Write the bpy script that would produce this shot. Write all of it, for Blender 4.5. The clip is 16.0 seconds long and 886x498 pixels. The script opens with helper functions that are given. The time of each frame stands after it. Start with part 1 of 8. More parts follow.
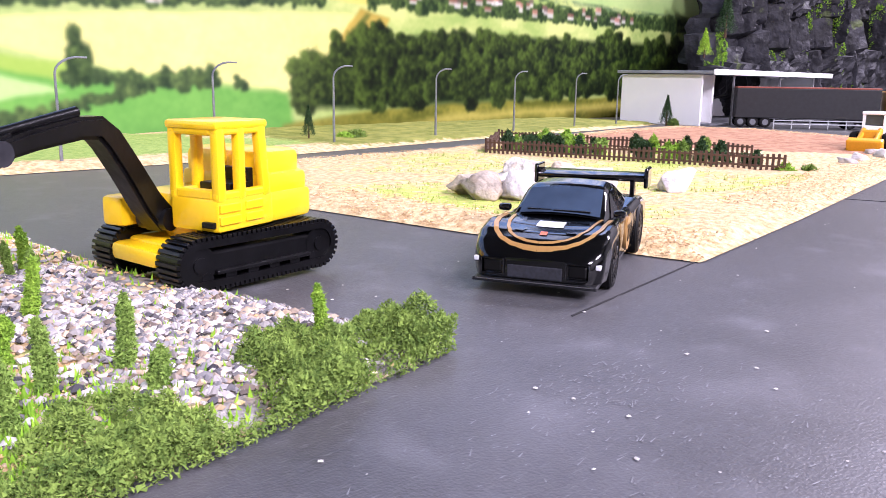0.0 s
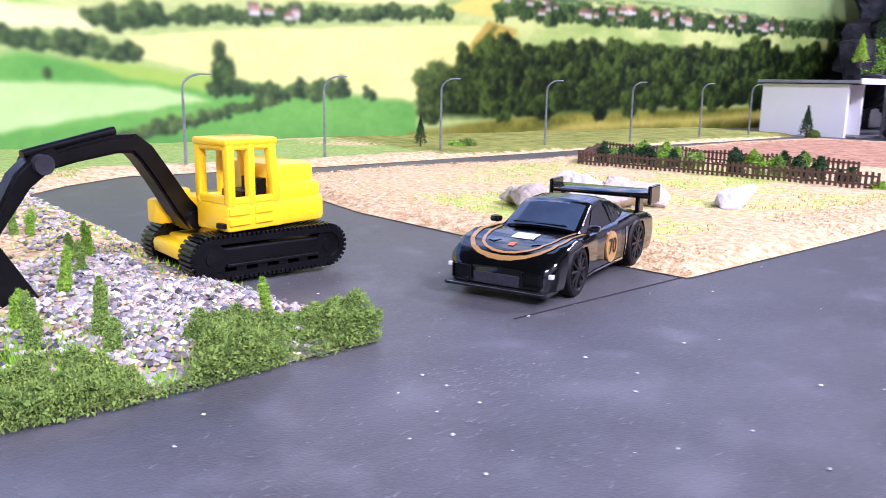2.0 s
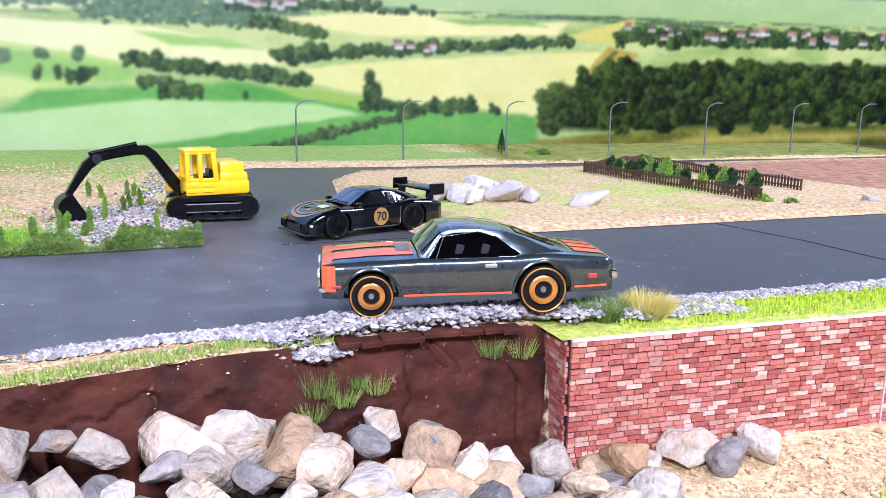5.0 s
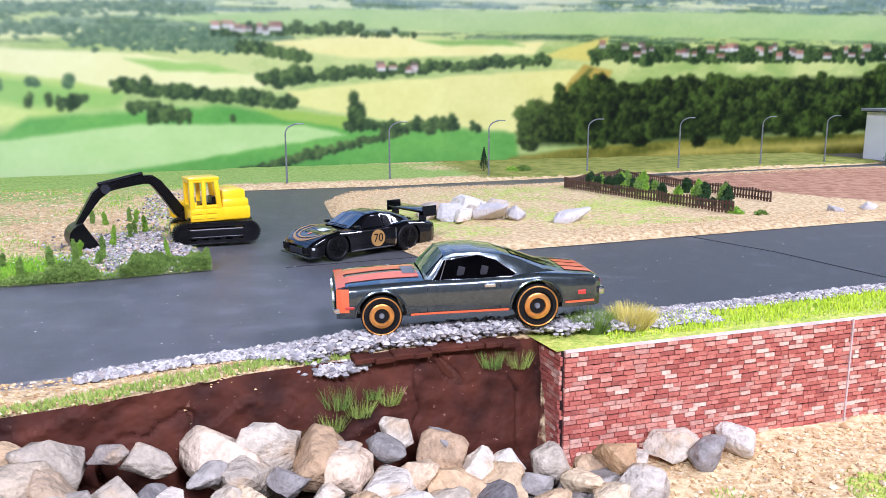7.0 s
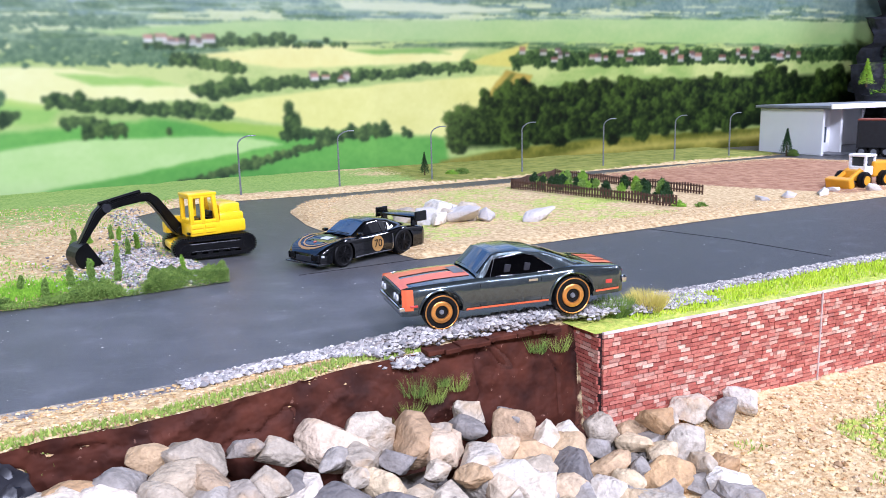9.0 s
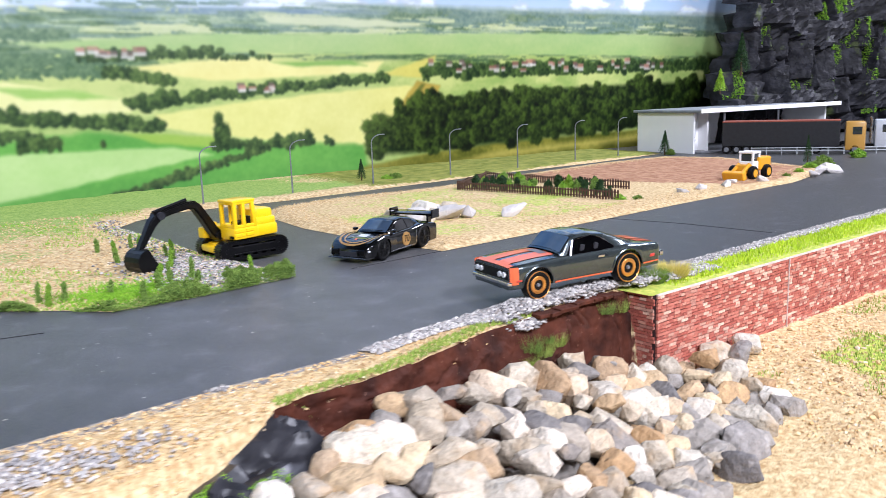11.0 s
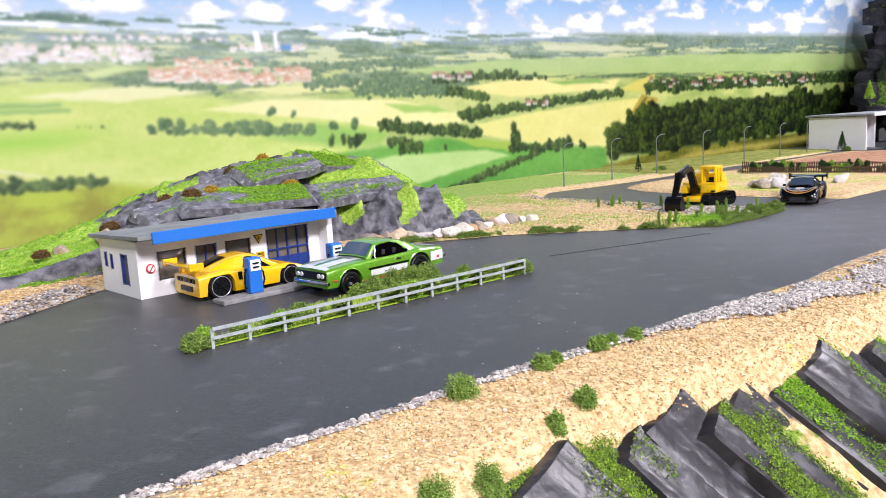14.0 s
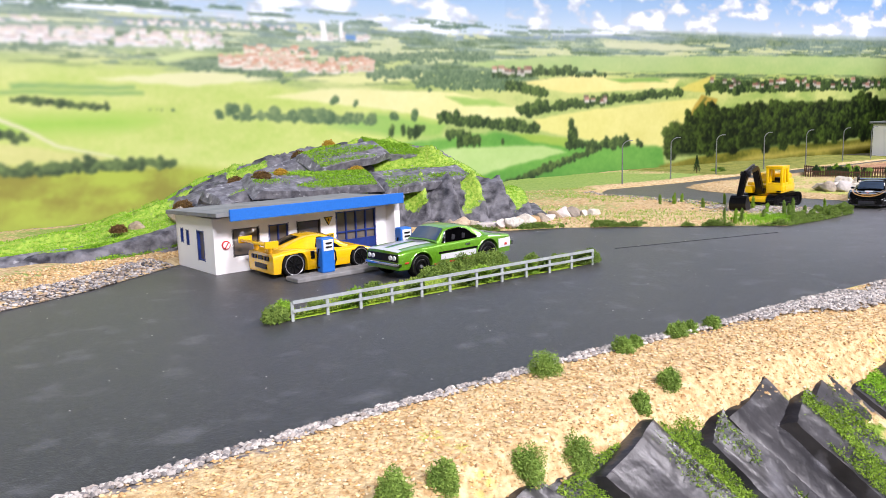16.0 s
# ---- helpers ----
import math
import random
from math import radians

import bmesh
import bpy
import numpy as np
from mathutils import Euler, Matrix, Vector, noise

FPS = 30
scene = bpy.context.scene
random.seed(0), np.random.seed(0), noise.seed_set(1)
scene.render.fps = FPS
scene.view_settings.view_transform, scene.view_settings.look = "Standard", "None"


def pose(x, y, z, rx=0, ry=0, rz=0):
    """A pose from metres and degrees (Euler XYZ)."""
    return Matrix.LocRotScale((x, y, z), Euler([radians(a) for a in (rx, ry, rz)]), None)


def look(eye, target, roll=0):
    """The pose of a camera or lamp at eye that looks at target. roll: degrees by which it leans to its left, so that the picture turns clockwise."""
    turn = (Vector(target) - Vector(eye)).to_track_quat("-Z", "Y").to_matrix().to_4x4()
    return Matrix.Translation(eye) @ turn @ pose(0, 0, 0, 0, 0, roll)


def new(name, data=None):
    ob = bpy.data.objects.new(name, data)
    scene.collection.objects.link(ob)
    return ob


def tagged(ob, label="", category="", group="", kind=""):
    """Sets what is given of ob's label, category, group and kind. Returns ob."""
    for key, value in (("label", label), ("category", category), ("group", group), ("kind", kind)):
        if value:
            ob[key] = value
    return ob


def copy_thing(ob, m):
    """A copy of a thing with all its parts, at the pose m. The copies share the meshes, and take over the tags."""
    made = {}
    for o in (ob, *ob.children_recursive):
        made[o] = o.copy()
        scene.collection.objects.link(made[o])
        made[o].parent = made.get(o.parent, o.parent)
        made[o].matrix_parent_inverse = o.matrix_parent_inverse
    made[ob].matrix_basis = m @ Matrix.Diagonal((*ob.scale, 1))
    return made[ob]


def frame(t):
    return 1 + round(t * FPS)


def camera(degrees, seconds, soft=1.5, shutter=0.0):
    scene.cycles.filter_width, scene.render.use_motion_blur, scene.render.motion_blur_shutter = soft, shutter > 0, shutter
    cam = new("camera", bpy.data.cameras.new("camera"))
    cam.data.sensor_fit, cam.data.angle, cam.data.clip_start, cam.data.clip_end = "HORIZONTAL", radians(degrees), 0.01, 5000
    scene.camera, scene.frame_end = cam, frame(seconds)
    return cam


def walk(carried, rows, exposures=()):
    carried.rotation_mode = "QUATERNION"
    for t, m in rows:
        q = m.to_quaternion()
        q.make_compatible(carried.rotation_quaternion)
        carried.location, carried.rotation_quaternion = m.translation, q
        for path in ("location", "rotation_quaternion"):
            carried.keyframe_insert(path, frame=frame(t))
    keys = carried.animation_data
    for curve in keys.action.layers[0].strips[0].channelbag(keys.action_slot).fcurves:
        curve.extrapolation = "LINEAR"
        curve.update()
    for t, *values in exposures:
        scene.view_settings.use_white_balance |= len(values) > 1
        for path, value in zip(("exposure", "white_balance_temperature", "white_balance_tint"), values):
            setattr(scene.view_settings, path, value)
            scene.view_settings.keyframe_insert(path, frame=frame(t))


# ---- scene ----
cam = camera(57.4, 16.0, soft=0.8, shutter=0.5)
PATH = [
    (0, (0.015, 0.025, 0.043), (1.397, 1.412, -0.367), 0.9),
    (0.5, (0.019, 0.019, 0.045), (1.362, 1.445, -0.361), 1.0),
    (1, (0.024, 0.012, 0.046), (1.305, 1.494, -0.357), 1.0),
    (1.5, (0.028, 0.001, 0.046), (1.223, 1.554, -0.355), 0.9),
    (2, (0.034, -0.016, 0.048), (1.107, 1.623, -0.356), 0.9),
    (2.5, (0.05, -0.046, 0.055), (0.971, 1.682, -0.352), 1.1),
    (3, (0.084, -0.096, 0.062), (0.829, 1.712, -0.36), 1.2),
    (3.5, (0.115, -0.151, 0.064), (0.695, 1.714, -0.366), 1.5),
    (5.8, (0.13, -0.227, 0.071), (0.54, 1.689, -0.329), 0.7),
    (6, (0.129, -0.229, 0.072), (0.541, 1.687, -0.325), 0.5),
    (6.5, (0.126, -0.235, 0.073), (0.562, 1.678, -0.315), 0.2),
    (7, (0.118, -0.239, 0.075), (0.593, 1.666, -0.307), -0.1),
    (7.5, (0.106, -0.244, 0.079), (0.631, 1.648, -0.3), -0.5),
    (8, (0.092, -0.247, 0.079), (0.677, 1.628, -0.298), -0.8),
    (8.5, (0.077, -0.25, 0.08), (0.73, 1.602, -0.299), -1.1),
    (9, (0.062, -0.25, 0.081), (0.791, 1.573, -0.3), -1.4),
    (9.2, (0.055, -0.25, 0.081), (0.815, 1.56, -0.301), -1.5),
    (11.3, (-0.081, -0.259, 0.089), (1.044, 1.35, -0.289), -2.0),
    (11.5, (-0.105, -0.261, 0.09), (1.048, 1.328, -0.289), -2.1),
    (12, (-0.18, -0.272, 0.091), (1.024, 1.28, -0.284), -2.7),
    (12.5, (-0.273, -0.281, 0.089), (0.943, 1.264, -0.277), -3.2),
    (13, (-0.36, -0.279, 0.085), (0.83, 1.291, -0.261), -3.5),
    (13.5, (-0.415, -0.261, 0.081), (0.712, 1.361, -0.239), -3.8),
    (14, (-0.444, -0.257, 0.083), (0.63, 1.401, -0.231), -3.3),
    (14.5, (-0.444, -0.262, 0.085), (0.602, 1.414, -0.23), -2.8),
    (15, (-0.447, -0.261, 0.083), (0.579, 1.427, -0.231), -2.5),
    (15.5, (-0.454, -0.255, 0.078), (0.547, 1.449, -0.234), -2.2),
    (16, (-0.459, -0.254, 0.078), (0.526, 1.458, -0.236), -1.7),
]
walk(cam, [(t, look(eye, target, roll)) for t, eye, target, roll in PATH],
     exposures=[(0, 0.35, 6050, 31), (1.5, 0.26, 5800, 35), (3.2, 0.05, 5150, 29), (7, -0.22, 5450, 20), (9, -0.2, 5400, 19), (11.5, -0.18, 5900, 11), (12.5, -0.18, 6000, 10), (14, -0.16, 6400, 16), (16, -0.16, 6500, 16)])

# ---- light: a plain room with three unseen ceiling panels over the model table ----
world = bpy.data.worlds.new("room_air")
world.use_nodes = True
world.node_tree.nodes["Background"].inputs[0].default_value = (0.9, 0.95, 1.0, 1)
world.node_tree.nodes["Background"].inputs[1].default_value = 0.03
scene.world = world
scene.view_settings.exposure = 0.0


def unseen_ceiling_panel(x, y, z, sx, sy, watts, tint):
    data = bpy.data.lights.new("unseen_ceiling_panel", "AREA")
    data.shape, data.size, data.size_y, data.energy, data.color = "RECTANGLE", sx, sy, watts, tint
    ob = new("unseen_ceiling_panel", data)
    ob.matrix_world = pose(x, y, z)
    return ob


unseen_ceiling_panel(-0.9, -2.0, 1.62, 0.5, 0.6, 128, (0.985, 0.955, 1.0))
unseen_ceiling_panel(0.55, -2.0, 1.62, 0.5, 0.6, 106, (0.985, 0.955, 1.0))
# no lamp is known at this end; added to put a sheen on the road
unseen_ceiling_panel(2.15, -0.1, 1.62, 0.5, 0.7, 92, (0.985, 0.955, 1.0))


# ---- materials ----
def srgb(r, g, b):
    f = lambda c: (c / 255 / 12.92) if c <= 10 else ((c / 255 + 0.055) / 1.055) ** 2.4
    return (f(r), f(g), f(b), 1)


def material(name, a, b=None, rough=0.8, scale=300.0, bump=0.0, bump_scale=None, metal=0.0, coat=0.0, island=0.0,
             obj_random=0.0, stain=None, stain_scale=25.0, stain_lo=0.55, stain_hi=0.7, spec=0.5, detail=6.0, voronoi=False):
    """Two-scale procedural surface: grain between a and b, larger stains, bump, variation by piece."""
    m = bpy.data.materials.new(name)
    m.use_nodes = True
    nt = m.node_tree
    n, l = nt.nodes, nt.links
    p = n["Principled BSDF"]
    p.inputs["Roughness"].default_value = rough
    p.inputs["Metallic"].default_value = metal
    p.inputs["Coat Weight"].default_value = coat
    p.inputs["Coat Roughness"].default_value = 0.04
    p.inputs["Specular IOR Level"].default_value = spec
    b = b or tuple(c * 0.8 for c in a[:3]) + (1,)
    geo = n.new("ShaderNodeNewGeometry")
    tex = n.new("ShaderNodeTexNoise")
    tex.inputs["Scale"].default_value, tex.inputs["Detail"].default_value = scale, detail
    l.new(geo.outputs["Position"], tex.inputs["Vector"])
    ramp = n.new("ShaderNodeMapRange")
    ramp.inputs[1].default_value, ramp.inputs[2].default_value = 0.3, 0.7
    l.new(tex.outputs["Fac"], ramp.inputs[0])
    fac = ramp.outputs[0]
    if island or obj_random:
        src = geo.outputs["Random Per Island"] if island else n.new("ShaderNodeObjectInfo").outputs["Random"]
        add = n.new("ShaderNodeMix")
        add.inputs[0].default_value = island or obj_random
        l.new(fac, add.inputs[2])
        l.new(src, add.inputs[3])
        fac = add.outputs[0]
    mix = n.new("ShaderNodeMix")
    mix.data_type = "RGBA"
    mix.inputs[6].default_value, mix.inputs[7].default_value = a, b
    l.new(fac, mix.inputs[0])
    col = mix.outputs[2]
    if stain:
        t2 = n.new("ShaderNodeTexNoise")
        t2.inputs["Scale"].default_value, t2.inputs["Detail"].default_value = stain_scale, 5
        l.new(geo.outputs["Position"], t2.inputs["Vector"])
        r2 = n.new("ShaderNodeMapRange")
        r2.inputs[1].default_value, r2.inputs[2].default_value = stain_lo, stain_hi
        l.new(t2.outputs["Fac"], r2.inputs[0])
        mx = n.new("ShaderNodeMix")
        mx.data_type = "RGBA"
        mx.inputs[7].default_value = stain
        l.new(r2.outputs[0], mx.inputs[0])
        l.new(col, mx.inputs[6])
        col = mx.outputs[2]
    l.new(col, p.inputs["Base Color"])
    if bump:
        bt = n.new("ShaderNodeTexVoronoi" if voronoi else "ShaderNodeTexNoise")
        bt.inputs["Scale"].default_value = bump_scale or scale * 2
        l.new(geo.outputs["Position"], bt.inputs["Vector"])
        bp = n.new("ShaderNodeBump")
        bp.inputs["Strength"].default_value, bp.inputs["Distance"].default_value = 1.0, bump
        l.new(bt.outputs[0], bp.inputs["Height"])
        l.new(bp.outputs[0], p.inputs["Normal"])
    return m


def layered(name, layers, rough=0.9, bump=0.0008, bump_scale=900.0, spec=0.3):
    """Ground of several coverings. layers: (colour a, colour b, grain scale, attribute or None), the first lies below."""
    m = bpy.data.materials.new(name)
    m.use_nodes = True
    nt = m.node_tree
    n, l = nt.nodes, nt.links
    p = n["Principled BSDF"]
    p.inputs["Roughness"].default_value, p.inputs["Specular IOR Level"].default_value = rough, spec
    geo = n.new("ShaderNodeNewGeometry")
    col = None
    for a, b, sc, attr in layers:
        tex = n.new("ShaderNodeTexNoise")
        tex.inputs["Scale"].default_value, tex.inputs["Detail"].default_value = sc, 8
        l.new(geo.outputs["Position"], tex.inputs["Vector"])
        rm = n.new("ShaderNodeMapRange")
        rm.inputs[1].default_value, rm.inputs[2].default_value = 0.35, 0.65
        l.new(tex.outputs["Fac"], rm.inputs[0])
        mix = n.new("ShaderNodeMix")
        mix.data_type = "RGBA"
        mix.inputs[6].default_value, mix.inputs[7].default_value = a, b
        l.new(rm.outputs[0], mix.inputs[0])
        if attr is None:
            col = mix.outputs[2]
            continue
        at = n.new("ShaderNodeAttribute")
        at.attribute_name = attr
        wob = n.new("ShaderNodeTexNoise")
        wob.inputs["Scale"].default_value, wob.inputs["Detail"].default_value = 260, 6
        l.new(geo.outputs["Position"], wob.inputs["Vector"])
        su = n.new("ShaderNodeMath")
        su.operation = "ADD"
        l.new(at.outputs["Fac"], su.inputs[0])
        l.new(wob.outputs["Fac"], su.inputs[1])
        r2 = n.new("ShaderNodeMapRange")
        r2.inputs[1].default_value, r2.inputs[2].default_value = 0.9, 1.1
        l.new(su.outputs[0], r2.inputs[0])
        mx = n.new("ShaderNodeMix")
        mx.data_type = "RGBA"
        l.new(r2.outputs[0], mx.inputs[0])
        l.new(col, mx.inputs[6])
        l.new(mix.outputs[2], mx.inputs[7])
        col = mx.outputs[2]
    l.new(col, p.inputs["Base Color"])
    bt = n.new("ShaderNodeTexNoise")
    bt.inputs["Scale"].default_value, bt.inputs["Detail"].default_value = bump_scale, 4
    l.new(geo.outputs["Position"], bt.inputs["Vector"])
    bp = n.new("ShaderNodeBump")
    bp.inputs["Strength"].default_value, bp.inputs["Distance"].default_value = 1.0, bump
    l.new(bt.outputs[0], bp.inputs["Height"])
    l.new(bp.outputs[0], p.inputs["Normal"])
    return m


def pieces(name, stops, source, rough=0.85, grain=0.25, scale=400.0, bump=0.0004, bump_scale=900.0, spec=0.4, vein=None):
    """Colour picked for each piece from a row of stops, with grain and bump of its own."""
    m = material(name, (0.5, 0.5, 0.5, 1), (0.5, 0.5, 0.5, 1), rough=rough, scale=scale, bump=bump, bump_scale=bump_scale, spec=spec)
    n, l = m.node_tree.nodes, m.node_tree.links
    src = n.new("ShaderNodeNewGeometry").outputs["Random Per Island"] if source == "island" else n.new("ShaderNodeObjectInfo").outputs["Random"]
    ramp = n.new("ShaderNodeValToRGB")
    while len(ramp.color_ramp.elements) < len(stops):
        ramp.color_ramp.elements.new(0.5)
    for k, c in enumerate(stops):
        ramp.color_ramp.elements[k].position = k / (len(stops) - 1)
        ramp.color_ramp.elements[k].color = c
    l.new(src, ramp.inputs[0])
    geo = n.new("ShaderNodeNewGeometry")
    tex = n.new("ShaderNodeTexNoise")
    tex.inputs["Scale"].default_value, tex.inputs["Detail"].default_value, tex.inputs["Roughness"].default_value = scale, 8, 0.7
    l.new(geo.outputs["Position"], tex.inputs["Vector"])
    rm = n.new("ShaderNodeMapRange")
    rm.inputs[1].default_value, rm.inputs[2].default_value, rm.inputs[3].default_value, rm.inputs[4].default_value = 0.3, 0.7, 1 - grain, 1 + grain
    l.new(tex.outputs["Fac"], rm.inputs[0])
    mul = n.new("ShaderNodeVectorMath")
    mul.operation = "SCALE"
    l.new(ramp.outputs[0], mul.inputs[0])
    l.new(rm.outputs[0], mul.inputs["Scale"])
    col = mul.outputs[0]
    if vein:
        t2 = n.new("ShaderNodeTexNoise")
        t2.inputs["Scale"].default_value, t2.inputs["Detail"].default_value = 130, 6
        l.new(geo.outputs["Position"], t2.inputs["Vector"])
        r2 = n.new("ShaderNodeMapRange")
        r2.inputs[1].default_value, r2.inputs[2].default_value, r2.inputs[4].default_value = 0.55, 0.75, 0.7
        l.new(t2.outputs["Fac"], r2.inputs[0])
        mx = n.new("ShaderNodeMix")
        mx.data_type = "RGBA"
        mx.inputs[7].default_value = vein
        l.new(r2.outputs[0], mx.inputs[0])
        l.new(col, mx.inputs[6])
        col = mx.outputs[2]
    l.new(col, n["Principled BSDF"].inputs["Base Color"])
    return m


def paint(name, c, rough=0.25, coat=0.6, metal=0.0, fleck=0.12):
    d = tuple(v * (1 - fleck) for v in c[:3]) + (1,)
    return material(name, c, d, rough=rough, coat=coat, metal=metal, scale=900, bump=0.00002, bump_scale=500)


def window_glass(name, c, rough=0.06):
    return material(name, c, tuple(v * 0.7 for v in c[:3]) + (1,), rough=rough, scale=120, spec=0.8, coat=0.3)


SAND_A, SAND_B = srgb(226, 204, 158), srgb(182, 150, 104)
M_room = material("grey_wall_paint", srgb(104, 104, 103), rough=0.9, scale=8, bump=0.001, bump_scale=90)
M_floor = material("grey_floor_boards", srgb(96, 90, 84), rough=0.6, scale=12)
M_board = material("raw_plywood", srgb(178, 146, 104), rough=0.8, scale=40)
M_road = material("painted_asphalt", srgb(10, 10, 11), srgb(44, 44, 46), rough=0.45, scale=620, bump=0.00010, bump_scale=2100,
                  stain=srgb(84, 85, 89), stain_scale=75, stain_lo=0.56, stain_hi=0.82, spec=0.45)
# fine scratches drawn along the road by wheels
nt = M_road.node_tree
nt.nodes["Principled BSDF"].inputs["Sheen Weight"].default_value = 0.13
nt.nodes["Principled BSDF"].inputs["Sheen Roughness"].default_value = 0.45
geo, turn, scratch = nt.nodes.new("ShaderNodeNewGeometry"), nt.nodes.new("ShaderNodeMapping"), nt.nodes.new("ShaderNodeTexNoise")
turn.inputs["Rotation"].default_value, turn.inputs["Scale"].default_value = (0, 0, 0.25), (300, 2100, 100)
scratch.inputs["Scale"].default_value, scratch.inputs["Detail"].default_value = 1.0, 3
worn, blend = nt.nodes.new("ShaderNodeMapRange"), nt.nodes.new("ShaderNodeMix")
worn.inputs[1].default_value, worn.inputs[2].default_value, worn.inputs[4].default_value = 0.6, 0.82, 0.3
blend.data_type = "RGBA"
blend.inputs[7].default_value = srgb(176, 178, 182)
shader = nt.nodes["Principled BSDF"]
old = shader.inputs["Base Color"].links[0].from_socket
nt.links.new(geo.outputs["Position"], turn.inputs["Vector"])
nt.links.new(turn.outputs[0], scratch.inputs["Vector"])
nt.links.new(scratch.outputs["Fac"], worn.inputs[0])
nt.links.new(worn.outputs[0], blend.inputs[0])
nt.links.new(old, blend.inputs[6])
# a paler grey patch round the junction, mottled and fading outwards
off, near, cloudy, pale_fac, dust = [nt.nodes.new(k) for k in ("ShaderNodeVectorMath", "ShaderNodeMapRange", "ShaderNodeTexNoise", "ShaderNodeMath", "ShaderNodeMix")]
off.operation, pale_fac.operation, dust.data_type = "DISTANCE", "MULTIPLY", "RGBA"
off.inputs[1].default_value = (0.075, 0.035, 0)
near.inputs[1].default_value, near.inputs[2].default_value, near.inputs[3].default_value, near.inputs[4].default_value = 0.05, 0.2, 0.75, 0.0
cloudy.inputs["Scale"].default_value, cloudy.inputs["Detail"].default_value = 38, 5
dust.inputs[7].default_value = srgb(112, 112, 117)
nt.links.new(geo.outputs["Position"], off.inputs[0])
nt.links.new(off.outputs["Value"], near.inputs[0])
nt.links.new(geo.outputs["Position"], cloudy.inputs["Vector"])
nt.links.new(cloudy.outputs["Fac"], pale_fac.inputs[0])
nt.links.new(near.outputs[0], pale_fac.inputs[1])
nt.links.new(pale_fac.outputs[0], dust.inputs[0])
nt.links.new(blend.outputs[2], dust.inputs[6])
nt.links.new(dust.outputs[2], shader.inputs["Base Color"])
M_meadow = layered("model_meadow", [(SAND_A, SAND_B, 380, None), (srgb(124, 156, 72), srgb(162, 182, 98), 420, "grass"),
                                    (srgb(176, 172, 166), srgb(104, 100, 98), 300, "gravel"), (srgb(150, 150, 72), srgb(110, 120, 46), 90, "olive")])
M_island = layered("island_ground", [(SAND_A, SAND_B, 380, None), (srgb(158, 180, 78), srgb(204, 206, 110), 420, "grass"),
                                     (srgb(186, 144, 112), srgb(150, 106, 80), 160, "soil")])
M_front = layered("bank_ground", [(SAND_A, SAND_B, 420, None), (srgb(160, 180, 70), srgb(206, 206, 100), 420, "grass"),
                                  (srgb(172, 168, 164), srgb(110, 106, 106), 260, "gravel"),
                                  (srgb(88, 50, 36), srgb(58, 32, 24), 120, "soil"),
                                  (srgb(84, 84, 88), srgb(52, 52, 56), 90, "slate"),
                                  (srgb(130, 158, 58), srgb(78, 108, 34), 380, "moss")])
M_earth = material("brown_painted_earth", srgb(92, 49, 34), srgb(50, 25, 18), rough=0.75, spec=0.2, scale=90, bump=0.0016, bump_scale=170, stain=srgb(150, 110, 92), stain_scale=420, stain_lo=0.68, stain_hi=0.74)
M_slate = material("painted_slate", srgb(50, 50, 55), srgb(24, 24, 28), rough=0.38, scale=70, bump=0.0003, bump_scale=260,
                   stain=srgb(104, 105, 112), stain_scale=90, stain_lo=0.55, stain_hi=0.85)
# pale worn ridges
nt = M_slate.node_tree
geo, worn, blend = nt.nodes.new("ShaderNodeNewGeometry"), nt.nodes.new("ShaderNodeMapRange"), nt.nodes.new("ShaderNodeMix")
worn.inputs[1].default_value, worn.inputs[2].default_value, worn.inputs[4].default_value = 0.57, 0.7, 0.55
blend.data_type = "RGBA"
blend.inputs[7].default_value = srgb(188, 188, 192)
shader = nt.nodes["Principled BSDF"]
old = shader.inputs["Base Color"].links[0].from_socket
nt.links.new(geo.outputs["Pointiness"], worn.inputs[0])
nt.links.new(worn.outputs[0], blend.inputs[0])
nt.links.new(old, blend.inputs[6])
nt.links.new(blend.outputs[2], shader.inputs["Base Color"])
M_stone = pieces("broken_field_stone", (srgb(206, 194, 174), srgb(160, 148, 130), srgb(222, 214, 200), srgb(184, 150, 106), srgb(196, 182, 160), srgb(134, 126, 118), srgb(206, 186, 152), srgb(166, 132, 92), srgb(174, 164, 146), srgb(226, 220, 208)), "object", rough=0.75, grain=0.34, scale=300, bump=0.0011, bump_scale=520, vein=srgb(186, 156, 116))
M_stone_dark = pieces("grey_granite_stone", (srgb(142, 136, 130), srgb(104, 100, 98), srgb(170, 162, 150)), "object", rough=0.75, grain=0.3, scale=320, bump=0.0012, bump_scale=420, vein=srgb(196, 190, 184))
M_stone_white = pieces("white_rock", (srgb(226, 221, 214), srgb(196, 190, 186), srgb(214, 206, 198), srgb(180, 176, 174)), "object", rough=0.8, grain=0.15, scale=260, bump=0.0012, bump_scale=420, vein=srgb(176, 170, 168))
M_gravel = pieces("grey_gravel", (srgb(218, 213, 206), srgb(166, 162, 158), srgb(112, 110, 111), srgb(196, 190, 184), srgb(148, 138, 130)), "island", bump=0)
M_gravel_warm = pieces("mixed_gravel", (srgb(222, 216, 208), srgb(150, 148, 148), srgb(52, 52, 58), srgb(206, 182, 154), srgb(104, 104, 110), srgb(200, 194, 188), srgb(80, 78, 80)), "island", bump=0)
M_grain = pieces("sand_grain", (srgb(230, 207, 160), srgb(196, 158, 104), srgb(220, 190, 138), srgb(164, 128, 84), srgb(238, 222, 190)), "island", bump=0)
M_moss = material("green_foam_foliage", srgb(148, 174, 78), srgb(66, 98, 34), rough=0.95, scale=300, island=0.5)
M_bush = material("bright_foam_foliage", srgb(160, 196, 66), srgb(96, 142, 36), rough=0.95, scale=300, island=0.5)
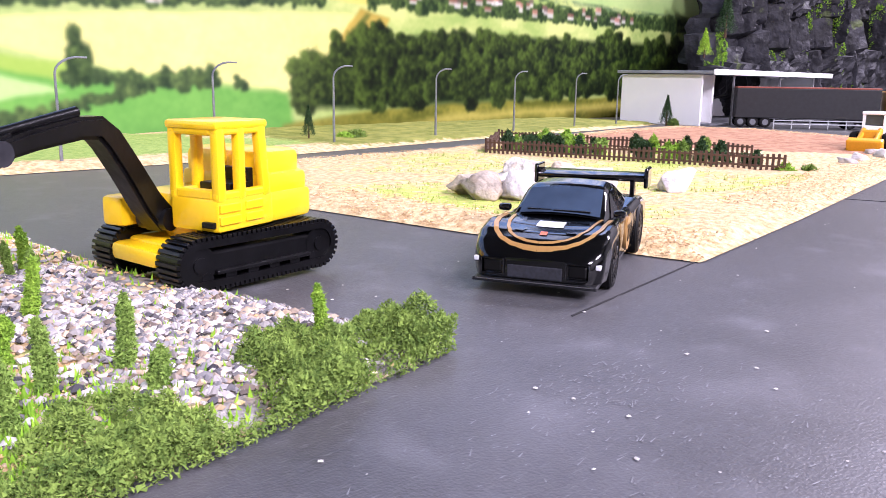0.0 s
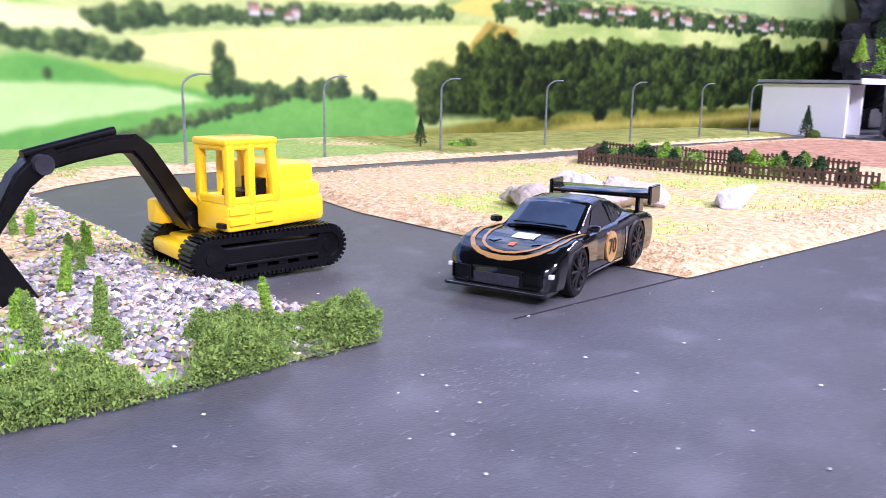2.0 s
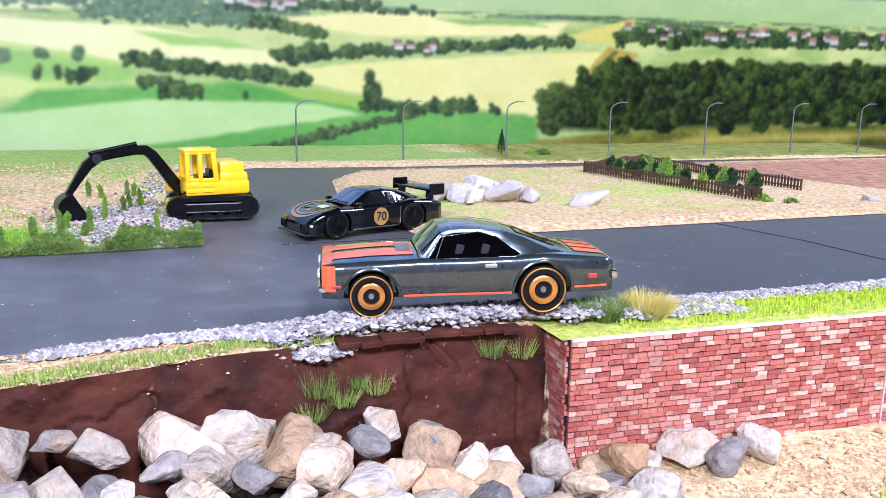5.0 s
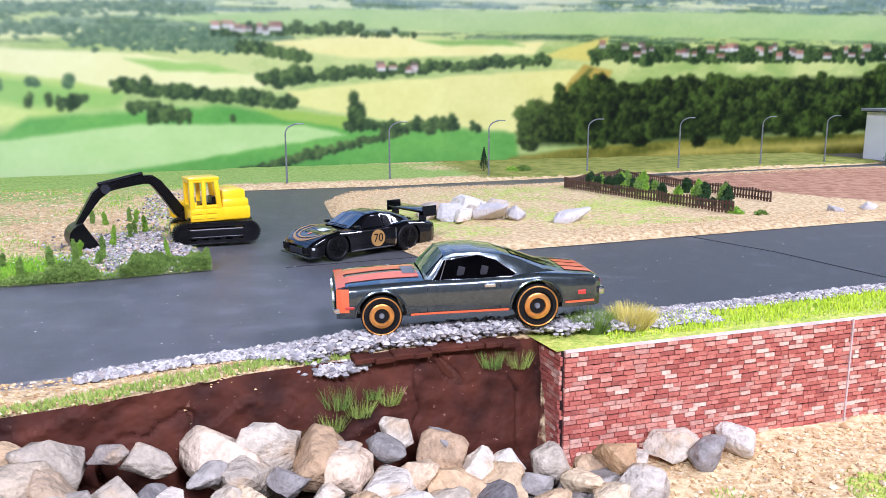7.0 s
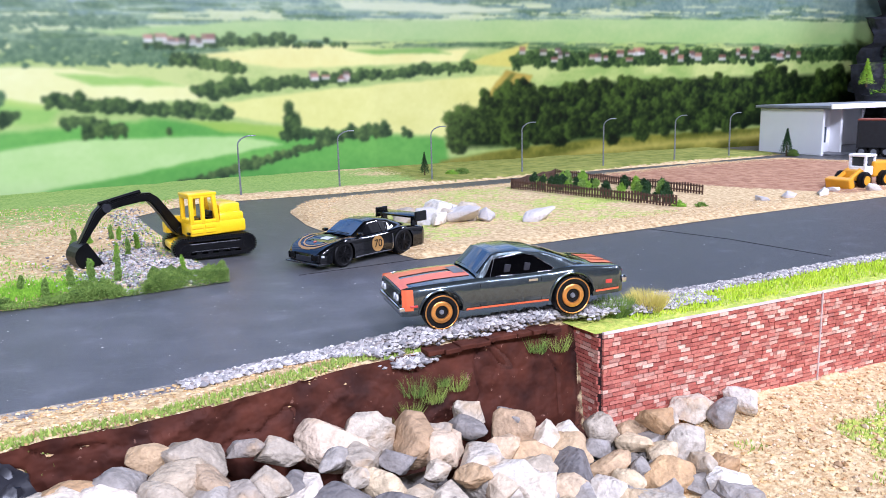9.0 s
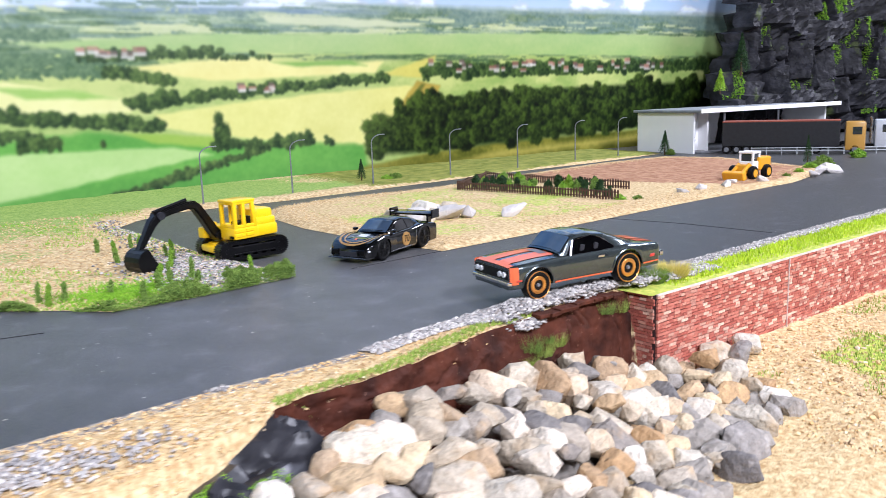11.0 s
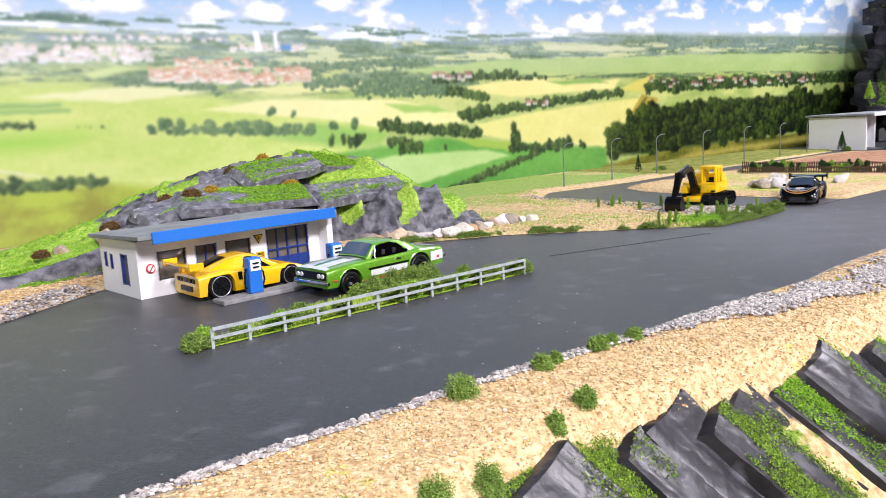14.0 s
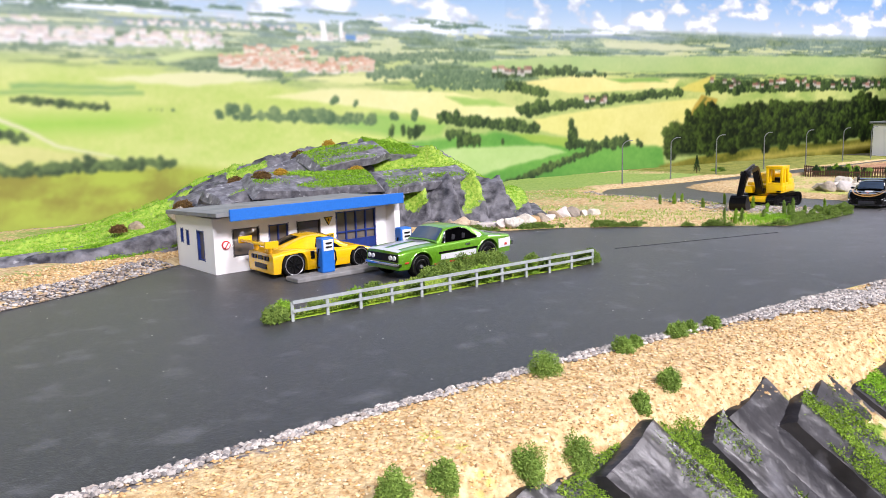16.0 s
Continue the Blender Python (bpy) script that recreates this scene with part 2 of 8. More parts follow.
M_lichen = material("lime_moss", srgb(158, 202, 54), srgb(92, 146, 28), rough=0.95, scale=220, island=0.5)
M_slab_moss = material("yellow_green_moss", srgb(148, 180, 58), srgb(80, 116, 34), rough=0.95, scale=220, island=0.6)
M_blade = material("static_grass", srgb(176, 192, 92), srgb(122, 150, 58), rough=0.9, scale=200, island=0.7)
M_blade_yellow = material("dry_static_grass", srgb(226, 214, 120), srgb(186, 168, 76), rough=0.9, scale=200, island=0.7)
M_brick = pieces("red_brick", (srgb(150, 80, 68), srgb(180, 102, 86), srgb(170, 90, 76), srgb(196, 124, 104), srgb(186, 110, 94), srgb(200, 140, 120), srgb(230, 194, 170), srgb(158, 82, 70)), "object", grain=0.3, scale=900, bump=0.0002, bump_scale=1500)
M_brick_rest = pieces("red_brick_rest", (srgb(150, 80, 68), srgb(180, 102, 86), srgb(170, 90, 76), srgb(196, 124, 104), srgb(186, 110, 94), srgb(200, 140, 120), srgb(230, 194, 170), srgb(158, 82, 70)), "island", grain=0.3, scale=900, bump=0.0002, bump_scale=1500)
M_mortar = material("dark_mortar", srgb(70, 46, 45), srgb(50, 34, 34), rough=0.9, scale=300)


# ---- mesh helpers ----
LATTICES = {}


def lattice(seed):
    if seed not in LATTICES:
        LATTICES[seed] = np.random.RandomState(seed).rand(128, 128)
    return LATTICES[seed]


def vnoise(x, y, scale, seed=1):
    """Smooth value noise in 0..1 on arrays."""
    g = lattice(seed)
    u, v = np.asarray(x) * scale + 37.3, np.asarray(y) * scale + 11.7
    i, j = np.floor(u).astype(int), np.floor(v).astype(int)
    fu, fv = u - i, v - j
    fu, fv = fu * fu * (3 - 2 * fu), fv * fv * (3 - 2 * fv)
    at = lambda a, b: g[a % 128, b % 128]
    return (at(i, j) * (1 - fu) + at(i + 1, j) * fu) * (1 - fv) + (at(i, j + 1) * (1 - fu) + at(i + 1, j + 1) * fu) * fv


def fbm(x, y, scale, seed=1, octaves=4):
    s, a, t = 0.0, 1.0, 0.0
    for k in range(octaves):
        s, t = s + a * vnoise(x, y, scale * 2 ** k, seed + k), t + a
        a *= 0.5
    return s / t


def step(x, a, b):
    t = np.clip((x - a) / (b - a), 0, 1)
    return t * t * (3 - 2 * t)


def inside(poly, x, y):
    c = np.zeros(np.shape(x), bool)
    for (x0, y0), (x1, y1) in zip(poly, poly[1:] + poly[:1]):
        if y0 != y1:
            c ^= ((y0 > y) != (y1 > y)) & (x < (x1 - x0) * (y - y0) / (y1 - y0) + x0)
    return c


def edge_distance(poly, x, y, closed=True):
    """Distance to the outline, and the nearest point on it."""
    best = np.full(np.shape(x), 9.0)
    px, py = np.zeros(np.shape(x)), np.zeros(np.shape(x))
    for (x0, y0), (x1, y1) in list(zip(poly, poly[1:])) + ([(poly[-1], poly[0])] if closed else []):
        dx, dy = x1 - x0, y1 - y0
        t = np.clip(((x - x0) * dx + (y - y0) * dy) / (dx * dx + dy * dy + 1e-12), 0, 1)
        qx, qy = x0 + t * dx, y0 + t * dy
        d = np.hypot(x - qx, y - qy)
        m = d < best
        best, px, py = np.where(m, d, best), np.where(m, qx, px), np.where(m, qy, py)
    return best, px, py


def mesh_object(name, verts, faces, mat, smooth=False, parent=None):
    me = bpy.data.meshes.new(name)
    me.from_pydata([tuple(v) for v in verts], [], [tuple(f) for f in faces])
    me.update()
    for mt in (mat if isinstance(mat, (list, tuple)) else [mat]):
        me.materials.append(mt)
    if smooth:
        me.shade_smooth()
    ob = new(name, me)
    if parent:
        ob.parent = parent
    return ob


def flakes(name, p, u, w, mat, parent=None):
    """Many three-cornered flakes or fibres as one mesh: feet p - u and p + u, tips p + w."""
    v = np.stack([p - u, p + u, p + w], 1).reshape(-1, 3).astype(np.float32)
    n = len(p)
    me = bpy.data.meshes.new(name)
    me.vertices.add(3 * n)
    me.vertices.foreach_set("co", v.ravel())
    me.loops.add(3 * n)
    me.loops.foreach_set("vertex_index", np.arange(3 * n, dtype=np.int32))
    me.polygons.add(n)
    me.polygons.foreach_set("loop_start", np.arange(0, 3 * n, 3, dtype=np.int32))
    me.update()
    me.validate()
    me.materials.append(mat)
    ob = new(name, me)
    if parent:
        ob.parent = parent
    return ob


def attribute(ob, name, values):
    at = ob.data.attributes.new(name, "FLOAT", "POINT")
    at.data.foreach_set("value", np.asarray(values, dtype=np.float32))


def patch(name, poly, res, height, mat, attrs=None):
    """A piece of ground cut to an outline: grid cells within it, their rim drawn onto the outline."""
    P = np.array(poly)
    (x0, y0), (x1, y1) = P.min(0) - res, P.max(0) + res
    xs, ys = np.arange(x0, x1 + res, res), np.arange(y0, y1 + res, res)
    X, Y = np.meshgrid(xs, ys, indexing="ij")
    ins = inside(poly, X[:-1, :-1] + res / 2, Y[:-1, :-1] + res / 2)
    nx, ny = X.shape
    count = np.zeros((nx, ny), int)
    for a in (0, 1):
        for b in (0, 1):
            count[a:nx - 1 + a, b:ny - 1 + b] += ins
    used = count > 0
    rim = used & (count < 4)
    d, qx, qy = edge_distance(poly, X, Y)
    X, Y = np.where(rim, qx, X), np.where(rim, qy, Y)
    d = np.where(rim, 0, d)
    Z = height(X, Y, d)
    index = np.full((nx, ny), -1)
    index[used] = np.arange(used.sum())
    I, J = np.nonzero(ins)
    faces = np.stack([index[I, J], index[I + 1, J], index[I + 1, J + 1], index[I, J + 1]], 1)
    ob = mesh_object(name, np.stack([X[used], Y[used], Z[used]], 1).tolist(), faces.tolist(), mat, smooth=True)
    for key, fun in (attrs or {}).items():
        attribute(ob, key, fun(X[used], Y[used], d[used]))
    return ob


def box(bm, cx, cy, cz, sx, sy, sz, bevel=0.0, rot=None):
    m = Matrix.Translation((cx, cy, cz)) @ (rot or Matrix()) @ Matrix.Diagonal((sx, sy, sz, 1))
    r = bmesh.ops.create_cube(bm, size=1, matrix=m)
    if bevel:
        es = list({e for v in r["verts"] for e in v.link_edges})
        bmesh.ops.bevel(bm, geom=es, offset=bevel, segments=2, affect="EDGES", profile=0.5)
    return r["verts"]


def rod(bm, a, b, r0, r1=None, seg=10):
    a, b = Vector(a), Vector(b)
    q = (b - a).to_track_quat("Z", "Y").to_matrix().to_4x4()
    bmesh.ops.create_cone(bm, cap_ends=True, segments=seg, radius1=r0, radius2=r0 if r1 is None else r1,
                          depth=(b - a).length, matrix=Matrix.Translation((a + b) / 2) @ q)


def tube(bm, pts, r, seg=6, closed=False):
    """One round bar bent along a line of points."""
    pts = [Vector(p) for p in pts]
    n, rings = len(pts), []
    for i, p in enumerate(pts):
        a, b = (pts[i - 1], pts[(i + 1) % n]) if closed else (pts[max(i - 1, 0)], pts[min(i + 1, n - 1)])
        q = (b - a).to_track_quat("Z", "Y")
        rings.append([bm.verts.new(p + q @ Vector((r * math.cos(k / seg * math.tau), r * math.sin(k / seg * math.tau), 0))) for k in range(seg)])
    for i in range(n if closed else n - 1):
        a, b = rings[i], rings[(i + 1) % n]
        shift = min(range(seg), key=lambda s: (a[0].co - b[s].co).length)
        for k in range(seg):
            bm.faces.new((a[k], a[(k + 1) % seg], b[(k + 1 + shift) % seg], b[(k + shift) % seg]))
    if not closed:
        bm.faces.new(rings[0][::-1])
        bm.faces.new(rings[-1])
    bmesh.ops.recalc_face_normals(bm, faces=bm.faces)


def part(name, bm, mat, parent=None, label="", smooth=False):
    me = bpy.data.meshes.new(name)
    bm.normal_update()
    bm.to_mesh(me)
    bm.free()
    me.materials.append(mat)
    if smooth:
        me.shade_smooth()
        me.set_sharp_from_angle(angle=radians(38))
    ob = new(name, me)
    if parent:
        ob.parent = parent
    if label:
        ob["label"] = label
    return ob


def empty(name, m, label, category, group=""):
    ob = new(name)
    ob.matrix_world = m
    return tagged(ob, label, category, group)


def structure(ob, label="", category=""):
    return tagged(ob, label, category, kind="structure")


# ---- the room round the table: unseen shell, greyed to hold back bounced light ----
bm = bmesh.new()
box(bm, 0.2, -0.4, -0.85, 5.2, 4.6, 0.1)
structure(part("floor", bm, M_floor), "plain grey boarded room floor", "floor")
bm = bmesh.new()
box(bm, 0.2, -0.4, 1.75, 5.2, 4.6, 0.1)
structure(part("ceiling", bm, M_room), "plain grey painted ceiling", "ceiling")
for nm, cx, cy, sx, sy in (("wall_north", 0.2, 1.95, 5.2, 0.1), ("wall_south", 0.2, -2.75, 5.2, 0.1),
                           ("wall_west", -2.45, -0.4, 0.1, 4.6), ("wall_east", 2.85, -0.4, 0.1, 4.6)):
    bm = bmesh.new()
    box(bm, cx, cy, 0.45, sx, sy, 2.5)
    structure(part(nm, bm, M_room), "plain grey painted room wall", "wall")

# ---- the model's base board ----
bm = bmesh.new()
box(bm, 0.25, 0.07, -0.115, 2.9, 1.2, 0.02)
structure(part("table_board", bm, M_board), "plywood board that carries the model", "board")

# ---- printed landscape behind the model ----
SHEET_X, SHEET_Y = (-1.2, -0.6, -0.305, -0.035, 0.12, 0.33, 1.72), (0.30, 0.44, 0.502, 0.55, 0.585, 0.61, 0.62)


def spaced(parts):
    """One line of places out of runs (from, to, step)."""
    return np.concatenate([np.arange(a, b, s) for a, b, s in parts])


SHX = np.append(spaced(((-1.2, -0.62, 0.02), (-0.62, 1.06, 0.00135), (1.06, 1.72, 0.006))), 1.72)
SHZ = np.append(spaced(((-0.06, -0.03, 0.015), (-0.03, 0.255, 0.0013), (0.26, 0.62, 0.03))), 0.62)
GX, GZ = np.meshgrid(SHX, SHZ, indexing="ij")
PRINT = np.zeros(GX.shape + (3,))
speckle = 0.55 * fbm(GX, GZ, 210, 141, 3) + 0.45 * fbm(GX, GZ, 520, 149, 2) - 0.5
broad = fbm(GX, GZ * 2.5, 24, 143) - 0.5
bend_x, bend_z = 0.006 * (fbm(GX, GZ, 60, 145) - 0.5), 0.003 * (fbm(GX, GZ, 70, 147) - 0.5)


def tint(mask, colour, other=None, grain=0.5, wide=0.7):
    """Ink laid where mask is 1, going from one colour to another in specks and broad bands."""
    other = other or colour
    k = np.clip(0.5 + grain * 1.6 * speckle + wide * 1.6 * broad, 0, 1)[..., None]
    col = np.array(colour) * (1 - k) + np.array(other) * k
    PRINT[:] = PRINT * (1 - mask[..., None]) + col * mask[..., None]


def printed_field(corners, colour, other=None, soft=0.0016, grain=0.5, wide=0.7):
    x, z = GX + bend_x, GZ + bend_z
    d = edge_distance(corners, x, z)[0]
    m = np.where(inside(corners, x, z), 0.5, -0.5) * np.minimum(1, d / soft) + 0.5
    rows = 0.35 * (vnoise(GX * 0.25 + GZ * 0.6, GZ * 3.2, 260, 157) - 0.5)
    tint(m, colour, other, grain + np.abs(rows), wide + rows)


def printed_crowns(runs, dark, light, seed, tall=1.0, spread=0.0):
    """Rows of soft printed trees: (x0, z0, x1, z1, height, count)."""
    rn = random.Random(seed)
    for x0, z0, x1, z1, h, n in runs:
        n = int(n * 1.7) if n > 4 else n
        for k in range(n):
            t = (k + rn.uniform(-0.4, 0.4)) / (n - 1) if n > 1 else 0.5
            cx, cz, hh = x0 + (x1 - x0) * t, z0 + (z1 - z0) * t + spread * rn.gauss(0, 1) * h, h * rn.uniform(0.55, 1.15)
            shade = rn.uniform(0, 0.45)
            for _ in range(6):
                px, pz, r = cx + rn.uniform(-0.3, 0.3) * hh / tall, cz + rn.uniform(0.2, 0.78) * hh, hh * rn.uniform(0.2, 0.36)
                i0, i1 = np.searchsorted(SHX, (px - 1.3 * r - 0.002, px + 1.3 * r + 0.002))
                j0, j1 = np.searchsorted(SHZ, (pz - 1.3 * r - 0.002, pz + 1.3 * r + 0.002))
                x, z, s = GX[i0:i1, j0:j1], GZ[i0:i1, j0:j1], speckle[i0:i1, j0:j1]
                q = np.hypot((x - px) * tall, (z - pz)) / r
                m = np.clip((1.12 + 0.9 * s - q) * 2.4, 0, 0.94) * (z > cz - 0.0015)
                f = np.clip(shade + 0.35 * (z - cz) / hh + 1.5 * s + 0.25 * (px - x) / r, 0, 1)[..., None]
                col = np.array(dark) * (1 - f) + np.array(light) * f
                PRINT[i0:i1, j0:j1] = PRINT[i0:i1, j0:j1] * (1 - m[..., None]) + col * m[..., None]


def printed_houses(runs, seed, roofs, walls):
    """Specks of houses: (x0, z0, x1, z1, spread, size, count)."""
    rn = random.Random(seed)
    for x0, z0, x1, z1, spread, size, n in runs:
        for _ in range(n):
            t = rn.random()
            px, pz = x0 + (x1 - x0) * t, z0 + (z1 - z0) * t + rn.uniform(-spread, spread)
            w, h = size * rn.uniform(0.6, 1.5), size * rn.uniform(0.3, 0.6)
            for col, dz in ((rn.choice(walls), 0), (rn.choice(roofs), h)):
                i0, i1 = np.searchsorted(SHX, (px - w / 2, px + w / 2 + 0.0012))
                j0, j1 = np.searchsorted(SHZ, (pz + dz, pz + dz + h + 0.0008))
                PRINT[i0:i1, j0:j1] = PRINT[i0:i1, j0:j1] * 0.25 + np.array(col) * 0.75


# sky with cumulus rows
horizon = np.interp(GX, (-1.2, -0.43, -0.184, 0.019, 0.288, 0.685, 1.72), (0.165, 0.171, 0.176, 0.174, 0.185, 0.19, 0.2))
up = np.clip((GZ - horizon) / 0.09, 0, 1)[..., None]
PRINT[:] = np.array((206, 224, 242)) * (1 - up) + np.array((112, 168, 232)) * up
high = np.clip((GZ - horizon) / 0.1, 0, 3)
cloud = fbm(GX * 0.9, GZ * (3.2 - 0.5 * high), 30, 151, 5)
puff = step(cloud, 0.46, 0.56)
PRINT[:] = PRINT * (1 - 0.92 * puff[..., None]) + (np.array((206, 216, 232)) + 48 * step(cloud, 0.53, 0.66)[..., None]) * 0.92 * puff[..., None]
# land from the horizon down to the foot
land = step(horizon - GZ + 0.4 * bend_z, -0.002, 0.002)
tint(land, (96, 126, 146), (146, 168, 184), 0.5, 1.4)
tint(land * step(horizon - GZ + 0.006 * (fbm(GX, GZ * 0.2, 30, 155) - 0.5), 0.004, 0.008), (122, 150, 122), (186, 202, 160), 1.2, 1.6)
tint(land * step(horizon - GZ, 0.02, 0.034), (158, 184, 100), (206, 216, 134), 0.6, 1.4)


def printed_woods(z0, z1, scale, cut, dark, light, seed, x0=-1.2, x1=1.72, squeeze=7.0):
    """Streaks of far woodland and hedges between two heights over the foot."""
    patchy = fbm(GX, GZ * squeeze, scale, seed, 5)
    band = step(GZ, z0 - 0.004, z0 + 0.004) * (1 - step(GZ, z1 - 0.004, z1 + 0.004)) * step(GX, x0 - 0.02, x0 + 0.02) * (1 - step(GX, x1 - 0.02, x1 + 0.02))
    tint(step(patchy + 0.22 * speckle, cut, cut + 0.035) * band * 0.92, dark, light, 1.6, 0.4)


printed_field([(0.35, 0.19), (1.72, 0.202), (1.72, 0.17), (0.6, 0.168)], (96, 124, 112), (136, 158, 130), 0.006, 1.2, 1.2)
printed_field([(-1.2, 0.155), (0.0, 0.156), (0.3, 0.162), (0.3, 0.158), (-1.2, 0.149)], (206, 216, 150), (186, 204, 130), 0.003)
printed_field([(0.0, 0.148), (0.22, 0.153), (0.6, 0.155), (0.6, 0.151), (0.2, 0.147)], (216, 218, 156), (196, 208, 136), 0.002)
printed_woods(0.122, 0.176, 16, 0.53, (82, 112, 84), (128, 154, 116), 161, -1.2, 0.3)
printed_woods(0.130, 0.19, 18, 0.53, (70, 100, 74), (120, 144, 100), 163, 0.25, 1.72)
printed_woods(0.150, 0.19, 26, 0.52, (84, 114, 104), (128, 154, 134), 165, squeeze=11.0)
printed_woods(0.118, 0.172, 30, 0.56, (58, 88, 56), (104, 132, 82), 167, squeeze=13.0)
printed_woods(0.140, 0.18, 22, 0.6, (220, 226, 172), (204, 214, 150), 169, squeeze=12.0)
printed_field([(-1.2, 0.132), (-0.43, 0.134), (-0.28, 0.13), (-0.2, 0.118), (0.02, 0.078), (-0.05, 0.05), (-0.25, 0.02), (-1.2, 0.02)], (220, 228, 132), (184, 212, 92), 0.004)
printed_field([(-0.36, 0.121), (-0.27, 0.129), (-0.187, 0.123), (-0.28, 0.115)], (244, 242, 186), (236, 236, 170))
printed_field([(-0.3, 0.135), (-0.26, 0.143), (-0.28, 0.146), (-0.31, 0.14)], (206, 224, 140))
printed_field([(-0.427, 0.117), (-0.33, 0.115), (-0.33, 0.1125), (-0.427, 0.1125)], (110, 164, 84), (140, 180, 92))
printed_field([(-0.46, 0.111), (-0.322, 0.1105), (-0.322, 0.108), (-0.46, 0.108)], (112, 166, 82), (140, 180, 92))
printed_field([(-0.5, 0.09), (-0.353, 0.091), (-0.31, 0.086), (-0.34, 0.078), (-0.5, 0.076)], (146, 200, 60), (170, 212, 80), 0.006)
printed_field([(-0.184, 0.123), (-0.055, 0.131), (-0.002, 0.13), (-0.002, 0.125), (-0.104, 0.118)], (240, 238, 170), (228, 230, 150))
printed_field([(-0.207, 0.105), (-0.131, 0.114), (0.033, 0.110), (0.153, 0.09), (0.142, 0.079), (0.014, 0.078), (-0.078, 0.093)], (246, 243, 178), (238, 234, 160))
printed_field([(-0.14, 0.075), (-0.078, 0.088), (0.02, 0.074), (0.01, 0.06), (-0.06, 0.062)], (142, 190, 86), (166, 204, 100), 0.004)
printed_field([(0.044, 0.143), (0.205, 0.156), (0.76, 0.164), (1.3, 0.16), (1.3, 0.13), (0.311, 0.137), (0.108, 0.137)], (160, 194, 116), (184, 206, 130))
printed_field([(0.288, 0.178), (0.447, 0.176), (0.506, 0.169), (0.409, 0.166), (0.3, 0.169)], (214, 220, 176), (200, 210, 160))
printed_field([(0.14, 0.122), (0.25, 0.133), (0.407, 0.126), (0.443, 0.128), (0.431, 0.114), (0.228, 0.108)], (246, 240, 160), (238, 228, 144))
printed_field([(0.436, 0.112), (0.521, 0.135), (0.508, 0.106)], (226, 220, 116), (210, 200, 100))
printed_field([(0.3, 0.128), (0.4, 0.1285), (0.42, 0.123), (0.33, 0.123)], (136, 180, 84))
printed_field([(0.02, 0.106), (0.1, 0.1), (0.13, 0.093), (0.05, 0.094)], (152, 196, 90), (172, 206, 110))
printed_field([(0.166, 0.076), (0.29, 0.088), (0.475, 0.099), (0.5, 0.094), (0.425, 0.030), (0.286, 0.043), (0.17, 0.062)], (240, 236, 150), (226, 222, 130))
printed_field([(0.459, 0.068), (0.49, 0.104), (0.525, 0.098), (0.5, 0.06)], (204, 180, 84), (170, 150, 66))
printed_field([(0.468, 0.07), (0.497, 0.1), (0.503, 0.1), (0.476, 0.067)], (110, 116, 50))
printed_field([(-0.06, 0.054), (0.1, 0.062), (0.2, 0.05), (0.41, 0.03), (0.43, -0.04), (-0.12, -0.04), (-0.1, 0.03)], (86, 156, 60), (120, 182, 76), 0.003)
printed_field([(0.13, 0.06), (0.23, 0.05), (0.24, 0.036), (0.16, 0.048)], (150, 186, 70), (168, 196, 84))
printed_field([(-0.12, 0.03), (0.03, 0.046), (0.181, 0.042), (0.225, 0.032), (0.083, 0.012), (-0.1, -0.012)], (178, 212, 128), (196, 222, 146))
printed_field([(-1.2, 0.05), (-0.44, 0.05), (-0.3, 0.045), (-0.2, 0.03), (-0.16, -0.05), (-1.2, -0.05)], (172, 192, 56), (138, 134, 40), 0.004, 0.4, 1.6)
printed_field([(-0.8, 0.073), (-0.44, 0.070), (-0.363, 0.057), (-0.358, 0.053), (-0.8, 0.05)], (228, 226, 142), (206, 210, 120))
printed_field([(-0.5, 0.12), (-0.436, 0.091), (-0.397, 0.068), (-0.348, 0.0545), (-0.348, 0.053), (-0.4, 0.066), (-0.44, 0.089), (-0.5, 0.117)], (226, 226, 178), soft=0.0008)
printed_field([(0.40, -0.04), (0.406, 0.003), (0.489, 0.013), (0.61, 0.02), (0.98, 0.026), (1.45, 0.05), (1.45, -0.04)], (146, 142, 56), (92, 98, 34), 0.002, 0.9, 1.3)
printed_field([(0.5, -0.006), (0.62, 0.009), (0.98, 0.018), (0.98, 0.012), (0.62, 0.002)], (202, 190, 100), (180, 170, 80), 0.005)
FARTREE = ((64, 94, 66), (122, 148, 104))
printed_crowns([(-0.28, 0.131, -0.187, 0.124, 0.006, 34), (-0.085, 0.126, 0.14, 0.124, 0.008, 90), (-0.02, 0.116, 0.12, 0.113, 0.007, 60), (-0.1, 0.142, 0.09, 0.15, 0.006, 90)], *FARTREE, 3, 0.75, 0.35)
printed_crowns([(-0.253, 0.084, -0.18, 0.081, 0.015, 6), (-0.185, 0.081, -0.083, 0.075, 0.014, 14), (-0.32, 0.094, -0.3, 0.093, 0.003, 4), (-0.13, 0.095, -0.107, 0.095, 0.011, 2), (-0.051, 0.078, -0.032, 0.078, 0.012, 2)], (56, 88, 56), (124, 150, 92), 4)
DARKTREE = ((26, 46, 26), (102, 128, 62))
